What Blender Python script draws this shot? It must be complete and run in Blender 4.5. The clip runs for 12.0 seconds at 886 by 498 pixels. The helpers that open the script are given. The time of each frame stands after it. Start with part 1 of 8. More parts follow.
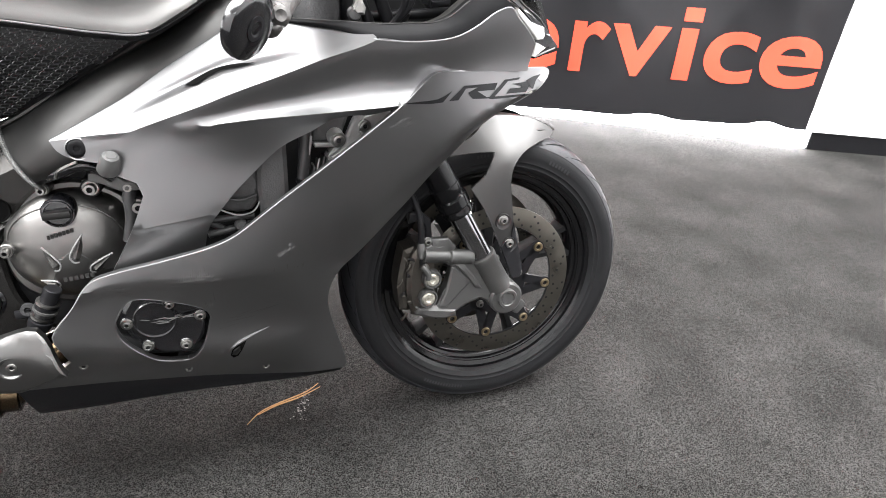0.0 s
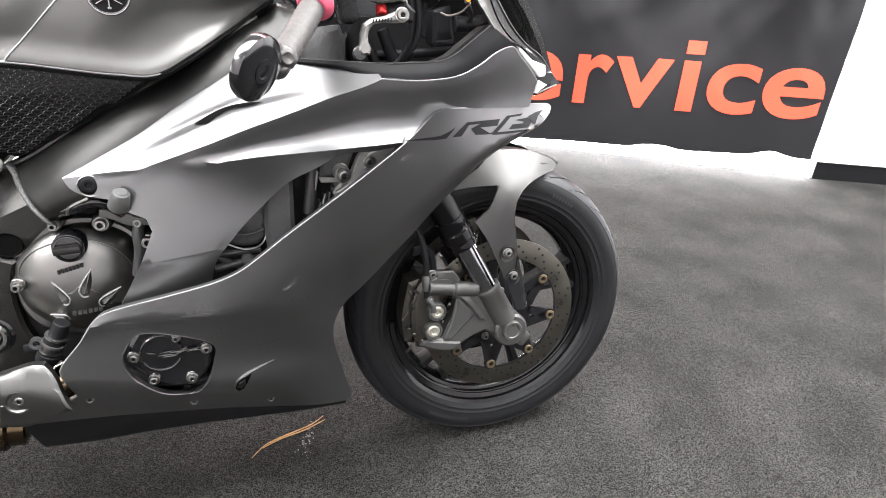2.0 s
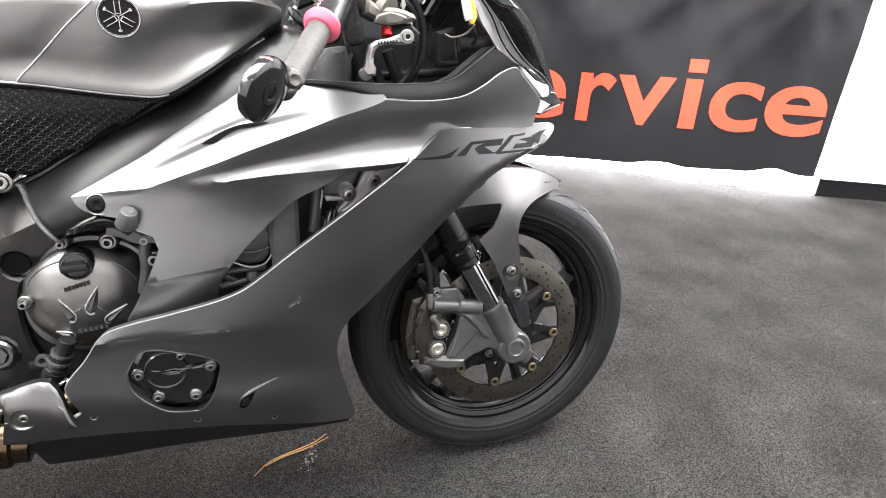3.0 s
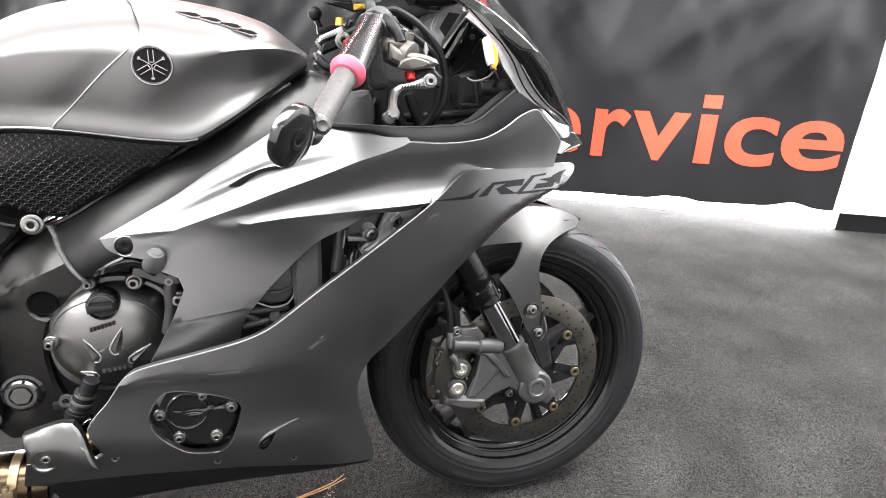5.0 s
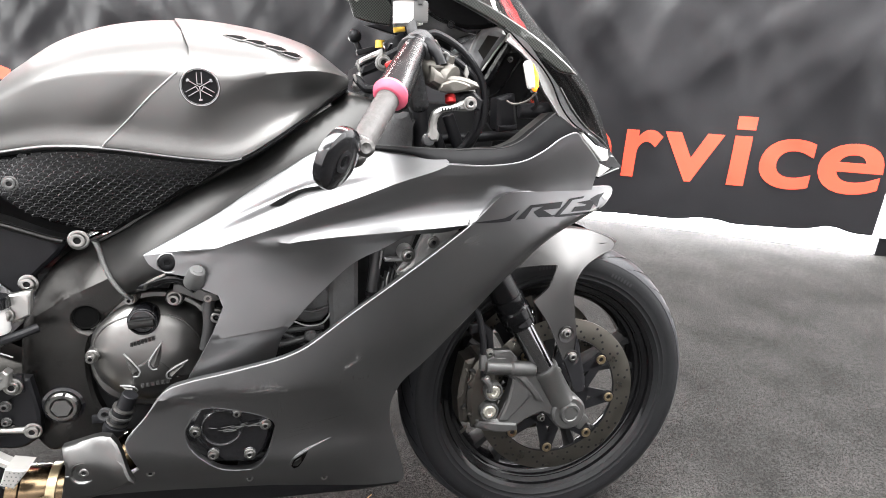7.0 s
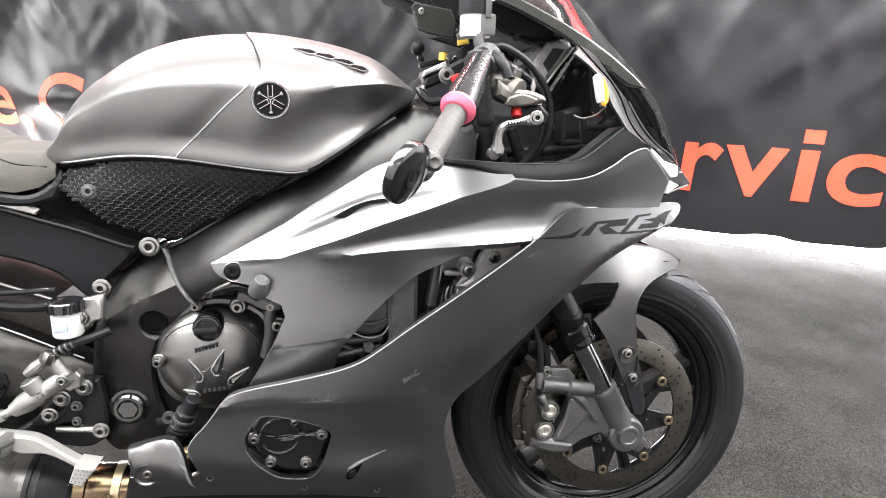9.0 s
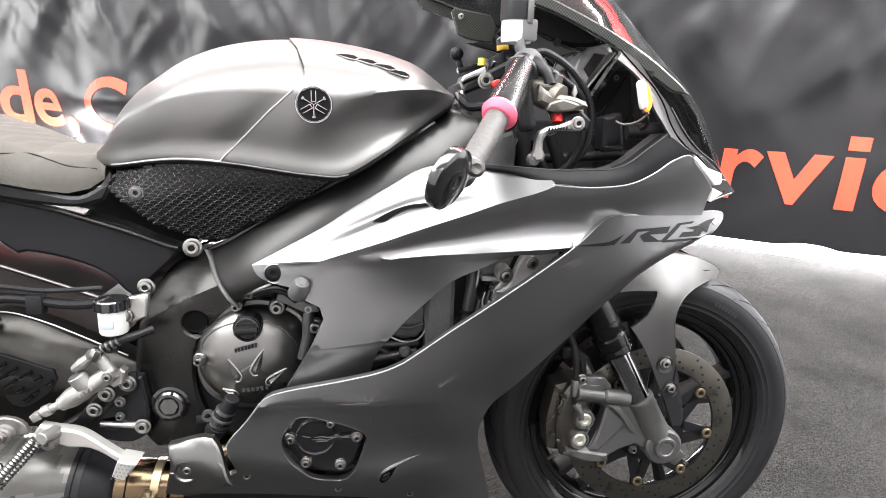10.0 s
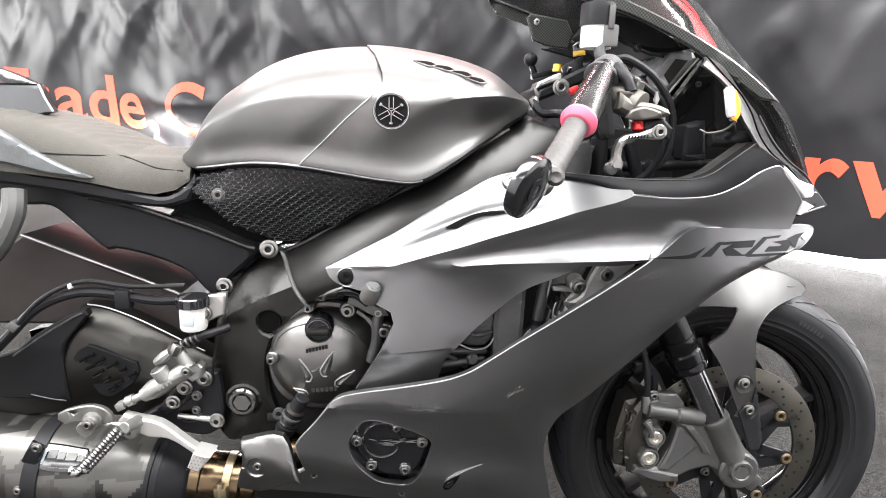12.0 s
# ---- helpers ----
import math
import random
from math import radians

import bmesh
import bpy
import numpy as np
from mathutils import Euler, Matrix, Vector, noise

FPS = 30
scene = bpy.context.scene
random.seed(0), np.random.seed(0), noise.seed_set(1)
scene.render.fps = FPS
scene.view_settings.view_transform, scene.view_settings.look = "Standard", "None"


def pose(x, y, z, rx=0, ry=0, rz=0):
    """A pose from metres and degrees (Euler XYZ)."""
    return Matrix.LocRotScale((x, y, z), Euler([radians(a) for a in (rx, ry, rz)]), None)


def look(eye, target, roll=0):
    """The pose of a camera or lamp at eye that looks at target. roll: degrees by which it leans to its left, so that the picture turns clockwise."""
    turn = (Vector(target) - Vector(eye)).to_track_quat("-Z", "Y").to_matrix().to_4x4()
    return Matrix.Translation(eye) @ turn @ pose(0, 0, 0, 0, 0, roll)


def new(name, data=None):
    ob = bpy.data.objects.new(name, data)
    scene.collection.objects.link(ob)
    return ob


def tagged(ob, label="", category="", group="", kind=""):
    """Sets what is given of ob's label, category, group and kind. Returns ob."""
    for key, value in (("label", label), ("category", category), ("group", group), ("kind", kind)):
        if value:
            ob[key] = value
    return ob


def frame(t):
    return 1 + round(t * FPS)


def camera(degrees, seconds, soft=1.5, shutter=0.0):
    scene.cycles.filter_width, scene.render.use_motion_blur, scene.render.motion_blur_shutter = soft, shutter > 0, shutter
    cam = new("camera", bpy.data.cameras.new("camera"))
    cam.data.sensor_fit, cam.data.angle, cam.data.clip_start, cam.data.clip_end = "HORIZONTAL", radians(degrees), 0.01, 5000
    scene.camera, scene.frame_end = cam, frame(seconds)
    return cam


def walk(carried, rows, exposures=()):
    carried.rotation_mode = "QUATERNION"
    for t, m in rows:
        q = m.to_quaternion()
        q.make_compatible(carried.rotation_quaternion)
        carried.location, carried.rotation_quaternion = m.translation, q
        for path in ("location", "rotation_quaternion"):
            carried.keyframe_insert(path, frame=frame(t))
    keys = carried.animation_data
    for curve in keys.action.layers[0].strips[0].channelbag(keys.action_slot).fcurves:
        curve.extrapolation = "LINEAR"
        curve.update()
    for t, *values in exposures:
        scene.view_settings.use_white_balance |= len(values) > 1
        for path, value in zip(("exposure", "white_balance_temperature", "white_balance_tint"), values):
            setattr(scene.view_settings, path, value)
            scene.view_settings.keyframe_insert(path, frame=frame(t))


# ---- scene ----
cam = camera(72.6, 12.0, soft=1.0)
PATH = [
    (0, (-0.472, -0.957, 0.944), (0.156, 0.671, -0.032), 4.1),
    (0.5, (-0.472, -0.957, 0.946), (0.154, 0.684, -0.01), 4.0),
    (1, (-0.471, -0.958, 0.949), (0.152, 0.698, 0.016), 3.8),
    (1.5, (-0.469, -0.96, 0.952), (0.149, 0.709, 0.04), 3.5),
    (2, (-0.469, -0.962, 0.954), (0.146, 0.719, 0.06), 3.5),
    (2.5, (-0.469, -0.963, 0.957), (0.143, 0.73, 0.086), 3.5),
    (3, (-0.471, -0.964, 0.959), (0.138, 0.742, 0.112), 3.4),
    (5, (-0.482, -0.957, 0.968), (0.093, 0.806, 0.219), 2.7),
    (5.5, (-0.486, -0.955, 0.971), (0.077, 0.819, 0.24), 2.8),
    (6, (-0.489, -0.954, 0.972), (0.055, 0.831, 0.253), 2.8),
    (6.5, (-0.494, -0.95, 0.973), (0.028, 0.845, 0.262), 2.7),
    (7, (-0.498, -0.947, 0.973), (0.003, 0.858, 0.272), 2.8),
    (9, (-0.518, -0.93, 0.976), (-0.162, 0.917, 0.296), 2.6),
    (9.5, (-0.525, -0.928, 0.977), (-0.214, 0.929, 0.301), 2.6),
    (10, (-0.53, -0.927, 0.977), (-0.269, 0.939, 0.305), 2.5),
    (10.5, (-0.534, -0.926, 0.977), (-0.322, 0.946, 0.305), 2.4),
    (11, (-0.541, -0.924, 0.976), (-0.381, 0.954, 0.309), 2.3),
    (11.5, (-0.545, -0.922, 0.976), (-0.429, 0.961, 0.313), 2.3),
    (12, (-0.549, -0.919, 0.978), (-0.478, 0.966, 0.313), 2.1),
]
walk(cam, [(t, look(eye, target, roll)) for t, eye, target, roll in PATH])

# ---- world and light ----
world = bpy.data.worlds.new("room_world")
world.use_nodes = True
world.node_tree.nodes["Background"].inputs[0].default_value = (0.9, 0.95, 1.0, 1)
world.node_tree.nodes["Background"].inputs[1].default_value = 0.03
scene.world = world


def area(name, eye, target, sx, sy, watts, colour=(1.0, 1.0, 1.0)):
    d = bpy.data.lights.new(name, "AREA")
    d.shape, d.size, d.size_y, d.energy, d.color = "RECTANGLE", sx, sy, watts, colour
    ob = new(name, d)
    ob.matrix_world = look(eye, target)
    return ob


area("unseen_ceiling_lamp", (-1.0, -0.55, 2.9), (-1.0, -0.55, 0), 5.2, 1.3, 490)
area("unseen_ceiling_lamp", (-4.0, -1.4, 2.9), (-4.0, -1.4, 0), 1.6, 2.2, 290)
area("unseen_ceiling_lamp", (-0.5, -2.45, 2.9), (-0.5, -2.45, 0), 4.6, 0.5, 115)
area("window_daylight", (-7.62, 3.1, 1.45), (-1.0, 0.06, 1.45), 2.9, 2.1, 210)
area("doorway_daylight", (-7.55, -0.04, 1.12), (-7.133, 0.869, 1.12), 1.6, 2.1, 160)
area("unseen_ceiling_lamp", (-2.7, 2.95, 2.9), (-2.7, 2.95, 0), 2.4, 0.3, 90)
# fill lamp out of view, added to brighten the carpet at the right
area("unseen_ceiling_lamp", (2.3, 0.1, 2.9), (2.3, 0.1, 0), 1.0, 2.2, 400)
back_row = area("unseen_ceiling_lamp", (-0.9, 2.3, 2.9), (-0.9, 2.3, 0), 6.5, 0.12, 340)
back_row.rotation_euler.z += math.atan2(-0.561, 1.223)


# ---- materials ----
def mat(name, colour, rough=0.5, metal=0.0, grain=0.0, scale=60.0, bump=0.0, bump_scale=400.0, coat=0.0, rough_var=0.0, alpha=None, aniso=None):
    m = bpy.data.materials.new(name)
    m.use_nodes = True
    nt = m.node_tree
    b = nt.nodes["Principled BSDF"]
    b.inputs["Base Color"].default_value = (*colour, 1)
    b.inputs["Roughness"].default_value = rough
    b.inputs["Metallic"].default_value = metal
    b.inputs["Coat Weight"].default_value = coat
    if max(colour) < 0.03:
        b.inputs["Specular IOR Level"].default_value = 0.22
    tc = nt.nodes.new("ShaderNodeTexCoord")
    if grain or rough_var:
        n1 = nt.nodes.new("ShaderNodeTexNoise")
        n1.inputs["Scale"].default_value, n1.inputs["Detail"].default_value = scale, 6
        nt.links.new(tc.outputs["Object"], n1.inputs["Vector"])
        if grain:
            mix = nt.nodes.new("ShaderNodeMix")
            mix.data_type = "RGBA"
            mix.inputs["A"].default_value = (*[max(0, c * (1 - grain)) for c in colour], 1)
            mix.inputs["B"].default_value = (*[min(1, c * (1 + grain)) for c in colour], 1)
            nt.links.new(n1.outputs["Fac"], mix.inputs["Factor"])
            nt.links.new(mix.outputs["Result"], b.inputs["Base Color"])
        if rough_var:
            mr = nt.nodes.new("ShaderNodeMapRange")
            mr.inputs["From Min"].default_value, mr.inputs["From Max"].default_value = 0.3, 0.7
            mr.inputs["To Min"].default_value, mr.inputs["To Max"].default_value = rough - rough_var, rough + rough_var
            nt.links.new(n1.outputs["Fac"], mr.inputs["Value"])
            nt.links.new(mr.outputs["Result"], b.inputs["Roughness"])
    if bump:
        n2 = nt.nodes.new("ShaderNodeTexNoise")
        n2.inputs["Scale"].default_value, n2.inputs["Detail"].default_value = bump_scale, 4
        bp = nt.nodes.new("ShaderNodeBump")
        bp.inputs["Strength"].default_value, bp.inputs["Distance"].default_value = bump, 0.002
        nt.links.new(tc.outputs["Object"], n2.inputs["Vector"])
        nt.links.new(n2.outputs["Fac"], bp.inputs["Height"])
        nt.links.new(bp.outputs["Normal"], b.inputs["Normal"])
    return m


def glow(name, colour, strength):
    m = bpy.data.materials.new(name)
    m.use_nodes = True
    b = m.node_tree.nodes["Principled BSDF"]
    b.inputs["Base Color"].default_value = (*colour, 1)
    b.inputs["Emission Color"].default_value = (*colour, 1)
    b.inputs["Emission Strength"].default_value = strength
    return m


PAINT = mat("matte_grey_paint", (0.19, 0.19, 0.193), 0.385, 0.97, grain=0.06, scale=9, rough_var=0.03, bump=0.03, bump_scale=1500)
TANK = mat("satin_tank_paint", (0.147, 0.145, 0.142), 0.41, 0.95, grain=0.05, scale=7, rough_var=0.03, bump=0.03, bump_scale=1500)
FRAME = mat("dark_frame_paint", (0.031, 0.0306, 0.030), 0.29, 0.88, grain=0.12, scale=40, bump=0.14, bump_scale=900)
BLACK = mat("black_plastic", (0.008, 0.008, 0.009), 0.42, 0.0, grain=0.2, scale=50, bump=0.1, bump_scale=700)
GLOSS = mat("gloss_black", (0.005, 0.005, 0.006), 0.18, 0.0, grain=0.2, scale=30, coat=0.5)
DEEP = mat("engine_black", (0.009, 0.009, 0.0095), 0.6, 0.2, grain=0.3, scale=60, bump=0.2, bump_scale=200)
RUBBER = mat("tyre_rubber", (0.009, 0.0092, 0.010), 0.5, 0.0, grain=0.3, scale=25, bump=0.15, bump_scale=500)
RUBBER.node_tree.nodes["Principled BSDF"].inputs["Specular IOR Level"].default_value = 0.2
GREY_CAST = mat("grey_cast_alloy", (0.085, 0.0845, 0.083), 0.45, 0.65, grain=0.15, scale=45, bump=0.2, bump_scale=500)
FORKB = mat("black_fork_gloss", (0.004, 0.004, 0.0045), 0.16, 0.0, grain=0.2, scale=30)
TUBE = mat("worn_fork_tube", (0.27, 0.27, 0.28), 0.12, 1.0, grain=0.1, scale=30)
COVER = mat("engine_cover_paint", (0.16, 0.157, 0.152), 0.33, 0.95, grain=0.08, scale=30, bump=0.12, bump_scale=900)
DISC = mat("worn_brake_disc", (0.076, 0.071, 0.061), 0.34, 0.85, grain=0.35, scale=26, rough_var=0.1, bump=0.06, bump_scale=900)
GOLDB = mat("bronze_bobbin", (0.27, 0.215, 0.135), 0.35, 0.9, grain=0.15, scale=60)
STEEL = mat("bolt_steel", (0.26, 0.255, 0.245), 0.28, 1.0, grain=0.12, scale=120)
SILVER = mat("bare_aluminium", (0.36, 0.355, 0.342), 0.4, 1.0, grain=0.1, scale=70)
WHITE = mat("white_painted_panel", (0.86, 0.86, 0.87), 0.45, 0.0, grain=0.02, scale=4)
BLACK.node_tree.nodes["Principled BSDF"].inputs["Specular IOR Level"].default_value = 0.15
# near-black without gloss: paints the shade inside slits, vents and grooves
VOID = mat("painted_hollow_shade", (0.002, 0.002, 0.002), 0.95)
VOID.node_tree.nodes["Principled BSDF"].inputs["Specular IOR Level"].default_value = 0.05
PLATEM = mat("black_frame_casting", (0.03, 0.029, 0.028), 0.25, 0.85, grain=0.2, scale=40, bump=0.16, bump_scale=800)
PLATEM.node_tree.nodes["Principled BSDF"].inputs["Specular IOR Level"].default_value = 0.14
RIMM = mat("gloss_black_rim", (0.004, 0.004, 0.0045), 0.12, 0.0, grain=0.2, scale=30)
for glossy in (GLOSS, RIMM):
    glossy.node_tree.nodes["Principled BSDF"].inputs["Specular IOR Level"].default_value = 0.5
RED = mat("red_anodised", (0.55, 0.03, 0.03), 0.3, 0.6, grain=0.1, scale=80)
PINK = mat("pink_rubber", (0.42, 0.06, 0.105), 0.55, 0.0, grain=0.1, scale=80)
FENDERM = mat("soft_grey_paint", (0.058, 0.057, 0.0565), 0.46, 1.0, grain=0.05, scale=20, bump=0.03, bump_scale=1500)
# paler than the panels: highlights along edges put into the colour
EDGE_GLINT = mat("edge_highlight_paint", (0.32, 0.32, 0.32), 0.3, 0.7, grain=0.1, scale=80)
DUCTG = mat("dark_grey_plastic", (0.032, 0.032, 0.033), 0.45, 0.1, grain=0.25, scale=50, bump=0.15, bump_scale=500)


# ---- mesh helpers ----
def part(name, bm, material, parent=None, label="", smooth=35.0):
    if smooth:
        lim = radians(smooth)
        for f in bm.faces:
            f.smooth = True
        for e in bm.edges:
            if len(e.link_faces) == 2 and e.calc_face_angle(0) > lim:
                e.smooth = False
    me = bpy.data.meshes.new(name)
    bm.to_mesh(me)
    bm.free()
    me.materials.append(material)
    ob = new(name, me)
    if parent:
        ob.parent = parent
    if label:
        ob["label"] = label
    return ob


def plate_spline(ctrl):
    """A smooth depth y over (x, z) through control points (x, z, y)."""
    C = np.array(ctrl, float)
    X, n = C[:, :2], len(C)

    def kern(r2):
        return np.where(r2 > 1e-12, r2 * np.log(np.maximum(r2, 1e-12)), 0)
    A = np.zeros((n + 3, n + 3))
    A[:n, :n] = kern(((X[:, None] - X[None]) ** 2).sum(-1)) + 1e-6 * np.eye(n)
    A[:n, n:] = np.c_[np.ones(n), X]
    A[n:, :n] = A[:n, n:].T
    w = np.linalg.solve(A, np.r_[C[:, 2], 0, 0, 0])

    def f(x, z):
        d = kern((x - X[:, 0]) ** 2 + (z - X[:, 1]) ** 2)
        return float(d @ w[:n] + w[n] + w[n + 1] * x + w[n + 2] * z)
    return f


def smooth_line(X, V, xs):
    """Values V at X, eased between, at each of xs."""
    X, V = np.array(X, float), np.array(V, float)
    m = np.gradient(V, X)
    out = []
    for x in np.clip(xs, X[0], X[-1]):
        i = min(max(int(np.searchsorted(X, x)) - 1, 0), len(X) - 2)
        h = X[i + 1] - X[i]
        u = (x - X[i]) / h
        out.append((2 * u ** 3 - 3 * u ** 2 + 1) * V[i] + (u ** 3 - 2 * u ** 2 + u) * h * m[i] + (3 * u ** 2 - 2 * u ** 3) * V[i + 1] + (u ** 3 - u ** 2) * h * m[i + 1])
    return np.array(out)


def rails(lines):
    """A depth y over (x, z) from lengthwise lines of (x, z, y) nodes, top line first: smooth along each line, eased across."""
    tabs = []
    for L in lines:
        A = np.array(sorted(L), float)
        m = np.gradient(A[:, 1], A[:, 0]), np.gradient(A[:, 2], A[:, 0])
        tabs.append((A, m))

    def along(A, m, x, k):
        x = min(max(x, A[0, 0]), A[-1, 0])
        i = min(max(int(np.searchsorted(A[:, 0], x)) - 1, 0), len(A) - 2)
        h = A[i + 1, 0] - A[i, 0]
        u = (x - A[i, 0]) / h
        return ((2 * u ** 3 - 3 * u ** 2 + 1) * A[i, k] + (u ** 3 - 2 * u ** 2 + u) * h * m[k - 1][i] + (3 * u ** 2 - 2 * u ** 3) * A[i + 1, k] + (u ** 3 - u ** 2) * h * m[k - 1][i + 1])

    def f(x, z):
        P = [(along(A, m, x, 1), along(A, m, x, 2)) for A, m in tabs]
        Z, Y = [P[0][0]], [P[0][1]]
        for a, b in P[1:]:
            Z.append(min(a, Z[-1] - 0.0008))
            Y.append(b)
        Z, Y = np.array(Z[::-1]), np.array(Y[::-1])
        n = len(Z)
        if n == 1:
            return float(Y[0])
        d = np.diff(Y) / np.diff(Z)
        m = np.zeros(n)
        m[0], m[-1] = d[0], d[-1]
        for i in range(1, n - 1):
            m[i] = 0 if d[i - 1] * d[i] <= 0 else 2 * d[i - 1] * d[i] / (d[i - 1] + d[i])
        if z <= Z[0]:
            return float(Y[0] + (z - Z[0]) * m[0])
        if z >= Z[-1]:
            return float(Y[-1] + (z - Z[-1]) * m[-1])
        i = int(np.searchsorted(Z, z)) - 1
        h = Z[i + 1] - Z[i]
        u = (z - Z[i]) / h
        return float((2 * u ** 3 - 3 * u ** 2 + 1) * Y[i] + (u ** 3 - 2 * u ** 2 + u) * h * m[i] + (3 * u ** 2 - 2 * u ** 3) * Y[i + 1] + (u ** 3 - u ** 2) * h * m[i + 1])
    f.lines = [[tuple(r) for r in A] for A, m in tabs]
    return f


def rounded(points, step=0.012, corner=40.0):
    """A closed outline through the points: smooth where it bends gently, sharp at corners."""
    P = [np.array(p, float) for p in points]
    n, out = len(P), []

    def turn(i):
        a, b = P[i] - P[i - 1], P[(i + 1) % n] - P[i]
        return abs(math.degrees(math.atan2(a[0] * b[1] - a[1] * b[0], a @ b)))
    hard = [turn(i) > corner for i in range(n)]
    for i in range(n):
        a, b = P[i], P[(i + 1) % n]
        L = np.linalg.norm(b - a)
        ta = (b - P[i - 1]) / max(np.linalg.norm(b - P[i - 1]), 1e-9) * L if not hard[i] else b - a
        tb = (P[(i + 2) % n] - a) / max(np.linalg.norm(P[(i + 2) % n] - a), 1e-9) * L if not hard[(i + 1) % n] else b - a
        k = max(1, int(L / step + 0.5))
        for j in range(k):
            u = j / k
            h = ((2 * u ** 3 - 3 * u ** 2 + 1), (u ** 3 - 2 * u ** 2 + u), (-2 * u ** 3 + 3 * u ** 2), (u ** 3 - u ** 2))
            out.append(h[0] * a + h[1] * ta + h[2] * b + h[3] * tb)
    return np.array(out)


def dist_to(q, loop):
    a, b = loop, np.roll(loop, -1, 0)
    ab = b - a
    u = np.clip(((q - a) * ab).sum(1) / np.maximum((ab ** 2).sum(1), 1e-12), 0, 1)
    return np.sqrt((((a + ab * u[:, None]) - q) ** 2).sum(1).min())


def inside(q, loop):
    x, y = q
    a, b = loop, np.roll(loop, -1, 0)
    c = (a[:, 1] > y) != (b[:, 1] > y)
    with np.errstate(divide="ignore", invalid="ignore"):
        xs = a[:, 0] + (y - a[:, 1]) / (b[:, 1] - a[:, 1]) * (b[:, 0] - a[:, 0])
    return bool(((xs > x) & c).sum() % 2)


def sheet(outline, depth, thick=0.006, grid=0.014, soft=0.003, holes=(), step=0.012, corner=40.0, lift=0.0, lines=()):
    """A curved panel: an outline in side view (x, z) laid on the depth y(x, z), with a rounded rim, real thickness and holes.
    lines: feature lines (x, z, ...) along which the mesh gets edges."""
    from mathutils.geometry import delaunay_2d_cdt
    f = depth if callable(depth) else (lambda x, z: depth)
    loops = [rounded(outline, step, corner)] + [rounded(h, step * 0.7, corner) for h in holes]
    verts, edges, faces, drop = [], [], [], []
    for L in loops:
        s = len(verts)
        verts += [Vector(p) for p in L]
        drop += [soft] * len(L)
        edges += [(s + i, s + (i + 1) % len(L)) for i in range(len(L))]
    for L, sign in zip(loops, [1] + [-1] * len(holes)):
        area2 = (L[:, 0] * np.roll(L[:, 1], -1) - np.roll(L[:, 0], -1) * L[:, 1]).sum()
        d = np.roll(L, -1, 0) - np.roll(L, 1, 0)
        nrm = np.c_[-d[:, 1], d[:, 0]] * (1 if area2 > 0 else -1) * sign
        nrm /= np.maximum(np.linalg.norm(nrm, axis=1), 1e-9)[:, None]
        if soft:
            for p in L + nrm * soft * 1.2:
                if all(dist_to(p, M) > soft * 0.8 for M in loops):
                    verts.append(Vector(p))
                    drop.append(0.0)
    feat = []
    for L in lines:
        xs = np.arange(L[0][0], L[-1][0], 0.007)
        zs = smooth_line([p[0] for p in L], [p[1] for p in L], xs)
        last = None
        for q in np.c_[xs, zs]:
            ok = inside(q, loops[0]) and not any(inside(q, h) for h in loops[1:]) and all(dist_to(q, M) > max(soft * 1.6, 0.003) for M in loops)
            if ok and feat and np.sqrt(((np.array(feat) - q) ** 2).sum(1)).min() < 0.0028:
                ok = False
            if ok:
                verts.append(Vector(q))
                drop.append(0.0)
                feat.append(q)
                if last is not None:
                    edges.append((last, len(verts) - 1))
            last = len(verts) - 1 if ok else None
    feat = np.array(feat) if feat else None
    lo, hi = loops[0].min(0), loops[0].max(0)
    k = 0
    for zz in np.arange(lo[1], hi[1], grid * 0.87):
        k += 1
        for xx in np.arange(lo[0] + (grid / 2 if k % 2 else 0), hi[0], grid):
            q = np.array((xx, zz))
            if inside(q, loops[0]) and not any(inside(q, h) for h in loops[1:]) and all(dist_to(q, M) > max(grid * 0.55, soft * 2) for M in loops) and (feat is None or ((feat - q) ** 2).sum(1).min() > (grid * 0.5) ** 2):
                verts.append(Vector(q))
                drop.append(0.0)
    co, ed, fa, ov, oe, of = delaunay_2d_cdt(verts, edges, [], 0, 1e-6)
    bm = bmesh.new()
    y = [f(p[0], p[1]) + lift for p in co]
    dr = [drop[o[0]] if o else 0.0 for o in ov]
    front = [bm.verts.new((p[0], yy + d, p[1])) for p, yy, d in zip(co, y, dr)]
    for t in fa:
        c = np.mean([co[i][:] for i in t], 0)
        if inside(c, loops[0]) and not any(inside(c, h) for h in loops[1:]):
            bm.faces.new([front[i] for i in t])
    bmesh.ops.delete(bm, geom=[v for v in bm.verts if not v.link_faces], context="VERTS")
    rim = [e for e in bm.edges if len(e.link_faces) == 1]
    back = {}
    for e in rim:
        for v in e.verts:
            if v not in back:
                back[v] = bm.verts.new((v.co.x, v.co.y + thick, v.co.z))
    for e in rim:
        a, b = e.verts
        bm.faces.new((a, b, back[b], back[a]))
    bmesh.ops.recalc_face_normals(bm, faces=bm.faces)
    seen = max((fc for fc in bm.faces if len(fc.verts) == 3), key=lambda q: q.calc_area())
    if seen.normal.y > 0:
        bmesh.ops.reverse_faces(bm, faces=bm.faces)
    return bm


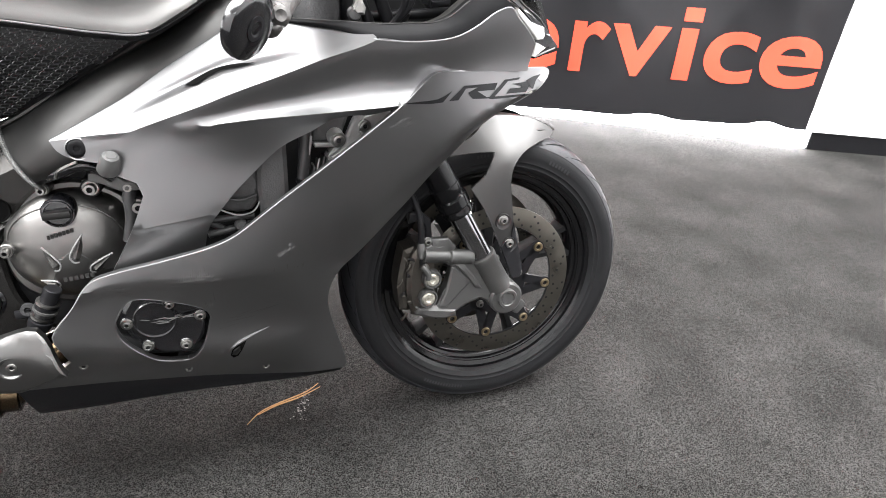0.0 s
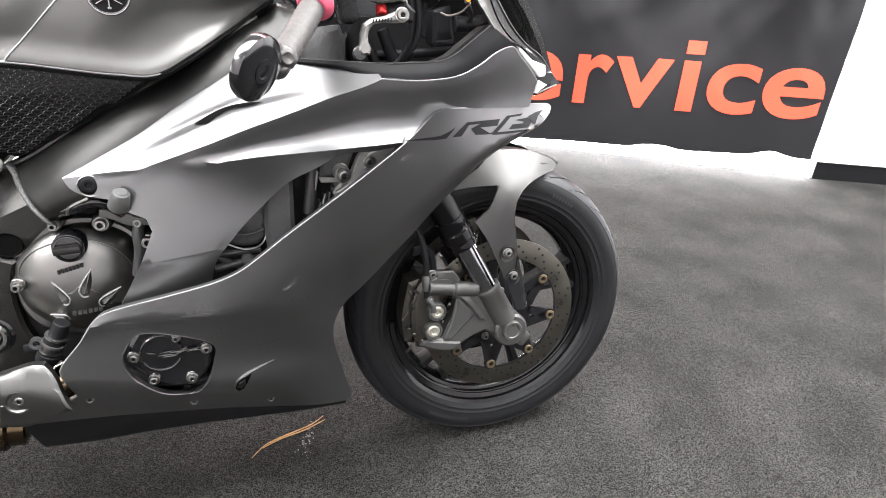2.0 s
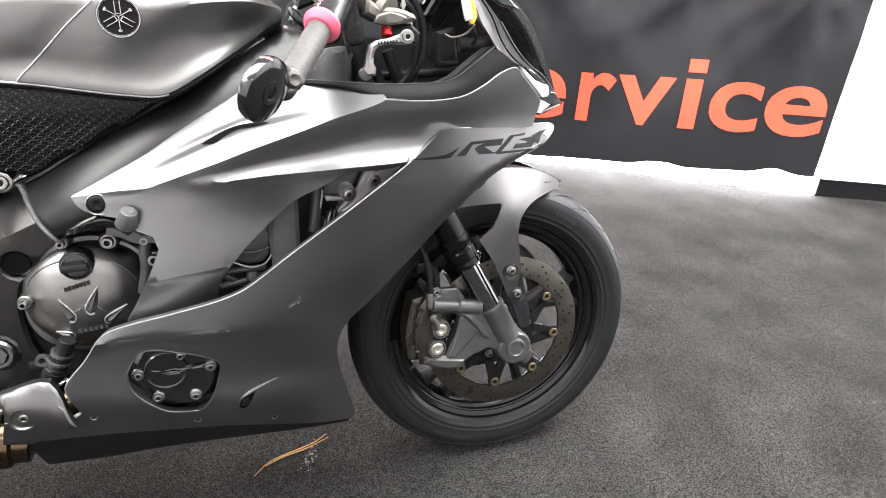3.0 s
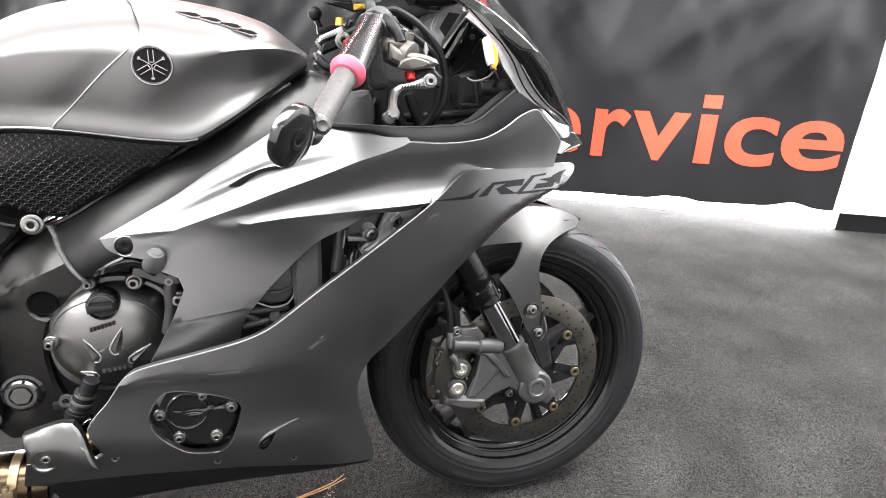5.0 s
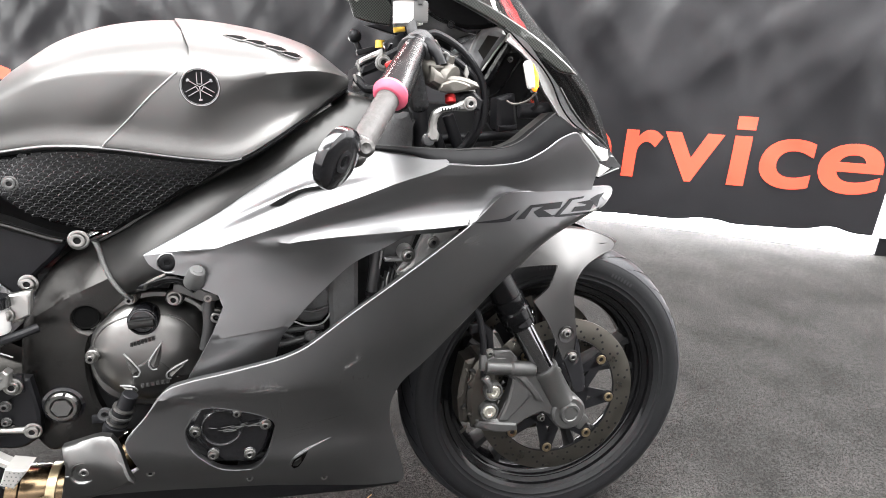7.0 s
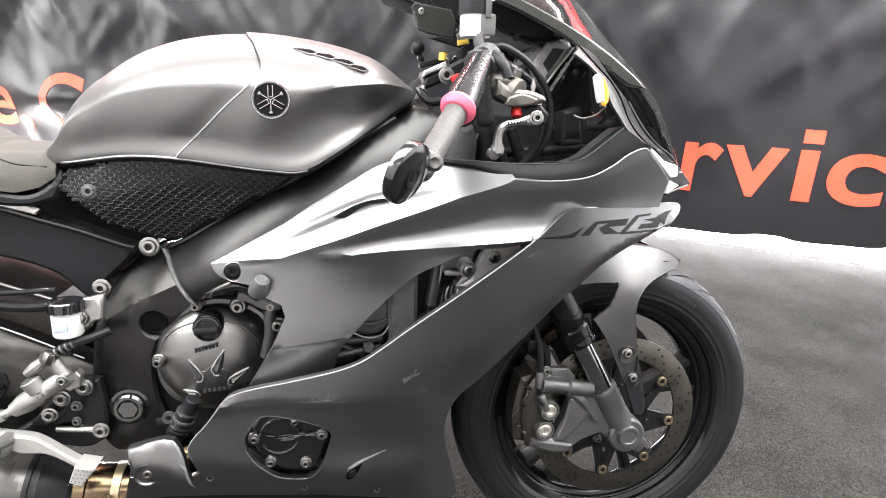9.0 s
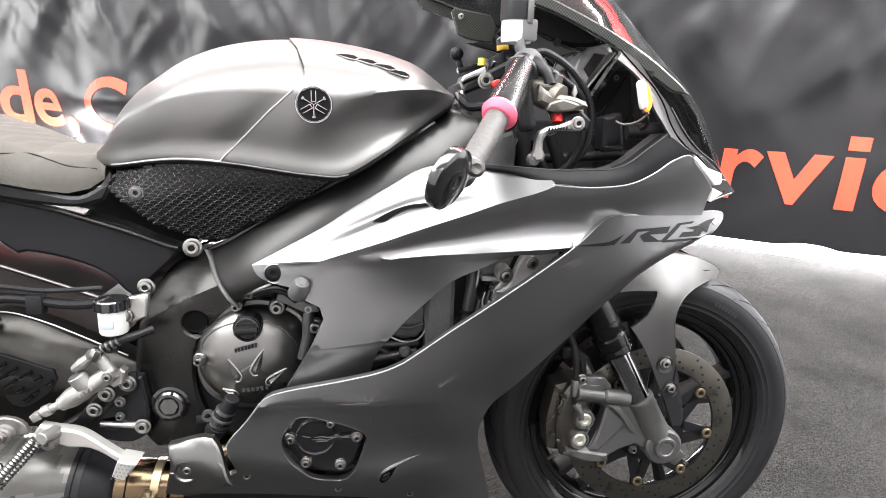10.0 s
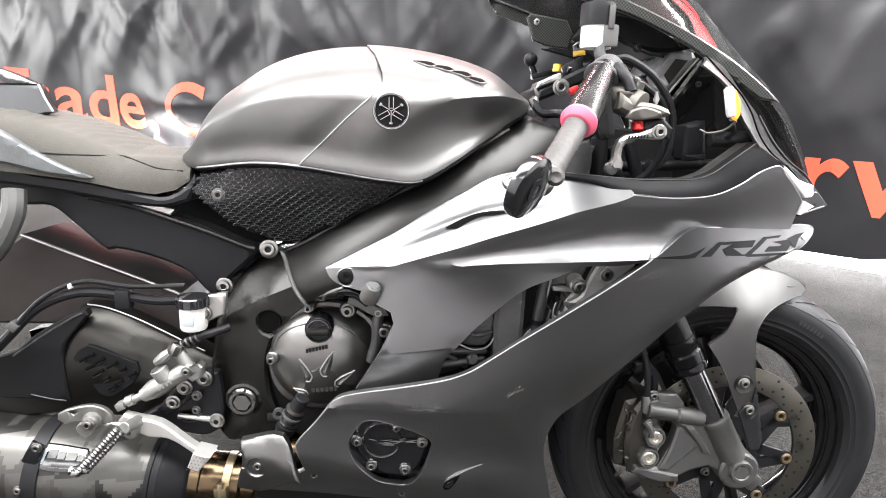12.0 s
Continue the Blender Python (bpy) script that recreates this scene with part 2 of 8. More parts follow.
def ribbon(lines, thick=0.006, n=60, m=6):
    """A smooth panel lofted across 3D lines that run the same way, with real thickness inwards."""
    rows = []
    for L in lines:
        P = np.array(L, float)
        d = np.r_[0, np.cumsum(np.linalg.norm(np.diff(P, axis=0), axis=1))]
        t = np.linspace(0, d[-1], n + 1)
        rows.append(np.c_[[smooth_line(d, P[:, k], t) for k in range(3)]].T)
    R = np.array(rows)
    k = len(lines)
    out = []
    for v in np.linspace(0, k - 1, (k - 1) * m + 1):
        out.append(np.array([[smooth_line(range(k), R[:, i, c], [v])[0] if k > 2 else R[0, i, c] * (1 - v) + R[1, i, c] * v for c in range(3)] for i in range(n + 1)]))
    bm = bmesh.new()
    g = [[bm.verts.new(p) for p in row] for row in out]
    for a, b in zip(g, g[1:]):
        for i in range(n):
            bm.faces.new((a[i], a[i + 1], b[i + 1], b[i]))
    bmesh.ops.recalc_face_normals(bm, faces=bm.faces)
    if sum(f.normal.y * f.calc_area() for f in bm.faces) > 0:
        bmesh.ops.reverse_faces(bm, faces=bm.faces)
    rim = [e for e in bm.edges if len(e.link_faces) == 1]
    ex = bmesh.ops.extrude_edge_only(bm, edges=rim)
    for v in ex["geom"]:
        if isinstance(v, bmesh.types.BMVert):
            v.co.y += thick
    return bm


def lathe(profile, segs=48, axis="y", closed=False):
    """Turns (radius, along) round an axis."""
    bm = bmesh.new()
    rows = []
    for r, a in profile:
        ring = []
        for i in range(segs):
            c, s = math.cos(2 * math.pi * i / segs), math.sin(2 * math.pi * i / segs)
            ring.append(bm.verts.new((r * c, a, r * s) if axis == "y" else (r * c, r * s, a) if axis == "z" else (a, r * c, r * s)))
        rows.append(ring)
    for k in range(len(rows) if closed else len(rows) - 1):
        p, q = rows[k], rows[(k + 1) % len(rows)]
        for i in range(segs):
            bm.faces.new((p[i], p[(i + 1) % segs], q[(i + 1) % segs], q[i]))
    if not closed:
        for ring in (rows[0], rows[-1]):
            if (ring[0].co - ring[segs // 2].co).length > 1e-6:
                bm.faces.new(ring)
    bmesh.ops.remove_doubles(bm, verts=bm.verts, dist=1e-6)
    bmesh.ops.recalc_face_normals(bm, faces=bm.faces)
    return bm


def aim(a, b):
    """The pose whose z axis runs from a to b."""
    a, b = Vector(a), Vector(b)
    return Matrix.Translation(a) @ (b - a).to_track_quat("Z", "Y").to_matrix().to_4x4()


def rod(a, b, r0, r1=None, segs=24, rings=()):
    """A rod from a to b, tapered from r0 to r1; rings: (share of the length, radius) of further steps."""
    L = (Vector(b) - Vector(a)).length
    r1 = r0 if r1 is None else r1
    prof = [(0, 0), (r0 * 0.9, 0), (r0, min(0.001, L * 0.1))] + [(r, u * L) for u, r in rings] + [(r1, L - min(0.001, L * 0.1)), (r1 * 0.9, L), (0, L)]
    bm = lathe([(max(r, 1e-5), z) for r, z in prof], segs, "z")
    bm.transform(aim(a, b))
    return bm


def hose(points, r, segs=10, steps=6, radii=None):
    """A smooth tube through the points."""
    P = [Vector(p) for p in points]
    path, rad = [], []
    for i in range(len(P) - 1):
        p0, p1, p2, p3 = P[max(i - 1, 0)], P[i], P[i + 1], P[min(i + 2, len(P) - 1)]
        for j in range(steps):
            u = j / steps
            path.append(0.5 * (2 * p1 + (p2 - p0) * u + (2 * p0 - 5 * p1 + 4 * p2 - p3) * u * u + (3 * p1 - p0 - 3 * p2 + p3) * u ** 3))
            rad.append((radii[i] * (1 - u) + radii[i + 1] * u) if radii else r)
    path.append(P[-1])
    rad.append(radii[-1] if radii else r)
    bm = bmesh.new()
    rows, up = [], Vector((0.13, 0.97, 0.21))
    for i, p in enumerate(path):
        d = (path[min(i + 1, len(path) - 1)] - path[max(i - 1, 0)]).normalized()
        s = d.cross(up).normalized()
        up = s.cross(d).normalized()
        rows.append([bm.verts.new(p + (s * math.cos(2 * math.pi * k / segs) + up * math.sin(2 * math.pi * k / segs)) * rad[i]) for k in range(segs)])
    for a, b in zip(rows, rows[1:]):
        for k in range(segs):
            bm.faces.new((a[k], a[(k + 1) % segs], b[(k + 1) % segs], b[k]))
    bm.faces.new(rows[0])
    bm.faces.new(rows[-1])
    bmesh.ops.recalc_face_normals(bm, faces=bm.faces)
    return bm


def block(sx, sy, sz, bevel=0.0, m=None):
    bm = bmesh.new()
    bmesh.ops.create_cube(bm, size=1, matrix=Matrix.Diagonal((sx, sy, sz, 1)))
    if bevel:
        bmesh.ops.bevel(bm, geom=bm.edges[:], offset=bevel, segments=2, affect="EDGES", profile=0.6)
    if m is not None:
        bm.transform(m)
    return bm


def slab(outline, y0, y1, bevel=0.002, corner=40.0, step=0.01, holes=()):
    """A flat piece: an outline in side view from depth y0 (outer) to y1, with a rounded outer rim."""
    return sheet(outline, y0, y1 - y0, 0.03, bevel, holes, step, corner)


def merge(*bms):
    out = bmesh.new()
    for b in bms:
        me = bpy.data.meshes.new("tmp")
        b.to_mesh(me)
        b.free()
        out.from_mesh(me)
        bpy.data.meshes.remove(me)
    return out


def moved(bm, m):
    bm.transform(m)
    return bm


def mirrored(bm):
    bm.transform(Matrix.Diagonal((1, -1, 1, 1)))
    bmesh.ops.reverse_faces(bm, faces=bm.faces)
    return bm


def hexhead(r, h):
    """A socket cap screw, head towards -y at the origin, its socket's shade painted by a dark second material."""
    bm = lathe([(r, 0), (r, -h * 0.8), (r * 0.94, -h * 0.95), (r * 0.86, -h), (r * 0.52, -h), (r * 0.46, -h * 0.94), (r * 0.42, -h * 0.55), (1e-5, -h * 0.55)], 18)
    for f in bm.faces:
        c = f.calc_center_median()
        if math.hypot(c.x, c.z) < r * 0.47 and c.y < -h * 0.1:
            f.material_index = 1
    return bm


BOLTS = {}


def bolt(at, r=0.007, h=0.006, parent=None, material=None, washer=True, name="bolt", turn=None):
    material = material or STEEL
    key = (round(r, 4), round(h, 4), washer, material.name)
    if key not in BOLTS:
        bm = hexhead(r, h)
        if washer:
            bm = merge(bm, lathe([(r * 1.35, 0.001), (r * 1.35, -h * 0.15), (r * 1.25, -h * 0.24), (r, -h * 0.24)], 18, closed=True))
        ob = part(name, bm, material, parent)
        ob.data.materials.append(DEEP)
        BOLTS[key] = ob.data
    else:
        ob = new(name, BOLTS[key])
        if parent:
            ob.parent = parent
    ob.location = at
    if turn:
        ob.rotation_euler = turn
    return ob


# ---- setting ----
def carpet_material():
    m = mat("grey_carpet", (0.085, 0.08, 0.075), 0.95)
    nt = m.node_tree
    b = nt.nodes["Principled BSDF"]
    tc = nt.nodes.new("ShaderNodeTexCoord")
    big, fine = nt.nodes.new("ShaderNodeTexNoise"), nt.nodes.new("ShaderNodeTexNoise")
    big.inputs["Scale"].default_value, big.inputs["Detail"].default_value = 4.2, 6
    fine.inputs["Scale"].default_value, fine.inputs["Detail"].default_value = 330, 5
    ramp = nt.nodes.new("ShaderNodeValToRGB")
    ramp.color_ramp.elements[0].position, ramp.color_ramp.elements[1].position = 0.40, 0.64
    ramp.color_ramp.elements[0].color, ramp.color_ramp.elements[1].color = (0.003, 0.0029, 0.0028, 1), (0.043, 0.0415, 0.0397, 1)
    r2 = nt.nodes.new("ShaderNodeMapRange")
    r2.inputs["From Min"].default_value, r2.inputs["From Max"].default_value = 0.3, 0.75
    r2.inputs["To Min"].default_value, r2.inputs["To Max"].default_value = 0.62, 1.42
    mul = nt.nodes.new("ShaderNodeVectorMath")
    mul.operation = "SCALE"
    bp = nt.nodes.new("ShaderNodeBump")
    bp.inputs["Strength"].default_value, bp.inputs["Distance"].default_value = 0.9, 0.004
    for n in (big, fine):
        nt.links.new(tc.outputs["Object"], n.inputs["Vector"])
    fibre = nt.nodes.new("ShaderNodeTexVoronoi")
    fibre.inputs["Scale"].default_value = 620
    nt.links.new(tc.outputs["Object"], fibre.inputs["Vector"])
    sep = nt.nodes.new("ShaderNodeSeparateColor")
    nt.links.new(fibre.outputs["Color"], sep.inputs["Color"])
    both_n = nt.nodes.new("ShaderNodeMix")
    both_n.inputs["Factor"].default_value = 0.36
    nt.links.new(fine.outputs["Fac"], both_n.inputs["A"])
    nt.links.new(sep.outputs["Red"], both_n.inputs["B"])
    nt.links.new(both_n.outputs["Result"], ramp.inputs["Fac"])
    nt.links.new(big.outputs["Fac"], r2.inputs["Value"])
    tuft = nt.nodes.new("ShaderNodeTexNoise")
    tuft.inputs["Scale"].default_value, tuft.inputs["Detail"].default_value = 85, 3
    r3 = nt.nodes.new("ShaderNodeMapRange")
    r3.inputs["From Min"].default_value, r3.inputs["From Max"].default_value = 0.3, 0.7
    r3.inputs["To Min"].default_value, r3.inputs["To Max"].default_value = 0.72, 1.28
    both_s = nt.nodes.new("ShaderNodeMath")
    both_s.operation = "MULTIPLY"
    nt.links.new(tc.outputs["Object"], tuft.inputs["Vector"])
    nt.links.new(tuft.outputs["Fac"], r3.inputs["Value"])
    nt.links.new(r2.outputs["Result"], both_s.inputs[0])
    nt.links.new(r3.outputs["Result"], both_s.inputs[1])
    nt.links.new(ramp.outputs["Color"], mul.inputs[0])
    nt.links.new(both_s.outputs[0], mul.inputs["Scale"])
    nt.links.new(mul.outputs["Vector"], b.inputs["Base Color"])
    nt.links.new(fine.outputs["Fac"], bp.inputs["Height"])
    nt.links.new(bp.outputs["Normal"], b.inputs["Normal"])
    b.inputs["Specular IOR Level"].default_value = 0.08
    return m


CARPET = carpet_material()
BANNER = mat("black_vinyl_banner", (0.0125, 0.0123, 0.0138), 0.31, 0.0, grain=0.12, scale=3, bump=0.05, bump_scale=500)
BANNER.node_tree.nodes["Principled BSDF"].inputs["Specular IOR Level"].default_value = 0.42
LETTER = mat("orange_red_print", (0.82, 0.07, 0.036), 0.42, 0.0, grain=0.15, scale=3)
PLAIN = mat("plain_room_paint", (0.54, 0.54, 0.545), 0.7, 0.0, grain=0.03, scale=3)
LED = glow("white_led_strip", (1.0, 0.98, 1.0), 52.0)

W0, WANG = Vector((1.089, 1.77, 0)), math.atan2(-0.561, 1.223)
WU, WN = Vector((math.cos(WANG), math.sin(WANG), 0)), Vector((math.sin(WANG), -math.cos(WANG), 0))


def on_wall(s, z, out=0.0):
    """s metres along the banner wall, z up, out metres into the room."""
    return W0 + WU * s + WN * out + Vector((0, 0, z))


def box_between(name, corners, h0, h1, material, kind="structure", label="", category=""):
    bm = bmesh.new()
    lo = [bm.verts.new((x, y, h0)) for x, y in corners]
    hi = [bm.verts.new((x, y, h1)) for x, y in corners]
    n = len(lo)
    bm.faces.new(lo)
    bm.faces.new(hi)
    for i in range(n):
        bm.faces.new((lo[i], lo[(i + 1) % n], hi[(i + 1) % n], hi[i]))
    bmesh.ops.recalc_face_normals(bm, faces=bm.faces)
    return tagged(part(name, bm, material, None, smooth=0), label, category, "", kind)


def strip(s0, s1, o0, o1):
    return [tuple(on_wall(s, 0, o).xy) for s, o in ((s0, o0), (s1, o0), (s1, o1), (s0, o1))]


box_between("floor", strip(-8.5, 4.0, -0.35, 5.2), -0.1, 0.0, CARPET, label="dark grey cut-pile carpet floor", category="floor")
box_between("ceiling", strip(-8.5, 4.0, -0.35, 5.2), 3.0, 3.12, PLAIN, label="plain pale ceiling", category="ceiling")
box_between("wall_back", strip(-8.5, 4.0, -0.35, -0.25), 0.0, 3.0, PLAIN, label="plain wall behind the banner", category="wall")
for s0, s1, h0, h1 in ((-8.5, -7.95, 0.0, 3.0), (-6.25, 4.0, 0.0, 3.0), (-7.95, -6.25, 2.25, 3.0)):
    box_between("wall_front", strip(s0, s1, 5.2, 5.3), h0, h1, PLAIN, label="plain pale wall facing the banner, with a doorway", category="wall")
for o0, o1, h0, h1 in ((-0.35, 0.95, 0.0, 3.0), (3.95, 5.3, 0.0, 3.0), (0.95, 3.95, 0.0, 0.35), (0.95, 3.95, 2.55, 3.0)):
    box_between("wall_left", strip(-8.6, -8.5, o0, o1), h0, h1, PLAIN, label="plain pale end wall with a shop window", category="wall")
box_between("wall_right", strip(4.0, 4.1, -0.35, 5.3), 0.0, 3.0, WHITE, label="plain pale end wall", category="wall")


def ridge(u):
    """A soft crease: a narrow crest on a broad swell."""
    return 1.0 - 2.0 * abs(noise.noise(u)) ** 0.7


def sag(s, z):
    """How far the banner billows out of its plane, with drawn creases and one slack belly bulged to catch the second
    strip's glow.
    """
    v = 0.0
    for k, (f, ph, tilt, a) in enumerate(((5.1, 0.3, 0.9, 0.017), (8.7, 1.9, -1.3, 0.012), (14.3, 4.0, 1.6, 0.008), (2.1, 2.2, 0.3, 0.018), (23.0, 1.0, 0.7, 0.003))):
        v += a * math.sin(f * s + ph + tilt * z * 2.2)
    v += 0.012 * noise.noise(Vector((s * 1.1, z * 0.9, 3.0))) + 0.008 * noise.noise(Vector((s * 5.5 + z * 1.5, z * 1.1, 7.0)))
    up = min(1.0, max(0.0, (z - 0.6) / 0.3))
    v += (0.010 + 0.012 * up) * ridge(Vector((s * 2.1 - z * 1.3, z * 0.8 + s * 0.3, 11.0))) + (0.005 + 0.007 * up) * ridge(Vector((s * 4.2 + z * 2.4, z * 1.9, 19.0)))
    v += 0.010 * up * ridge(Vector(((s - z) * 3.6, (s + z) * 0.55, 31.0))) + 0.005 * up * ridge(Vector(((s - 0.8 * z) * 8.0, (s + z) * 0.8, 43.0)))
    v = v * (0.3 + 0.7 * min(1.0, max(0.0, z - 0.3) / 0.7)) + 0.02
    belly = math.exp(-((s + 3.45) / 0.42) ** 2)
    if belly > 0.01:
        v += belly * (0.085 * math.exp(-((z - 0.50) / 0.15) ** 2) + 0.02 * ridge(Vector((s * 5 + z * 3.5, z * 4.0, 2.0))) * math.exp(-((z - 0.35) / 0.25) ** 2))
    return v


def hem(s):
    """The height of the lower edge, lifted in two loose waves."""
    lift = 0.016 * math.exp(-((s - 0.53) / 0.10) ** 4) + 0.03 * math.exp(-((s - 1.11) / 0.08) ** 2)
    return 0.092 + lift + 0.002 * math.sin(5.3 * s + 0.6) + 0.003 * noise.noise(Vector((s * 4, 0, 0)))


def banner_mesh(s0, s1, z1):
    bm = bmesh.new()
    ns, nz = int((s1 - s0) / 0.03), 70
    rows = []
    for j in range(nz + 1):
        row = []
        for i in range(ns + 1):
            s = s0 + (s1 - s0) * i / ns
            zb = hem(s)
            z = zb + (z1 - zb) * (j / nz) ** 1.15
            row.append(bm.verts.new(on_wall(s, z, sag(s, z))))
        rows.append(row)
    for a, b in zip(rows, rows[1:]):
        for i in range(ns):
            bm.faces.new((a[i], a[i + 1], b[i + 1], b[i]))
    g = bmesh.ops.extrude_face_region(bm, geom=bm.faces[:])
    bmesh.ops.translate(bm, verts=[v for v in g["geom"] if isinstance(v, bmesh.types.BMVert)], vec=-WN * 0.003)
    bmesh.ops.recalc_face_normals(bm, faces=bm.faces)
    return bm


banner = tagged(part("banner", banner_mesh(-8.3, 1.31, 2.98), BANNER, None, smooth=60), "hanging black vinyl banner with large orange-red lettering", "banner")


def glyph(ch):
    """One bold letter as a flat mesh in font units."""
    cu = bpy.data.curves.new("glyph", "FONT")
    cu.body, cu.size, cu.offset, cu.resolution_u, cu.fill_mode = ch, 1.0, 0.034, 6, "NONE"
    tmp = new("glyph", cu)
    bpy.context.view_layer.update()
    me = bpy.data.meshes.new_from_object(tmp.evaluated_get(bpy.context.evaluated_depsgraph_get()))
    bpy.data.objects.remove(tmp)
    from mathutils.geometry import delaunay_2d_cdt
    P = np.array([v.co[:2] for v in me.vertices])
    E = [tuple(e.vertices) for e in me.edges]
    # keep each loop's sense: edges run upwards in index but for the closing one
    run = [(a, b) if abs(a - b) == 1 and a < b else (b, a) if abs(a - b) == 1 else (max(a, b), min(a, b)) for a, b in E]
    A, B = P[[a for a, b in run]], P[[b for a, b in run]]
    co, ed, fa, *_ = delaunay_2d_cdt([Vector(p) for p in P], run, [], 0, 1e-5)

    def wind(q):
        up = (A[:, 1] <= q[1]) & (B[:, 1] > q[1])
        dn = (A[:, 1] > q[1]) & (B[:, 1] <= q[1])
        side = (B[:, 0] - A[:, 0]) * (q[1] - A[:, 1]) - (q[0] - A[:, 0]) * (B[:, 1] - A[:, 1])
        return int((up & (side > 0)).sum()) - int((dn & (side < 0)).sum())
    turn = sum(A[:, 0] * B[:, 1] - B[:, 0] * A[:, 1])
    bm = bmesh.new()
    vs = [bm.verts.new((p[0], p[1], 0)) for p in co]
    for t in fa:
        if wind(np.mean([co[i][:] for i in t], 0)) * (1 if turn > 0 else -1) > 0:
            bm.faces.new([vs[i] for i in t])
    bmesh.ops.delete(bm, geom=[v for v in bm.verts if not v.link_faces], context="VERTS")
    # embolden: every outline point steps outwards
    shift = {}
    for e in bm.edges:
        if len(e.link_faces) == 1:
            d = (e.verts[1].co - e.verts[0].co).normalized()
            n = Vector((d.y, -d.x, 0))
            if n.dot(e.link_faces[0].calc_center_median() - e.verts[0].co) > 0:
                n = -n
            for v in e.verts:
                shift.setdefault(v, []).append(n)
    for v, ns in shift.items():
        m = sum(ns, Vector()).normalized()
        v.co += m * min(0.04, 0.017 / max(0.35, m.dot(ns[0])))
    return bm


probe = glyph("v")
FONT_X = max(v.co.y for v in probe.verts) - min(v.co.y for v in probe.verts)
FONT_0 = min(v.co.y for v in probe.verts)
probe.free()


def on_banner(bm, f):
    """Cuts a flat mesh into small cells, lays it on the banner by f(x, y) -> (s, z) and gives it thickness."""
    for k, ax in ((0, (1, 0, 0)), (1, (0, 1, 0))):
        lo, hi = min(v.co[k] for v in bm.verts), max(v.co[k] for v in bm.verts)
        for c in np.arange(lo + 0.07, hi, 0.07):
            bmesh.ops.bisect_plane(bm, geom=bm.verts[:] + bm.edges[:] + bm.faces[:], plane_co=Vector(ax) * c, plane_no=ax)
    for v in bm.verts:
        sz = f(v.co.x, v.co.y)
        v.co = on_wall(sz[0], sz[1], sag(*sz) + 0.0035)
    g = bmesh.ops.extrude_face_region(bm, geom=bm.faces[:])
    bmesh.ops.translate(bm, verts=[v for v in g["geom"] if isinstance(v, bmesh.types.BMVert)], vec=-WN * 0.0025)
    bmesh.ops.recalc_face_normals(bm, faces=bm.faces)
    return part("letter", bm, LETTER, banner, "orange-red printed letter", smooth=0)


def letter(ch, s0, s1, z0=0.29, x_height=0.239):
    bm = glyph(ch)
    lo, hi = min(v.co.x for v in bm.verts), max(v.co.x for v in bm.verts)
    k = x_height / FONT_X
    on_banner(bm, lambda x, y: (s0 + (x - lo) / (hi - lo) * (s1 - s0), z0 + (y - FONT_0) * k))


def bar(s0, s1, z0, z1):
    bm = bmesh.new()
    bm.faces.new([bm.verts.new(p) for p in ((0, 0, 0), (1, 0, 0), (1, 1, 0), (0, 1, 0))])
    on_banner(bm, lambda x, y: (s0 + x * (s1 - s0), z0 + y * (z1 - z0)))


for ch, a, b in (("S", -0.56, -0.30), ("e", -0.264, 0.019), ("r", 0.079, 0.254), ("v", 0.262, 0.541), ("c", 0.722, 0.963), ("e", 0.986, 1.273),
                 ("T", -5.36, -5.06), ("r", -5.035, -4.86), ("a", -4.81, -4.51), ("d", -4.475, -4.178), ("e", -4.152, -3.905), (",", -3.868, -3.78), ("C", -3.63, -3.30)):
    letter(ch, a, b)
bar(0.588, 0.668, 0.29, 0.53)
bar(0.588, 0.676, 0.561, 0.622)

# red band added above the view, a source of red reflections
RED_REFLECTOR = mat("deep_red_reflector", (0.5, 0.025, 0.03), 0.4, 0.0, grain=0.1, scale=3)
head_band = bmesh.new()
head_rows = [[head_band.verts.new(on_wall(-6.5 + 0.1 * i, z, sag(-6.5 + 0.1 * i, z) + 0.006)) for i in range(76)] for z in (2.15, 2.3, 2.45, 2.6, 2.75)]
for ra, rb in zip(head_rows, head_rows[1:]):
    for i in range(75):
        head_band.faces.new((ra[i], ra[i + 1], rb[i + 1], rb[i]))
part("unseen_red_band", head_band, RED_REFLECTOR, banner, "unseen deep red band added at the banner's head for red reflections")

# the light strip at the foot of the banner
box_between("light_strip", [tuple(on_wall(a, 0, o).xy) for a, o in ((-8.2, -0.22), (1.335, -0.22), (1.335, 0.012), (0.568, -0.092), (-0.128, -0.15), (-8.2, -0.15))], 0.002, 0.16, LED, "", "glowing white light strip along the floor under the banner", "light strip")
# extra bar hidden behind the bike, added to brighten banner and letters
HIDDEN_BAR = glow("hidden_glow_bar", (1.0, 0.98, 0.97), 400.0)
box_between("light_strip", strip(-4.6, -2.8, 0.06, 0.10), 0.004, 0.07, HIDDEN_BAR, "", "hidden glowing bar added to brighten the banner and its letters", "light strip")
# bright wall beside the banner with its dark plinth
box_between("wall_side", strip(1.312, 3.9, -0.06, 0.03), 0.092, 3.0, WHITE, label="bright white painted wall panel beside the banner", category="wall")
box_between("plinth", strip(1.34, 3.9, -0.05, 0.022), 0.0, 0.09, BLACK, label="black plinth under the white wall panel", category="plinth")

# ---- motorcycle ----
bike = tagged(new("motorcycle"), "matte grey sports motorcycle leaning on its side stand, scratched fairing", "motorcycle")
bike.rotation_euler = (radians(-7), 0, 0)

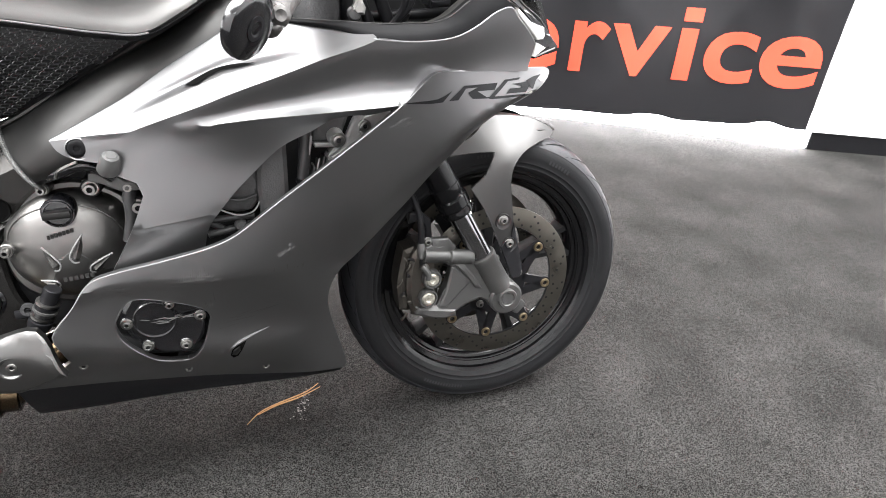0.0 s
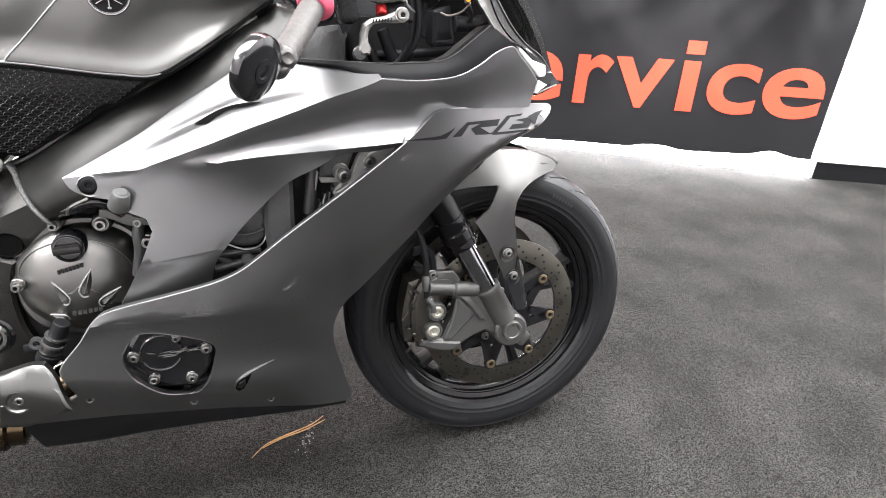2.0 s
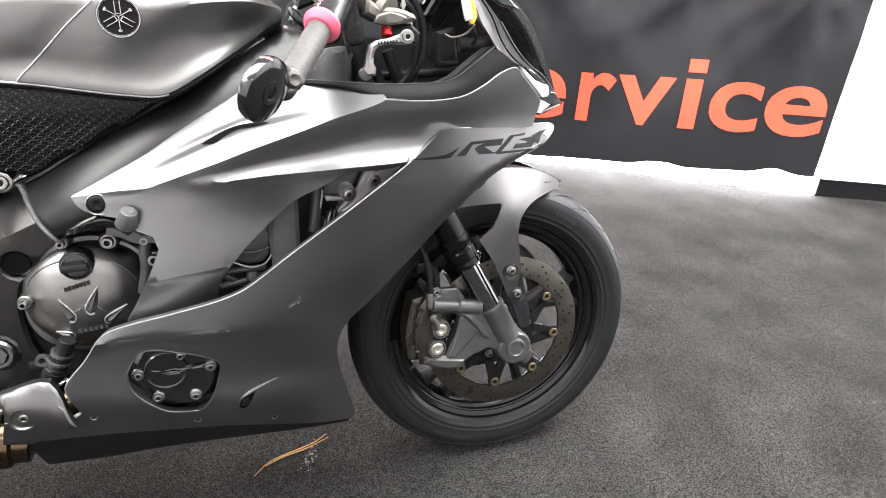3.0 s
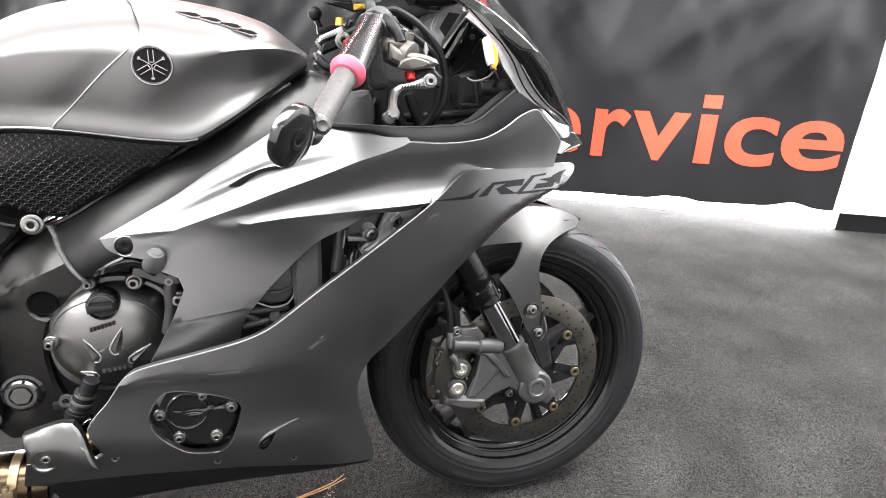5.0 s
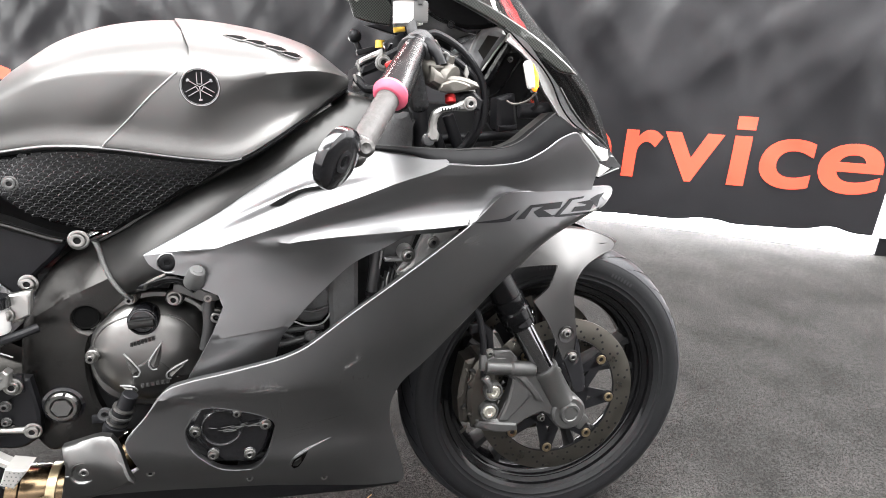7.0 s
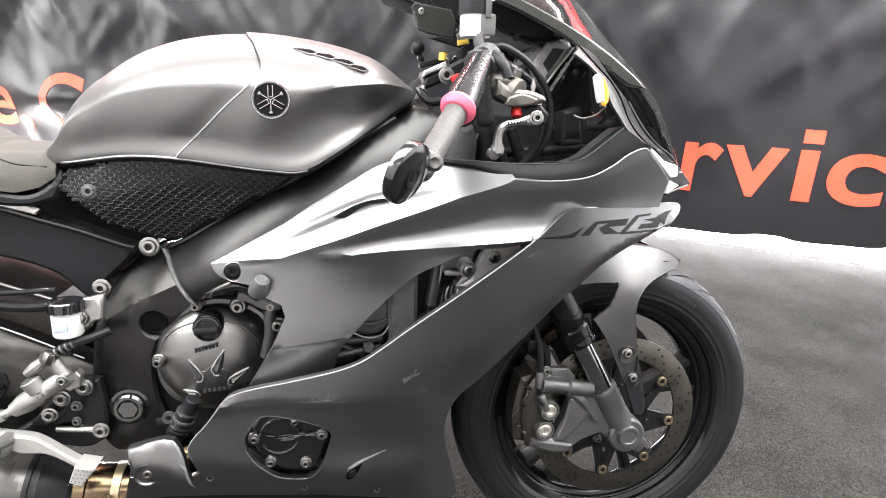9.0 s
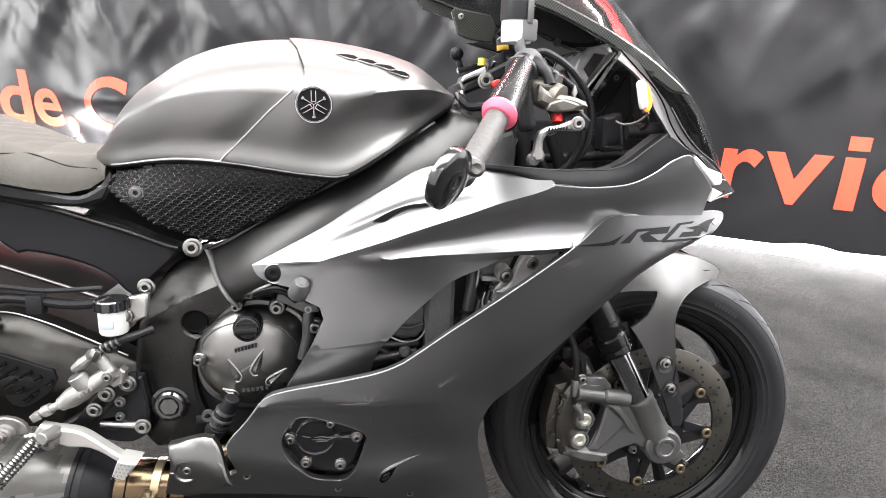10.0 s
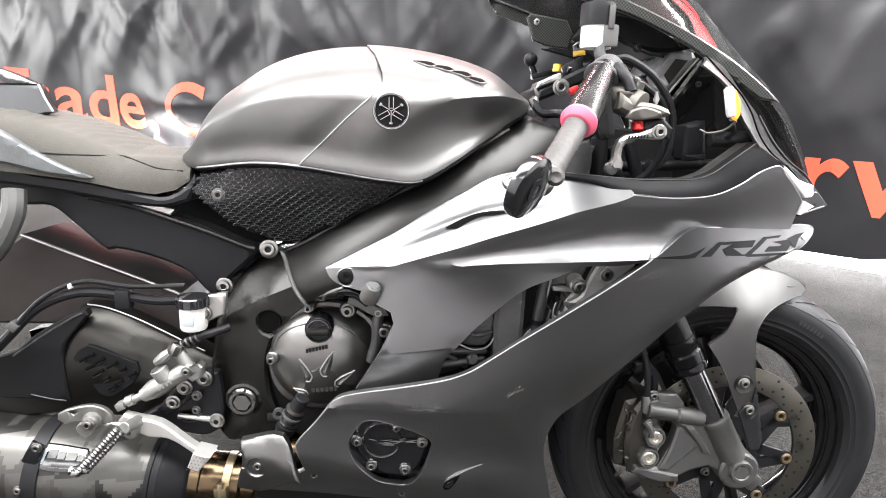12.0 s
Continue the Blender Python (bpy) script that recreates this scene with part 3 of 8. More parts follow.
CREASE = [(-0.70, 0.643, -0.20), (-0.588, 0.6575, -0.2368), (-0.575, 0.663, -0.2406), (-0.538, 0.677, -0.2515), (-0.502, 0.6905, -0.262), (-0.459, 0.708, -0.2735), (-0.401, 0.729, -0.2835), (-0.361, 0.744, -0.2885), (-0.29, 0.770, -0.293), (-0.236, 0.767, -0.290), (-0.192, 0.772, -0.286), (-0.147, 0.785, -0.278), (-0.093, 0.811, -0.268), (-0.02, 0.80, -0.235), (0.02, 0.79, -0.215)]
Y1 = rails([[(-0.70, 0.65, -0.196), (-0.634, 0.675, -0.196), (-0.539, 0.735, -0.203), (-0.454, 0.785, -0.208), (-0.40, 0.79, -0.226), (-0.35, 0.79, -0.242), (-0.28, 0.785, -0.27)], CREASE])
LEDGE = [(-0.70, 0.633, -0.2015), (-0.60, 0.645, -0.2328), (-0.545, 0.664, -0.247), (-0.499, 0.667, -0.2608), (-0.442, 0.674, -0.2748), (-0.391, 0.678, -0.2818), (-0.335, 0.682, -0.2865), (-0.248, 0.688, -0.286), (-0.16, 0.697, -0.268), (-0.05, 0.71, -0.232), (0.02, 0.72, -0.21)]


def between(A, B, t, push):
    """A line between two others, pushed in by push(x)."""
    xs = [p[0] for p in B]
    return [(x, *(np.interp(x, [p[0] for p in A], [p[k] for p in A]) * (1 - t) + np.interp(x, xs, [p[k] for p in B]) * t + (push(x) if k == 2 else 0) for k in (1, 2))) for x in xs]


def hollow(d):
    return lambda x: d * float(np.interp(x, (-0.535, -0.49, -0.44, -0.36, -0.2, -0.06), (0.0, 0.25, 0.62, 1.0, 0.9, 0.2)))


def finer(line, n, start):
    """The line with n smoothly spaced points from start on."""
    xs = [float(x) for x in np.linspace(start, line[-1][0], n)]
    zs, ys = (smooth_line([p[0] for p in line if p[0] >= start], [p[k] for p in line if p[0] >= start], xs) for k in (1, 2))
    return [p for p in line if p[0] < start] + [(x, float(z), float(y)) for x, z, y in zip(xs, zs, ys)]


CREASE2, LEDGE2 = finer(CREASE, 36, -0.575), finer(LEDGE, 36, -0.545)
Y2 = rails([CREASE2, *[between(CREASE2, LEDGE2, t, hollow(0.118 * t * t * (1 - t))) for t in (0.15, 0.3, 0.45, 0.58, 0.7, 0.8, 0.9)], LEDGE2,
            [(x, z - 0.013, y + float(np.interp(x, (-0.66, -0.56, -0.50, -0.42, -0.25), (0.0005, 0.001, 0.007, 0.011, 0.02)))) for x, z, y in LEDGE2],
            [(-0.70, 0.60, -0.2075), (-0.60, 0.60, -0.2332), (-0.50, 0.61, -0.2465), (-0.42, 0.615, -0.247), (-0.30, 0.63, -0.25), (0.02, 0.66, -0.19)],
            [(-0.70, 0.521, -0.2165), (-0.608, 0.5285, -0.2362), (-0.57, 0.5345, -0.2395), (-0.513, 0.5435, -0.243), (-0.46, 0.556, -0.2415), (-0.30, 0.58, -0.24), (0.02, 0.60, -0.18)],
            [(-0.70, 0.517, -0.213), (-0.608, 0.5245, -0.2332), (-0.57, 0.5305, -0.236), (-0.513, 0.5395, -0.2395), (-0.46, 0.552, -0.2385), (-0.30, 0.575, -0.236), (0.02, 0.595, -0.176)],
            [(-0.70, 0.46, -0.21), (-0.62, 0.465, -0.225), (-0.52, 0.48, -0.215), (-0.40, 0.50, -0.21), (0.02, 0.5, -0.16)]])
BROW = [(-0.80, 0.42, -0.25), (-0.665, 0.465, -0.245), (-0.58, 0.487, -0.252), (-0.458, 0.534, -0.268), (-0.359, 0.609, -0.283), (-0.291, 0.659, -0.288), (-0.216, 0.715, -0.278), (-0.16, 0.727, -0.258), (-0.1, 0.724, -0.238), (0.042, 0.713, -0.184)]
FOLD = [(-0.80, 0.405, -0.252), (-0.70, 0.445, -0.250), (-0.653, 0.457, -0.2465), (-0.611, 0.459, -0.2485), (-0.533, 0.456, -0.2535), (-0.486, 0.456, -0.2545), (-0.415, 0.453, -0.243), (-0.365, 0.447, -0.216), (-0.335, 0.438, -0.194), (-0.305, 0.437, -0.186), (-0.223, 0.519, -0.192), (-0.141, 0.604, -0.202), (-0.043, 0.668, -0.198), (0.03, 0.698, -0.18)]
Y3 = rails([BROW, between(BROW, FOLD, 0.6, lambda x: -float(np.interp(x, (-0.52, -0.36, -0.26, -0.12, 0.0), (0.0, 0.006, 0.015, 0.029, 0.014)))), FOLD,
            [(x, z - 0.014, y + 0.0075) for x, z, y in FOLD],
            [(-0.80, 0.392, -0.247), (-0.705, 0.383, -0.238), (-0.65, 0.366, -0.229), (-0.537, 0.342, -0.213), (-0.505, 0.334, -0.206), (-0.444, 0.327, -0.186), (-0.344, 0.31, -0.150), (-0.2, 0.42, -0.15), (0.03, 0.62, -0.13)],
            [(-0.80, 0.384, -0.2465), (-0.705, 0.375, -0.2375), (-0.65, 0.358, -0.2285), (-0.537, 0.334, -0.2125), (-0.505, 0.326, -0.2055), (-0.444, 0.319, -0.1855), (-0.344, 0.304, -0.148), (-0.2, 0.41, -0.145), (0.03, 0.60, -0.125)],
            [(-0.80, 0.28, -0.185), (-0.702, 0.29, -0.186), (-0.626, 0.257, -0.165), (-0.537, 0.231, -0.141), (-0.456, 0.203, -0.119), (-0.318, 0.186, -0.115), (-0.2, 0.3, -0.11), (0.03, 0.5, -0.1)]])
YF = plate_spline([(-0.761, 0.647, -0.126), (-0.717, 0.581, -0.171), (-0.636, 0.7, -0.17), (-0.556, 0.753, -0.18), (-0.451, 0.795, -0.17), (-0.395, 0.859, -0.12),
                   (-0.832, 0.598, -0.125), (-0.826, 0.409, -0.134), (-0.862, 0.505, -0.125), (-0.778, 0.54, -0.14), (-0.859, 0.352, -0.13), (-0.668, 0.643, -0.18),
                   (-0.688, 0.617, -0.18)])

F2_OUT = [(-0.683, 0.645), (-0.588, 0.6575), (-0.575, 0.663), (-0.538, 0.677), (-0.502, 0.6905), (-0.459, 0.708), (-0.401, 0.729), (-0.361, 0.744), (-0.289, 0.77), (-0.237, 0.767),
    (-0.183, 0.771), (-0.147, 0.785), (-0.12, 0.802), (-0.094, 0.81), (-0.078, 0.798), (-0.062, 0.786), (-0.044, 0.771), (-0.033, 0.76), (-0.038, 0.742), (-0.043, 0.722),
    (-0.128, 0.725), (-0.19, 0.724), (-0.246, 0.688), (-0.286, 0.675), (-0.335, 0.673), (-0.371, 0.653), (-0.407, 0.634), (-0.443, 0.602), (-0.48, 0.565),
    (-0.51, 0.524), (-0.521, 0.487), (-0.581, 0.478), (-0.639, 0.47), (-0.623, 0.497), (-0.605, 0.53), (-0.585, 0.575), (-0.59, 0.592), (-0.622, 0.608),
    (-0.63, 0.618), (-0.663, 0.624), (-0.677, 0.633)]
F3_OUT = [(-0.665, 0.465), (-0.638, 0.475), (-0.58, 0.487), (-0.518, 0.502), (-0.484, 0.516), (-0.458, 0.534), (-0.415, 0.568), (-0.359, 0.609), (-0.291, 0.659),
          (-0.246, 0.691), (-0.216, 0.718), (-0.2, 0.727), (-0.168, 0.727), (-0.101, 0.724), (-0.053, 0.7245), (-0.017, 0.7235), (0.003, 0.722), (0.0105, 0.718), (0.004, 0.709), (-0.013, 0.696), (-0.027, 0.686), (-0.059, 0.673), (-0.08, 0.664), (-0.098, 0.653),
          (-0.118, 0.634), (-0.141, 0.606), (-0.179, 0.57), (-0.223, 0.519), (-0.26, 0.483), (-0.305, 0.437), (-0.332, 0.408), (-0.344, 0.381), (-0.347, 0.357),
          (-0.344, 0.326), (-0.333, 0.281), (-0.318, 0.221), (-0.313, 0.194), (-0.319, 0.186), (-0.388, 0.191), (-0.456, 0.203), (-0.537, 0.231), (-0.626, 0.257),
          (-0.723, 0.275), (-0.80, 0.288), (-0.789, 0.315), (-0.732, 0.326), (-0.713, 0.341), (-0.722, 0.392), (-0.692, 0.43)]
SLIT = [(-0.518, 0.712), (-0.494, 0.726), (-0.472, 0.735), (-0.451, 0.739), (-0.433, 0.741), (-0.451, 0.736), (-0.473, 0.731), (-0.491, 0.722), (-0.505,
    0.714)]
COVER_HOLE = [(-0.647, 0.399), (-0.634, 0.421), (-0.622, 0.43), (-0.604, 0.43), (-0.569, 0.419), (-0.547, 0.409), (-0.531, 0.397), (-0.526, 0.384), (-0.529, 0.369),
              (-0.538, 0.338), (-0.551, 0.314), (-0.568, 0.303), (-0.603, 0.312), (-0.623, 0.333), (-0.641, 0.359), (-0.649, 0.382)]

SIDES = ((lambda b: b), mirrored)
F1_TOP = [(-0.683, 0.6455), (-0.634, 0.671), (-0.586, 0.698), (-0.539, 0.73), (-0.494, 0.757), (-0.454, 0.78), (-0.43, 0.787), (-0.403, 0.789), (-0.361, 0.788), (-0.321, 0.787), (-0.296, 0.784), (-0.285, 0.772)]
F1_LOW = [(-0.683, 0.6445), (-0.64, 0.651), (-0.605, 0.6555), (-0.588, 0.658), (-0.575, 0.663), (-0.538, 0.677), (-0.502, 0.6905), (-0.459, 0.708), (-0.401, 0.729), (-0.361, 0.744), (-0.29, 0.7685), (-0.285, 0.7705)]
SCOOP = [(-0.60, 0.6745), (-0.55, 0.6975), (-0.505, 0.7185), (-0.47, 0.7335), (-0.43, 0.7445), (-0.39, 0.7535), (-0.36, 0.757)]


def scoop_depth(x, z):
    """The blade-shaped recess with its raised lower lip."""
    zc = float(np.interp(x, [p[0] for p in SCOOP], [p[1] for p in SCOOP]))
    along = max(0.0, 1 - ((x + 0.478) / 0.115) ** 2) ** 1.2
    d = (z - zc)
    dip = 0.007 * along * math.exp(-((d - 0.002) / 0.006) ** 2) * (1.0 if d > -0.002 else math.exp(-((d + 0.002) / 0.003) ** 2))
    lip = 0.002 * along * math.exp(-((d + 0.009) / 0.006) ** 2)
    return dip - lip


def upper_facet():
    bm = bmesh.new()
    n, m = 150, 30
    xs = np.linspace(-0.683, -0.286, n + 1)
    top, low = smooth_line(*zip(*F1_TOP), xs), smooth_line(*zip(*F1_LOW), xs)
    cols = []
    for x, a, b in zip(xs, top, low):
        zs = [b + (a - b) * k / m for k in range(m + 1)]
        cols.append([bm.verts.new((x, Y1(x, z) + scoop_depth(x, z), z)) for k, z in enumerate(zs)])
    for p, q in zip(cols, cols[1:]):
        for k in range(m):
            bm.faces.new((p[k], q[k], q[k + 1], p[k + 1]))
    rim = [e for e in bm.edges if len(e.link_faces) == 1]
    g = bmesh.ops.extrude_edge_only(bm, edges=rim)
    for v in g["geom"]:
        if isinstance(v, bmesh.types.BMVert):
            v.co.y += 0.01
    bmesh.ops.recalc_face_normals(bm, faces=bm.faces)
    if max((f for f in bm.faces), key=lambda f: f.calc_area()).normal.y > 0:
        bmesh.ops.reverse_faces(bm, faces=bm.faces)
    return bm


for flip in SIDES:
    part("upper_fairing", flip(upper_facet()), PAINT, bike, "matte grey upper fairing facet with an air slit")
    # black sheet over the facet stands for the slit's shaded inside
    part("air_slit", flip(sheet(SLIT, lambda x, z: Y1(x, z) + scoop_depth(x, z), 0.002, 0.006, 0.0, step=0.006, lift=-0.0045)), VOID, bike, "black sheet for the shade in the narrow air slit")
    part("side_fairing", flip(sheet(F2_OUT, Y2, 0.012, 0.009, 0.0, step=0.008, lines=Y2.lines[1:])), PAINT, bike, "matte grey sculpted side fairing")
    part("lower_fairing", flip(sheet(F3_OUT, Y3, 0.014, 0.010, 0.0, [COVER_HOLE], step=0.008, lift=-0.003, lines=Y3.lines[1:])), PAINT, bike, "matte grey lower fairing with scratches")

BELLY_A = [(x, Y3(x, z) + 0.001, z) for x, z in ((-0.80, 0.292), (-0.723, 0.279), (-0.626, 0.259), (-0.537, 0.233), (-0.456, 0.205), (-0.388, 0.193), (-0.322, 0.188))]
BELLY_B = [(-0.80, -0.105, 0.190), (-0.722, -0.105, 0.186), (-0.647, -0.105, 0.188), (-0.552, -0.10, 0.183), (-0.46, -0.095, 0.176), (-0.39, -0.09, 0.173), (-0.322, -0.085, 0.173)]
BELLY_C = [(x, 0.0, z - 0.012) for x, y, z in BELLY_B]
for flip in SIDES:
    part("belly_pan", flip(ribbon([BELLY_A, [tuple(0.45 * a + 0.55 * b + (-0.012 if k == 2 else 0.0) for k, (a, b) in enumerate(zip(p, q))) for p, q in zip(BELLY_A, BELLY_B)], BELLY_B, BELLY_C], 0.006, 40, 4)), BLACK, bike, "black underside of the lower fairing")


def edge_line(points, depth, r, lift=0.0):
    """A rolled edge laid along (x, z) points on a panel."""
    xs = [(x, depth(x, z) + lift, z) for x, z in points]
    return hose(xs, r, 8, 4)


# pale tubes draw the highlights along the panel rims
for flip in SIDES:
    part("rolled_edge", flip(edge_line([(-0.713, 0.35), (-0.722, 0.392), (-0.692, 0.43), (-0.668, 0.463), (-0.638, 0.475), (-0.58, 0.487), (-0.518, 0.502), (-0.484, 0.516), (-0.458, 0.534), (-0.415, 0.568), (-0.359, 0.609), (-0.291, 0.659), (-0.246, 0.691), (-0.216, 0.717), (-0.2, 0.726)], Y3, 0.0011, -0.0015)), EDGE_GLINT, bike, "rolled edge of the lower fairing with painted highlight")
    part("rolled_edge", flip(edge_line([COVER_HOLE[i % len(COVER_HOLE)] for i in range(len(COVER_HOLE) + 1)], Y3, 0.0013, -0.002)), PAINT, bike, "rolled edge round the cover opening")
    part("rolled_edge", flip(edge_line([(-0.2, 0.7265), (-0.168, 0.727), (-0.101, 0.7245), (-0.053, 0.725), (-0.017, 0.724), (0.003, 0.7225), (0.0105, 0.718), (0.004, 0.709), (-0.013, 0.696), (-0.027, 0.686), (-0.059, 0.673), (-0.08, 0.664)], Y3, 0.0009, -0.002)), EDGE_GLINT, bike)
    part("rolled_edge", flip(edge_line([(-0.29, 0.7705), (-0.237, 0.767), (-0.183, 0.771), (-0.147, 0.785), (-0.12, 0.802), (-0.094, 0.8095), (-0.078, 0.7975), (-0.062, 0.7855), (-0.044, 0.7705), (-0.034, 0.760)], Y2, 0.0010, 0.0005)), EDGE_GLINT, bike, "upper edge of the side fairing with painted highlight")

# frame
SPAR = [(-0.395, 0.863), (-0.426, 0.842), (-0.476, 0.812), (-0.54, 0.773), (-0.596, 0.742), (-0.637, 0.72), (-0.688, 0.689), (-0.724, 0.666), (-0.761, 0.647),
        (-0.755, 0.63), (-0.739, 0.604), (-0.717, 0.579), (-0.688, 0.590), (-0.667, 0.60), (-0.634, 0.627), (-0.539, 0.69), (-0.451, 0.75), (-0.40, 0.77), (-0.35, 0.80), (-0.34, 0.844)]
PLATE = [(-0.75, 0.65), (-0.797, 0.632), (-0.823, 0.616), (-0.846, 0.59), (-0.862, 0.556), (-0.873, 0.504), (-0.881, 0.446), (-0.879, 0.387), (-0.87, 0.35),
         (-0.854, 0.334), (-0.809, 0.338), (-0.765, 0.35), (-0.775, 0.389), (-0.784, 0.42), (-0.787, 0.466), (-0.78, 0.504), (-0.765, 0.528), (-0.742, 0.553), (-0.705, 0.582),
         (-0.722, 0.602), (-0.738, 0.625)]


PLATE_FOLD = [(-0.868, 0.532), (-0.845, 0.546), (-0.823, 0.559), (-0.778, 0.583), (-0.745, 0.598), (-0.70, 0.622)]


def plate_depth(x, z):
    """The plate's face, with a chamfer that falls away above the fold."""
    zf = float(np.interp(x, [p[0] for p in PLATE_FOLD], [p[1] for p in PLATE_FOLD]))
    return max(YF(x, z) - 0.010, -0.148) + 0.75 * max(0.0, z - zf)


def spar_depth(x, z):
    d = -(x + 0.72) * 0.543 + (z - 0.62) * 0.84 + 0.004
    return YF(x, z) - float(np.interp(x, (-0.70, -0.50), (0.013, 0.006))) * max(-0.5, 1 - (d / 0.035) ** 2)


for flip in SIDES:
    part("frame_spar", flip(sheet(SPAR, spar_depth, 0.05, 0.012, 0.005, step=0.008)), FRAME, bike, "dark satin alloy frame spar")
    part("spar_edge", flip(edge_line(SPAR[1:9], spar_depth, 0.0042, 0.003)), FRAME, bike, "rounded upper edge of the frame spar")
    part("pivot_plate", flip(sheet(PLATE, plate_depth, 0.05, 0.010, 0.004, [[(-0.782 + 0.0175 * math.cos(0.349 * k), 0.537 + 0.0175 * math.sin(0.349 * k)) for k in range(18)]], lift=0.010, step=0.008, lines=[PLATE_FOLD])), PLATEM, bike, "dark satin alloy swingarm pivot plate")


# tank: half sections lofted from the rear to the front
def lerp_table(table, x):
    xs = [r[0] for r in table]
    return [float(np.interp(x, xs, [r[k] for r in table])) for k in range(1, len(table[0]))]


# x, bottom z, top z, half width at the bottom, widest half width
TANK_ROWS = [(-0.915, 0.775, 0.80, 0.085, 0.09), (-0.895, 0.772, 0.828, 0.105, 0.112), (-0.875, 0.774, 0.863, 0.122, 0.132), (-0.855, 0.777, 0.885, 0.135, 0.15), (-0.826, 0.782, 0.905, 0.15, 0.172),
             (-0.787, 0.787, 0.93, 0.16, 0.193), (-0.747, 0.788, 0.946, 0.165, 0.208), (-0.70, 0.785, 0.957, 0.17, 0.22), (-0.65, 0.779, 0.962, 0.177, 0.23), (-0.60, 0.773, 0.961, 0.184, 0.235),
             (-0.554, 0.772, 0.956, 0.188, 0.232), (-0.51, 0.795, 0.948, 0.186, 0.222), (-0.477, 0.816, 0.939, 0.182, 0.207), (-0.445, 0.837, 0.926, 0.17, 0.186), (-0.42, 0.855, 0.907, 0.15, 0.16), (-0.40, 0.868, 0.889, 0.13, 0.135)]


SHOULDER_AT, A0 = 0.55, radians(13)


ROWS_AT = {}


def tank_row(x):
    if x not in ROWS_AT:
        ROWS_AT[x] = tank_row_at(x)
    return ROWS_AT[x]


def tank_row_at(x):
    zb, zt, yb, yw = [float(smooth_line([r[0] for r in TANK_ROWS], [r[k] for r in TANK_ROWS], [x])[0]) for k in (1, 2, 3, 4)]
    return zb, zt, max(yb, yw - 0.018), yw


def tank_section(x, u, out=0.0):
    zb, zt, yb, yw = tank_row(x)
    h = zt - zb
    if u < SHOULDER_AT:
        k = u / SHOULDER_AT
        y, z = yb + (yw - yb) * math.sin(k * math.pi / 2), zb + h * SHOULDER_AT * k
    else:
        a = A0 + (u - SHOULDER_AT) / (1 - SHOULDER_AT) * (math.pi / 2 - A0)
        y, z = yw * max(0.0, math.cos(a)) / math.cos(A0), zb + h * (SHOULDER_AT + (1 - SHOULDER_AT) * (math.sin(a) - math.sin(A0)) / (1 - math.sin(A0)))
    return y, z


def seam_x(z):
    """Where the front tank cover ends, by height."""
    return float(np.interp(z, (0.78, 0.792, 0.823, 0.852, 0.878, 0.897, 0.91, 0.923, 0.938, 0.97), (-0.722, -0.712, -0.679, -0.649, -0.619, -0.604, -0.606, -0.612, -0.62, -0.65)))


def tank_dent(x, z):
    """The hollow on the flank of the front cover and the flare along the lower edge."""
    zb = tank_row(x)[0]
    zc = float(smooth_line((-0.64, -0.587, -0.557, -0.528, -0.498, -0.46, -0.42), (0.790, 0.808, 0.824, 0.838, 0.843, 0.846, 0.852), [x])[0])
    s = 0.030 if z > zc else 0.042
    q = max(0.0, min(1.0, (x + 0.63) / 0.13)) ** 1.3 * max(0.0, min(1.0, (-0.40 - x) / 0.03)) * math.exp(-(abs(z - zc) / s) ** 2.2)
    back = seam_x(z) - x
    if back > 0:
        q += 0.25 * math.exp(-(back / 0.035) ** 2) * max(0.0, min(1.0, (z - zb) / 0.03)) * max(0.0, min(1.0, (0.925 - z) / 0.03))
    return 0.021 * q - 0.008 * math.exp(-(max(0.0, z - zb) / 0.016) ** 2)


def tank_point(x, u, out=0.0):
    y, z = tank_section(x, u)
    return Vector((x, -(y + out - tank_dent(x, z)), z + out * 0.5))


def tank_half(front, out, nx=60, nu=44, whole=False):
    """One half of the tank behind (front=False) or before the seam."""
    bm = bmesh.new()
    cols = []
    for k in range(nu + 1):
        u = k / nu
        xs = -0.65
        for _ in range(12):
            xs = 0.5 * xs + 0.5 * seam_x(tank_section(xs, u)[1])
        a, b = (-0.915, -0.40) if whole else (xs + 0.0012, -0.40) if front else (-0.915, xs - 0.0012)
        cols.append([bm.verts.new(tank_point(a + (b - a) * i / nx, u, out)) for i in range(nx + 1)])
    for p, q in zip(cols, cols[1:]):
        for i in range(nx):
            bm.faces.new((p[i], p[i + 1], q[i + 1], q[i]))
    rim = [e for e in bm.edges if len(e.link_faces) == 1 and not all(abs(v.co.y) < abs(out) + 0.002 for v in e.verts)]
    for dx, dy, dz in ((-0.0008 if front else 0.0008, 0.0007, -0.0002), (-0.0004 if front else 0.0004, 0.0015, -0.0005), (0.0, 0.012, -0.004)):
        g = bmesh.ops.extrude_edge_only(bm, edges=rim)
        for v in g["geom"]:
            if isinstance(v, bmesh.types.BMVert):
                v.co += Vector((dx, dy, dz))
        rim = [e for e in g["geom"] if isinstance(e, bmesh.types.BMEdge) and len(e.link_faces) == 1]
    bmesh.ops.recalc_face_normals(bm, faces=bm.faces)
    return bm


def both(f):
    return merge(f(), mirrored(f()))


def seam_line(u):
    xs = -0.65
    for _ in range(12):
        xs = 0.5 * xs + 0.5 * seam_x(tank_section(xs, u)[1])
    return xs


fuel_tank = part("fuel_tank", both(lambda: tank_half(False, 0.0)), TANK, bike, "satin grey metal fuel tank")
part("tank_cover", both(lambda: tank_half(True, 0.0045)), TANK, bike, "satin grey front tank cover with vents")
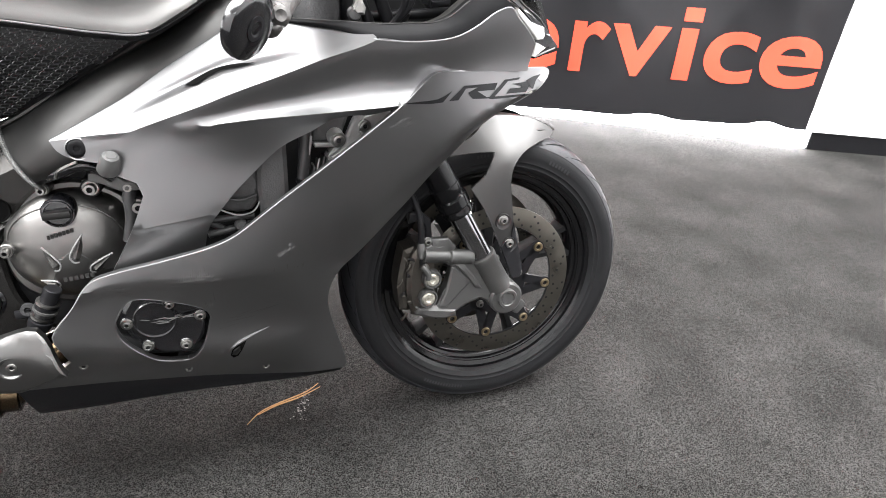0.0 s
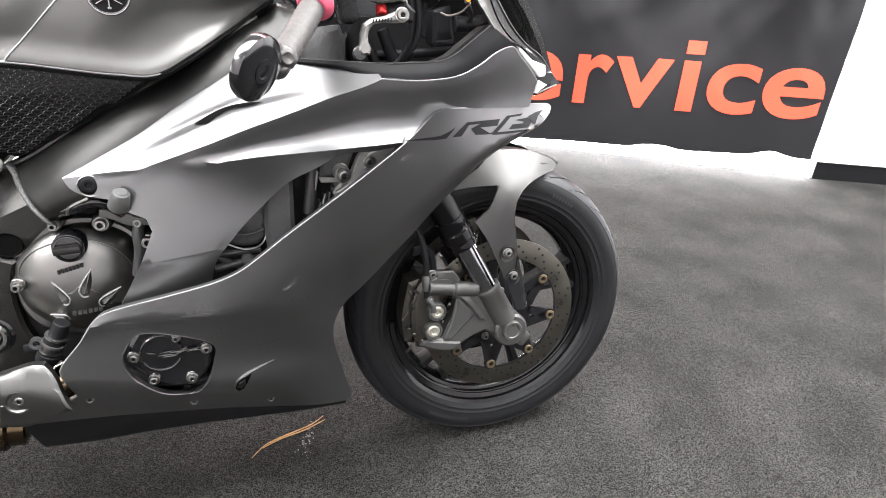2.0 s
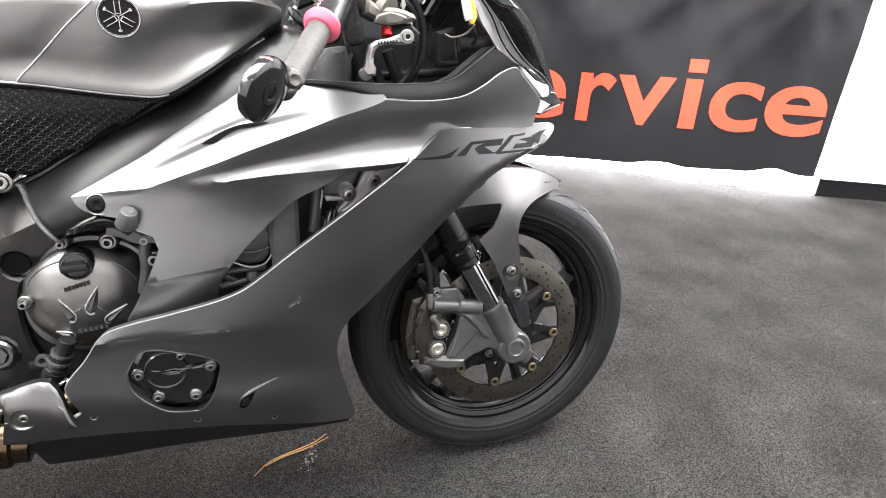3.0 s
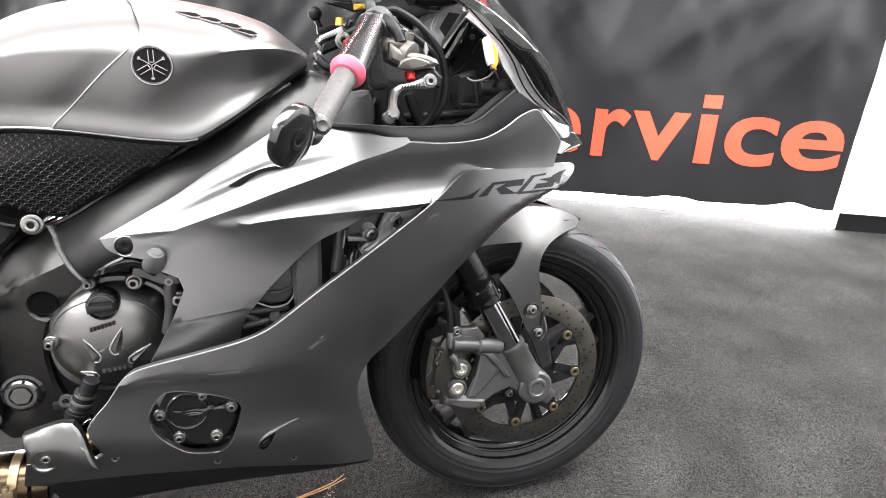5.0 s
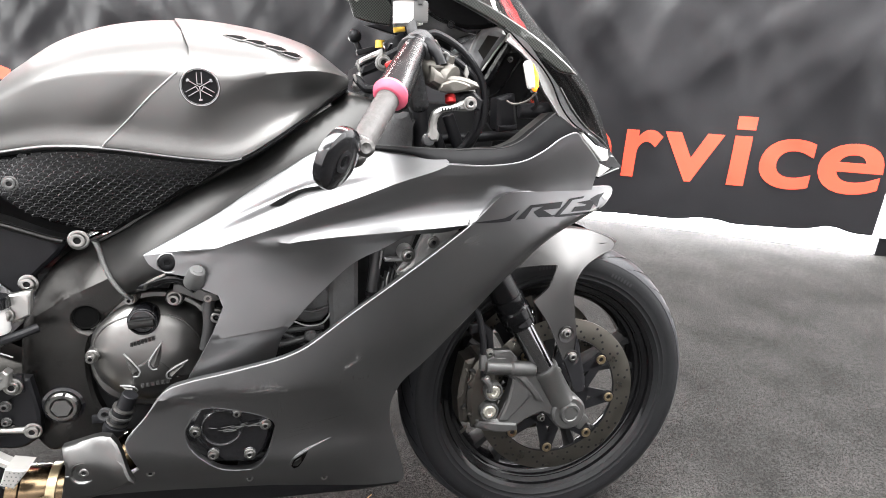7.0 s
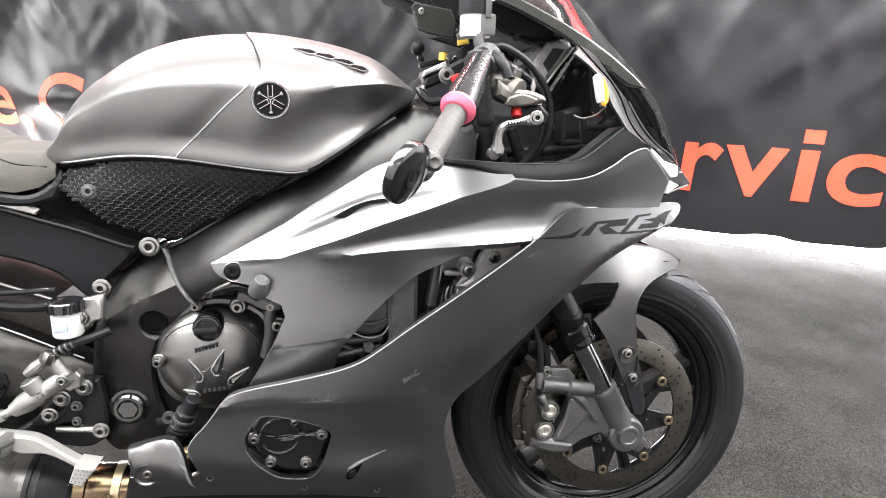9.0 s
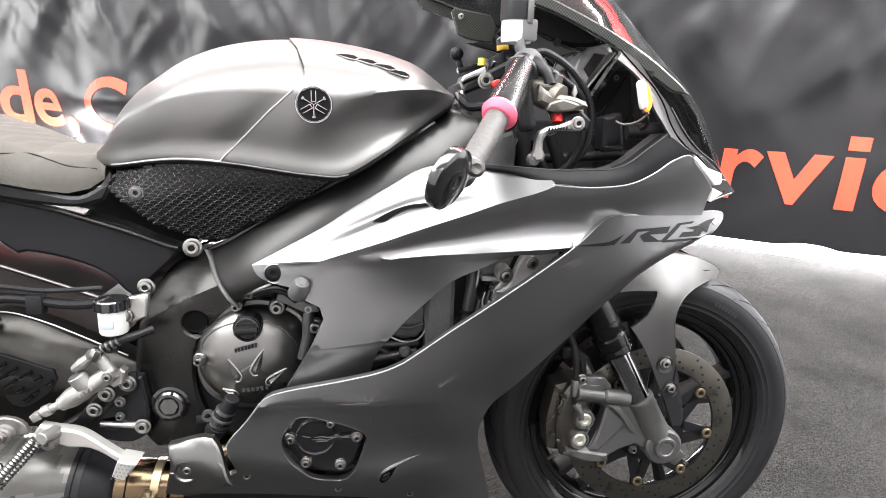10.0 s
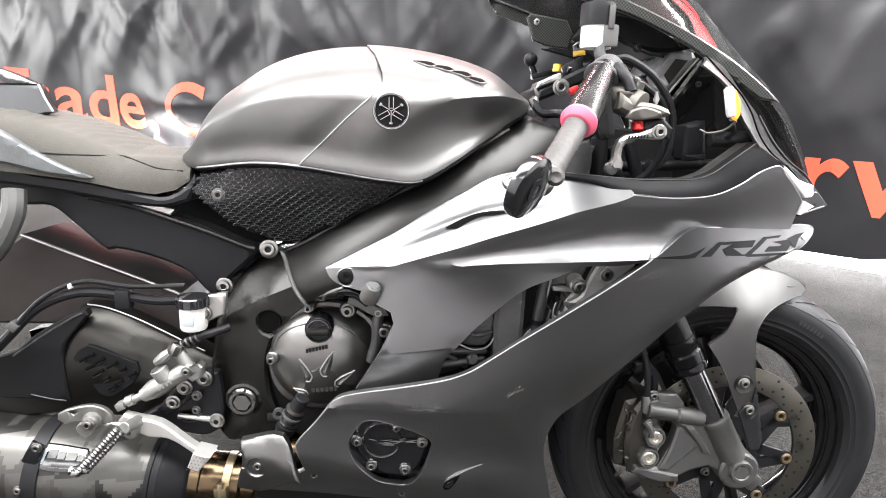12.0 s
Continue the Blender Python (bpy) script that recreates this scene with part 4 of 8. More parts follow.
part("tank_core", both(lambda: tank_half(True, -0.007, 30, 16, True)), DEEP, fuel_tank)

# cover edge and hem are paled as if they caught light
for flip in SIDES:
    part("cover_edge", flip(hose([tank_point(seam_line(u) + 0.0014, u, 0.0044) for u in np.linspace(0.0, 0.55, 22)], 0.0013, 8, 2)), EDGE_GLINT, fuel_tank, "edge of the tank cover with painted highlight")
    part("tank_hem", flip(hose([tank_point(x, 0.0, 0.0005) for x in np.linspace(-0.885, -0.55, 24)], 0.0016, 8, 2)), EDGE_GLINT, fuel_tank, "lower hem of the tank with painted highlight")

KNEE = [(-0.882, 0.765), (-0.831, 0.777), (-0.791, 0.784), (-0.751, 0.785), (-0.719, 0.784), (-0.67, 0.777), (-0.605, 0.77), (-0.558, 0.768), (-0.597, 0.743), (-0.638, 0.721),
        (-0.687, 0.692), (-0.721, 0.671), (-0.748, 0.66), (-0.779, 0.67), (-0.811, 0.683), (-0.835, 0.696), (-0.859, 0.712), (-0.878, 0.728), (-0.898, 0.736), (-0.885, 0.753)]
YK = plate_spline([(-0.88, 0.765, -0.120), (-0.79, 0.784, -0.158), (-0.72, 0.784, -0.168), (-0.558, 0.768, -0.186), (-0.66, 0.73, -0.170), (-0.76, 0.735, -0.162), (-0.748, 0.66, -0.128), (-0.845, 0.735, -0.149), (-0.83, 0.70, -0.146), (-0.89, 0.738, -0.126)])
KNEEM = mat("moulded_black_grip", (0.006, 0.006, 0.0065), 0.2, 0.0, grain=0.2, scale=60)
KNEEM.node_tree.nodes["Principled BSDF"].inputs["Specular IOR Level"].default_value = 0.16

# lighter, glossier copy of the grip black for highlights on the scale edges
KNEEL = mat("grip_edge_highlight", (0.03, 0.03, 0.031), 0.3, 0.0, grain=0.2, scale=60)
KNEEL.node_tree.nodes["Principled BSDF"].inputs["Specular IOR Level"].default_value = 0.9


def grip_scales():
    """Rows of small raised scales with waved, bevelled edges that interlock."""
    bm = bmesh.new()
    loop = rounded(KNEE)
    w, h = 0.0128, 0.0053
    for row in range(-24, 24):
        for col in range(-30, 24):
            cx, cz = -0.72 + w * (col + 0.5 * (row % 2)), 0.725 + h * row - 0.10 * w * (col + 0.5 * (row % 2))
            if not inside((cx, cz), loop) or dist_to(np.array((cx, cz)), loop) < 0.0035:
                continue
            outer = [(-0.5, 0.06), (-0.24, 0.47), (0.12, 0.36), (0.5, 0.42), (0.5, -0.06), (0.24, -0.47), (-0.12, -0.36), (-0.5, -0.42)]
            rows = []
            for grow, up in ((1.0, 0.0001), (0.80, -0.0006)):
                ring = []
                for u, v in outer:
                    x, z = cx + u * w * grow, cz + v * h * grow
                    ring.append(bm.verts.new((x, YK(x, z) + up, z)))
                rows.append(ring)
            # bevels take the lighter copy so that they read as lit
            for i in range(8):
                bm.faces.new((rows[0][i], rows[0][(i + 1) % 8], rows[1][(i + 1) % 8], rows[1][i])).material_index = 1
            bm.faces.new(rows[1])
    bmesh.ops.recalc_face_normals(bm, faces=bm.faces)
    return bm


for flip in SIDES:
    knee = part("knee_panel", flip(sheet(KNEE, YK, 0.02, 0.014, 0.004)), KNEEM, bike, "black textured tank side panel")
    scales = part("grip_scale", flip(grip_scales()), KNEEM, knee, "moulded black grip scales", smooth=0)
    scales["kind"] = "stuff"
    scales.data.materials.append(KNEEL)

# front wheel
STEER = Matrix.Translation((0, 0, 0.297)) @ Matrix.Rotation(radians(-2), 4, Vector((-0.4067, 0, 0.9135))) @ Matrix.Translation((0, 0, -0.297))
HUB = STEER @ Matrix.Translation((0, 0, 0.297))
tyre_prof = [(0.222, -0.047), (0.232, -0.054), (0.2345, -0.0562), (0.2365, -0.0555), (0.2415, -0.0568), (0.2435, -0.0582), (0.2455, -0.0578), (0.254, -0.0597), (0.266, -0.060), (0.279, -0.055), (0.290, -0.042), (0.2965, -0.025), (0.2995, -0.008), (0.2995, 0.008),
             (0.2965, 0.025), (0.290, 0.042), (0.279, 0.055), (0.266, 0.060), (0.250, 0.0595), (0.232, 0.054), (0.222, 0.047), (0.216, 0.03), (0.216, -0.03)]
rim_prof = [(0.224, -0.049), (0.229, -0.051), (0.229, -0.046), (0.219, -0.040), (0.205, -0.034), (0.199, -0.02), (0.199, 0.02), (0.205, 0.034), (0.219, 0.040), (0.229, 0.046), (0.229, 0.051),
            (0.224, 0.049), (0.219, 0.046), (0.217, 0.040), (0.208, 0.037), (0.2055, 0.030), (0.197, 0.027), (0.190, 0.015), (0.190, -0.015), (0.197, -0.027), (0.2055, -0.030), (0.208, -0.037), (0.217, -0.040), (0.219, -0.046)]
front_wheel = part("front_wheel", moved(lathe(rim_prof, 96, closed=True), HUB), RIMM, bike, "gloss black cast front wheel")
part("tyre", moved(lathe(tyre_prof, 128, closed=True), HUB), RUBBER, front_wheel, "black road tyre with worn tread")
# paler than the side wall: wear, plus the shoulder's sheen as colour
TREAD = mat("worn_tread_sheen", (0.019, 0.0195, 0.022), 0.5, 0.0, grain=0.3, scale=40, bump=0.2, bump_scale=350)
part("tread", moved(lathe([(r + 0.0005, y * 1.004) for r, y in ((0.2775, -0.0558), (0.2838, -0.0505), (0.290, -0.042), (0.2938, -0.034), (0.2965, -0.025), (0.2985, -0.0165), (0.2995, -0.008), (0.2998, 0.0), (0.2995, 0.008), (0.2985, 0.0165), (0.2965, 0.025), (0.2938, 0.034), (0.290, 0.042), (0.2838, 0.0505), (0.2775, 0.0558), (0.274, 0.05), (0.29, 0.0), (0.274, -0.05))], 128, closed=True), HUB), TREAD, front_wheel, "worn tread band, paled for its sheen")


# ---- front wheel details ----
def polar(r, a, y=0.0):
    return Vector((r * math.cos(radians(a)), y, r * math.sin(radians(a))))


def spoke(a0):
    """One forked wheel spoke from the hub to the rim."""
    bm = bmesh.new()
    for da in (-9, 9):
        sec = []
        for r, w, t, a in ((0.035, 0.016, 0.022, a0), (0.09, 0.011, 0.02, a0 + da * 0.35), (0.15, 0.009, 0.017, a0 + da * 0.8), (0.195, 0.012, 0.022, a0 + da)):
            c = polar(r, a)
            s = polar(1, a + 90)
            sec.append([bm.verts.new(c + s * w * x + Vector((0, t * y, 0))) for x, y in ((-1, -0.5), (-0.5, -1), (0.5, -1), (1, -0.5), (1, 0.5), (0.5, 1), (-0.5, 1), (-1, 0.5))])
        for p, q in zip(sec, sec[1:]):
            for i in range(8):
                bm.faces.new((p[i], p[(i + 1) % 8], q[(i + 1) % 8], q[i]))
        bm.faces.new(sec[0])
        bm.faces.new(sec[-1])
    bmesh.ops.recalc_face_normals(bm, faces=bm.faces)
    return bm


for k in range(5):
    part("spoke", moved(spoke(87 + 72 * k), HUB), DEEP, front_wheel)
part("hub", moved(lathe([(0.02, -0.06), (0.036, -0.058), (0.045, -0.045), (0.042, 0.0), (0.045, 0.045), (0.036, 0.058), (0.02, 0.06)], 40), HUB), BLACK, front_wheel)


def disc_ring():
    return lathe([(0.1215, -0.001), (0.122, -0.003), (0.1585, -0.003), (0.16, -0.002), (0.16, 0.0), (0.1585, 0.0005), (0.122, 0.0005), (0.1215, 0.0)], 96, closed=True)


def carrier_arm(k):
    """One braced arm of the spider inside a brake disc, with its eye."""
    pieces = [moved(lathe([(1e-5, -0.0035), (0.0125, -0.0035), (0.0135, 0), (0.0125, 0.0035), (1e-5, 0.0035)], 16), Matrix.Translation(polar(0.112, -7 + 45 * k)))]
    for a0, a1 in ((-7, -30), (-7, 4)):
        A, B = polar(0.112, a0 + 45 * k), polar(0.06, a1 + 45 * k)
        d = (B - A).normalized()
        n = Vector((-d.z, 0, d.x))
        bm = bmesh.new()
        ring = [A + n * 0.0105, A - n * 0.0105, B - n * 0.0085, B + n * 0.0085]
        lo = [bm.verts.new(p + Vector((0, -0.003, 0))) for p in ring]
        hi = [bm.verts.new(p + Vector((0, 0.003, 0))) for p in ring]
        bm.faces.new(lo)
        bm.faces.new(hi)
        for i in range(4):
            bm.faces.new((lo[i], lo[(i + 1) % 4], hi[(i + 1) % 4], hi[i]))
        bmesh.ops.recalc_face_normals(bm, faces=bm.faces)
        pieces.append(bm)
    return merge(*pieces)


# dark plugs proud of the disc paint the shade of its drillings
def drillings():
    pieces = []
    for k in range(16):
        for i, (r, da) in enumerate(((0.128, 0), (0.137, 5), (0.146, 10), (0.153, 15.5), (0.133, 14))):
            pieces.append(moved(lathe([(1e-5, -0.0034), (0.0026, -0.0034), (0.0026, 0.0034), (1e-5, 0.0034)], 8), Matrix.Translation(polar(r, k * 22.5 + da))))
    return merge(*pieces)


for side in (-1, 1):
    place = HUB @ Matrix.Translation((0, 0.074 * side, 0))
    part("brake_disc", moved(disc_ring(), place), DISC, front_wheel, "worn bronze-grey drilled brake disc")
    part("disc_carrier", moved(lathe([(0.038, -0.003), (0.066, -0.003), (0.068, 0), (0.066, 0.003), (0.038, 0.003)], 48, closed=True), place), BLACK, front_wheel, "black disc carrier")
    part("disc_rim", moved(lathe([(0.1203, -0.0034), (0.1218, -0.0034), (0.1218, 0.001), (0.1203, 0.001)], 64, closed=True), place), BLACK, front_wheel)
    for k in range(8):
        part("carrier_arm", moved(carrier_arm(k), place), BLACK, front_wheel)
    part("drilled_hole", moved(drillings(), place), DEEP, front_wheel)["kind"] = "stuff"
for k in range(8):
    b = lathe([(0.0045, -0.004), (0.0055, -0.007), (0.0088, -0.007), (0.0098, -0.005), (0.0098, 0.003), (0.0045, 0.003)], 18, closed=True)
    part("disc_bobbin", moved(b, HUB @ Matrix.Translation(polar(0.112, -7 + 45 * k, -0.074))), GOLDB, front_wheel)
for k in range(5):
    ob = bolt((0, 0, 0), 0.006, 0.007, front_wheel)
    ob.matrix_basis = HUB @ Matrix.Translation(polar(0.053, 20 + 72 * k, -0.077))


def tread(phi, flip):
    """One curved sipe across the tyre's shoulder, a black sliver laid on for its shade."""
    bm = bmesh.new()
    rows = []
    for u in np.linspace(0, 1, 7):
        y = 0.008 + 0.047 * u
        r = 0.2995 - 0.0205 * (u ** 2.3) + 0.0013
        a = phi + 15 * u + 6 * u * u
        w = 0.0027 * math.sin(math.pi * (0.08 + 0.84 * u)) + 0.0005
        c, t = polar(r, a, y * flip), polar(1, a + 90)
        rows.append((bm.verts.new(c - t * w), bm.verts.new(c + t * w)))
    for p, q in zip(rows, rows[1:]):
        bm.faces.new((p[0], p[1], q[1], q[0]))
    return bm


sipes = merge(*[tread(13.0 * k + (6.5 if f > 0 else 0), f) for k in range(28) for f in (-1, 1)])
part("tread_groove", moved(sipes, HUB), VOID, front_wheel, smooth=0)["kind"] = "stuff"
# raised plain bars where the side wall carries its marking
MARK = mat("tyre_marking", (0.022, 0.022, 0.023), 0.6, 0.0, grain=0.2, scale=60)


def mark_bars(a0, n, r0, gap, w=0.8, h=0.011):
    out = []
    for k in range(n):
        a = a0 - gap * k
        bm = bmesh.new()
        q = []
        for r, da in ((r0, 0), (r0, w), (r0 + h, w), (r0 + h, 0)):
            yy = -0.0598 + 0.0006 * abs(r - 0.258) / 0.01
            q.append(bm.verts.new(polar(r, a - da, yy - 0.0006)))
        bm.faces.new(q)
        out.append(bm)
    return merge(*out)


part("sidewall_marking", moved(merge(mark_bars(66, 7, 0.2535, 1.7, 1.0, 0.008), mark_bars(258, 14, 0.2545, 1.5, 0.9, 0.007), mark_bars(100, 12, 0.2545, 1.5, 0.9, 0.006)), HUB), MARK, front_wheel, smooth=0)["kind"] = "stuff"

# ---- fork, caliper, fender ----
for side in (1, -1):
    y = -0.1075 * side
    fork = part("fork_leg", rod((-0.111, y, 0.490), (-0.262, y, 0.760), 0.0268, 0.0268, 32), FORKB, bike, "black upper fork tube")
    part("fork_seal", rod((-0.0975, y, 0.463), (-0.128, y, 0.519), 0.0278, 0.0285, 32, [(0.05, 0.0295), (0.16, 0.0295), (0.2, 0.0282), (0.24, 0.0282), (0.28, 0.0302), (0.55, 0.0302), (0.6, 0.0275), (0.72, 0.0275), (0.78, 0.0295)]), FORKB, fork, "black fork dust seal")
    part("stanchion", rod((-0.02, y, 0.325), (-0.112, y, 0.49), 0.0208, 0.0208, 32), TUBE, fork, "bare grey fork tube")
    part("fork_foot", merge(rod((-0.008, y, 0.303), (-0.049, y, 0.3765), 0.0262, 0.0250, 36, [(0.2, 0.0252), (0.86, 0.0248), (0.9, 0.0258), (0.97, 0.0256)]),
                            moved(lathe([(0.016, -0.012), (0.030, -0.012), (0.034, -0.008), (0.034, 0.02), (0.02, 0.022)], 36), Matrix.Translation((0.001, y - 0.008 * side, 0.284))),
                            moved(block(0.05, 0.03, 0.03, 0.006), Matrix.Translation((0.02, y, 0.268)) @ Matrix.Rotation(radians(40), 4, "Y"))), GREY_CAST, fork, "grey cast fork foot")
axle_nut = part("axle_nut", moved(lathe([(0.0125, -0.006), (0.014, -0.008), (0.0185, -0.008), (0.02, -0.005), (0.02, 0.02), (0.0125, 0.02)], 24, closed=True), Matrix.Translation((0.0, -0.1285, 0.287))), GREY_CAST, bike, "grey hollow front axle end")
part("axle_bore", moved(lathe([(1e-5, 0.006), (0.0125, 0.004), (0.0135, -0.0065)], 6), Matrix.Translation((0.0, -0.1285, 0.287))), GREY_CAST, axle_nut, "hexagon bore of the axle")
ARM = [(-0.166, 0.406), (-0.150, 0.412), (-0.134, 0.408), (-0.116, 0.412), (-0.105, 0.398), (-0.091, 0.386), (-0.074, 0.378), (-0.063, 0.371), (-0.055, 0.350), (-0.034, 0.312), (-0.012, 0.29), (-0.012, 0.262), (-0.05, 0.287), (-0.080, 0.277), (-0.104, 0.264), (-0.160, 0.262), (-0.177, 0.272), (-0.179, 0.287), (-0.138, 0.284), (-0.122, 0.318), (-0.114, 0.338), (-0.110, 0.358), (-0.122, 0.369), (-0.146, 0.372), (-0.168, 0.378)]
CALIPER = mat("dark_bronze_caliper", (0.06, 0.055, 0.048), 0.4, 0.8, grain=0.35, scale=60, bump=0.2, bump_scale=400)
caliper = part("brake_caliper", merge(
    slab([(-0.172, 0.404), (-0.150, 0.402), (-0.138, 0.372), (-0.137, 0.31), (-0.142, 0.272), (-0.160, 0.262), (-0.183, 0.268), (-0.194, 0.31), (-0.192, 0.356), (-0.184, 0.388)], -0.112, -0.05, 0.006),
    slab([(-0.196, 0.395), (-0.176, 0.40), (-0.178, 0.34), (-0.186, 0.27), (-0.204, 0.275), (-0.208, 0.33)], -0.098, -0.055, 0.006)), CALIPER, bike, "grey cast brake caliper with pad pins")
part("caliper_bracket", slab(ARM, -0.118, -0.098, 0.004), GREY_CAST, caliper, "grey triangular caliper bracket")
part("bracket_rib", rod((-0.166, -0.116, 0.391), (-0.070, -0.114, 0.376), 0.0128, 0.0142, 20, [(0.1, 0.0105), (0.5, 0.0108), (0.54, 0.0142)]), GREY_CAST, caliper)
part("bracket_rib", slab([(-0.110, 0.369), (-0.088, 0.366), (-0.061, 0.331), (-0.050, 0.311), (-0.064, 0.314), (-0.083, 0.341), (-0.100, 0.360)], -0.124, -0.115, 0.0025), GREY_CAST, caliper)
part("bracket_rib", slab([(-0.112, 0.362), (-0.104, 0.362), (-0.069, 0.330), (-0.120, 0.279), (-0.136, 0.282), (-0.121, 0.319)], -0.121, -0.114, 0.003), GREY_CAST, caliper)
part("bracket_rib", slab([(-0.181, 0.275), (-0.174, 0.287), (-0.135, 0.279), (-0.101, 0.272), (-0.099, 0.258), (-0.135, 0.258)], -0.121, -0.105, 0.003), GREY_CAST, caliper)
part("bracket_ear", slab([(-0.152, 0.421), (-0.118, 0.419), (-0.104, 0.402), (-0.110, 0.386), (-0.122, 0.386), (-0.122, 0.402), (-0.150, 0.405)], -0.118, -0.108, 0.002), GREY_CAST, caliper)
rc = random.Random(9)
for k in range(14):
    a = Vector((-0.203 + 0.02 * rc.random(), -0.098 - 0.012 * rc.random(), 0.272 + 0.0085 * k))
    d = Vector((rc.uniform(-0.010, 0.012), rc.uniform(-0.003, 0.003), rc.uniform(-0.012, 0.012)))
    part("pad_clip", hose([a, a + d * 0.6 + Vector((0.002, -0.002, 0.001)), a + d * 1.3], 0.0022 + 0.0012 * rc.random(), 8, 3), (CALIPER, DEEP, GREY_CAST, CALIPER)[k % 4], caliper)
part("bleed_pipe", hose([(-0.170, -0.120, 0.372), (-0.160, -0.123, 0.360), (-0.157, -0.123, 0.345)], 0.006, 10), GREY_CAST, caliper)
CAPW = mat("pale_cast_plug", (0.36, 0.345, 0.3), 0.4, 0.7, grain=0.5, scale=160, bump=0.5, bump_scale=220)
for x, z in ((-0.150, 0.343), (-0.157, 0.305)):
    part("caliper_piston_cap", moved(lathe([(0.0135, -0.006), (0.0145, -0.009), (0.0165, -0.009), (0.0182, -0.005), (0.0182, 0.008)], 32), Matrix.Translation((x, -0.117, z))), GREY_CAST, caliper)
    part("cap_plug", moved(lathe([(1e-5, -0.0075), (0.0045, -0.008), (0.006, -0.0095), (0.0105, -0.0095), (0.0138, -0.006)], 12), Matrix.Translation((x, -0.117, z))), CAPW, caliper, "pale star-shaped plug")
bolt((-0.163, -0.118, 0.3665), 0.006, 0.007, caliper)
bolt((-0.158, -0.115, 0.416), 0.0065, 0.006, caliper)
brake_line = part("brake_line", hose([(-0.166, -0.113, 0.372), (-0.168, -0.114, 0.40), (-0.17, -0.112, 0.45), (-0.178, -0.10, 0.49), (-0.20, -0.08, 0.54)], 0.0058), BLACK, bike, "dark rubber brake hose with banjo fittings")
part("banjo", rod((-0.167, -0.113, 0.385), (-0.169, -0.1135, 0.415), 0.0085, 0.0075, 12), GREY_CAST, brake_line)
part("hose_clamp", slab([(-0.19, 0.468), (-0.168, 0.472), (-0.150, 0.455), (-0.146, 0.415), (-0.157, 0.412), (-0.162, 0.446), (-0.172, 0.455), (-0.19, 0.45)], -0.108, -0.098, 0.002), BLACK, brake_line)

FENDER = [(-0.115, 0.571), (-0.091, 0.585), (-0.062, 0.602), (-0.034, 0.625), (-0.009, 0.626), (0.044, 0.62), (0.08, 0.61), (0.108, 0.596), (0.113, 0.588), (0.1, 0.581), (0.062, 0.577), (0.024, 0.567), (-0.001, 0.549), (-0.010, 0.527), (-0.0095, 0.501),
          (-0.003, 0.446), (0.009, 0.4), (0.021, 0.351), (0.017, 0.336), (-0.002, 0.338), (-0.017, 0.376), (-0.032, 0.411), (-0.047, 0.445), (-0.062, 0.478), (-0.084, 0.513), (-0.055, 0.537), (-0.040, 0.563), (-0.038, 0.572), (-0.069, 0.571), (-0.095, 0.568), (-0.113, 0.565)]
YE = plate_spline([(0.11, 0.585, -0.055), (0.04, 0.623, -0.05), (-0.034, 0.637, -0.06), (-0.11, 0.567, -0.1), (-0.02, 0.56, -0.124), (0, 0.5, -0.136), (-0.026, 0.452, -0.144), (-0.012, 0.406, -0.145), (0.03, 0.33, -0.14), (0.05, 0.58, -0.09)])
fender = part("front_fender", both(lambda: sheet(FENDER, YE, 0.005, 0.008, 0.0, step=0.007)), FENDERM, bike, "matte silver-grey front fender")


def arch():
    bm = bmesh.new()
    rows = []
    for a in np.linspace(66.5, 128, 40):
        row = []
        for y in np.linspace(-0.066, 0.066, 15) * min(1.0, 0.3 + 0.7 * max(0.0, a - 66.5) / 9) ** 0.6:
            r = 0.3215 - 3.2 * y * y - 0.004 * max(0, (a - 100) / 28)
            row.append(bm.verts.new(Vector((0, 0, 0.297)) + polar(r, a, y)))
        rows.append(row)
    for p, q in zip(rows, rows[1:]):
        for i in range(len(p) - 1):
            bm.faces.new((p[i], p[i + 1], q[i + 1], q[i]))
    g = bmesh.ops.extrude_face_region(bm, geom=bm.faces[:])
    for v in g["geom"]:
        if isinstance(v, bmesh.types.BMVert):
            v.co -= (v.co - Vector((0, v.co.y, 0.297))).normalized() * 0.004
    bmesh.ops.recalc_face_normals(bm, faces=bm.faces)
    return bm


part("fender_arch", arch(), FENDERM, fender)
part("fender_stay", sheet([(-0.003, 0.446), (0.009, 0.4), (0.0205, 0.351), (0.0165, 0.3365), (-0.0015, 0.3385), (-0.017, 0.376), (-0.029, 0.404), (-0.022, 0.412), (-0.008, 0.418)], YE, 0.004, 0.008, 0.0005, lift=-0.0025), BLACK, fender, "dark plastic foot of the fender leg")
for pts in (FENDER[4:9], FENDER[9:17], FENDER[19:25], FENDER[25:31]):
    part("fender_edge", hose([(x, YE(x, z) + 0.0005, z) for x, z in pts], 0.0009, 8, 5), FENDERM, fender)
for x, z in ((-0.026, 0.452), (-0.012, 0.406)):
    part("bolt_recess", moved(lathe([(0.015, 0.004), (0.0145, -0.001), (0.012, 0.0), (1e-5, 0.001)], 24), Matrix.Translation((x, -0.1465, z))), FENDERM, fender)
    bolt((x, -0.146, z + 0.002), 0.0072, 0.0055, fender)

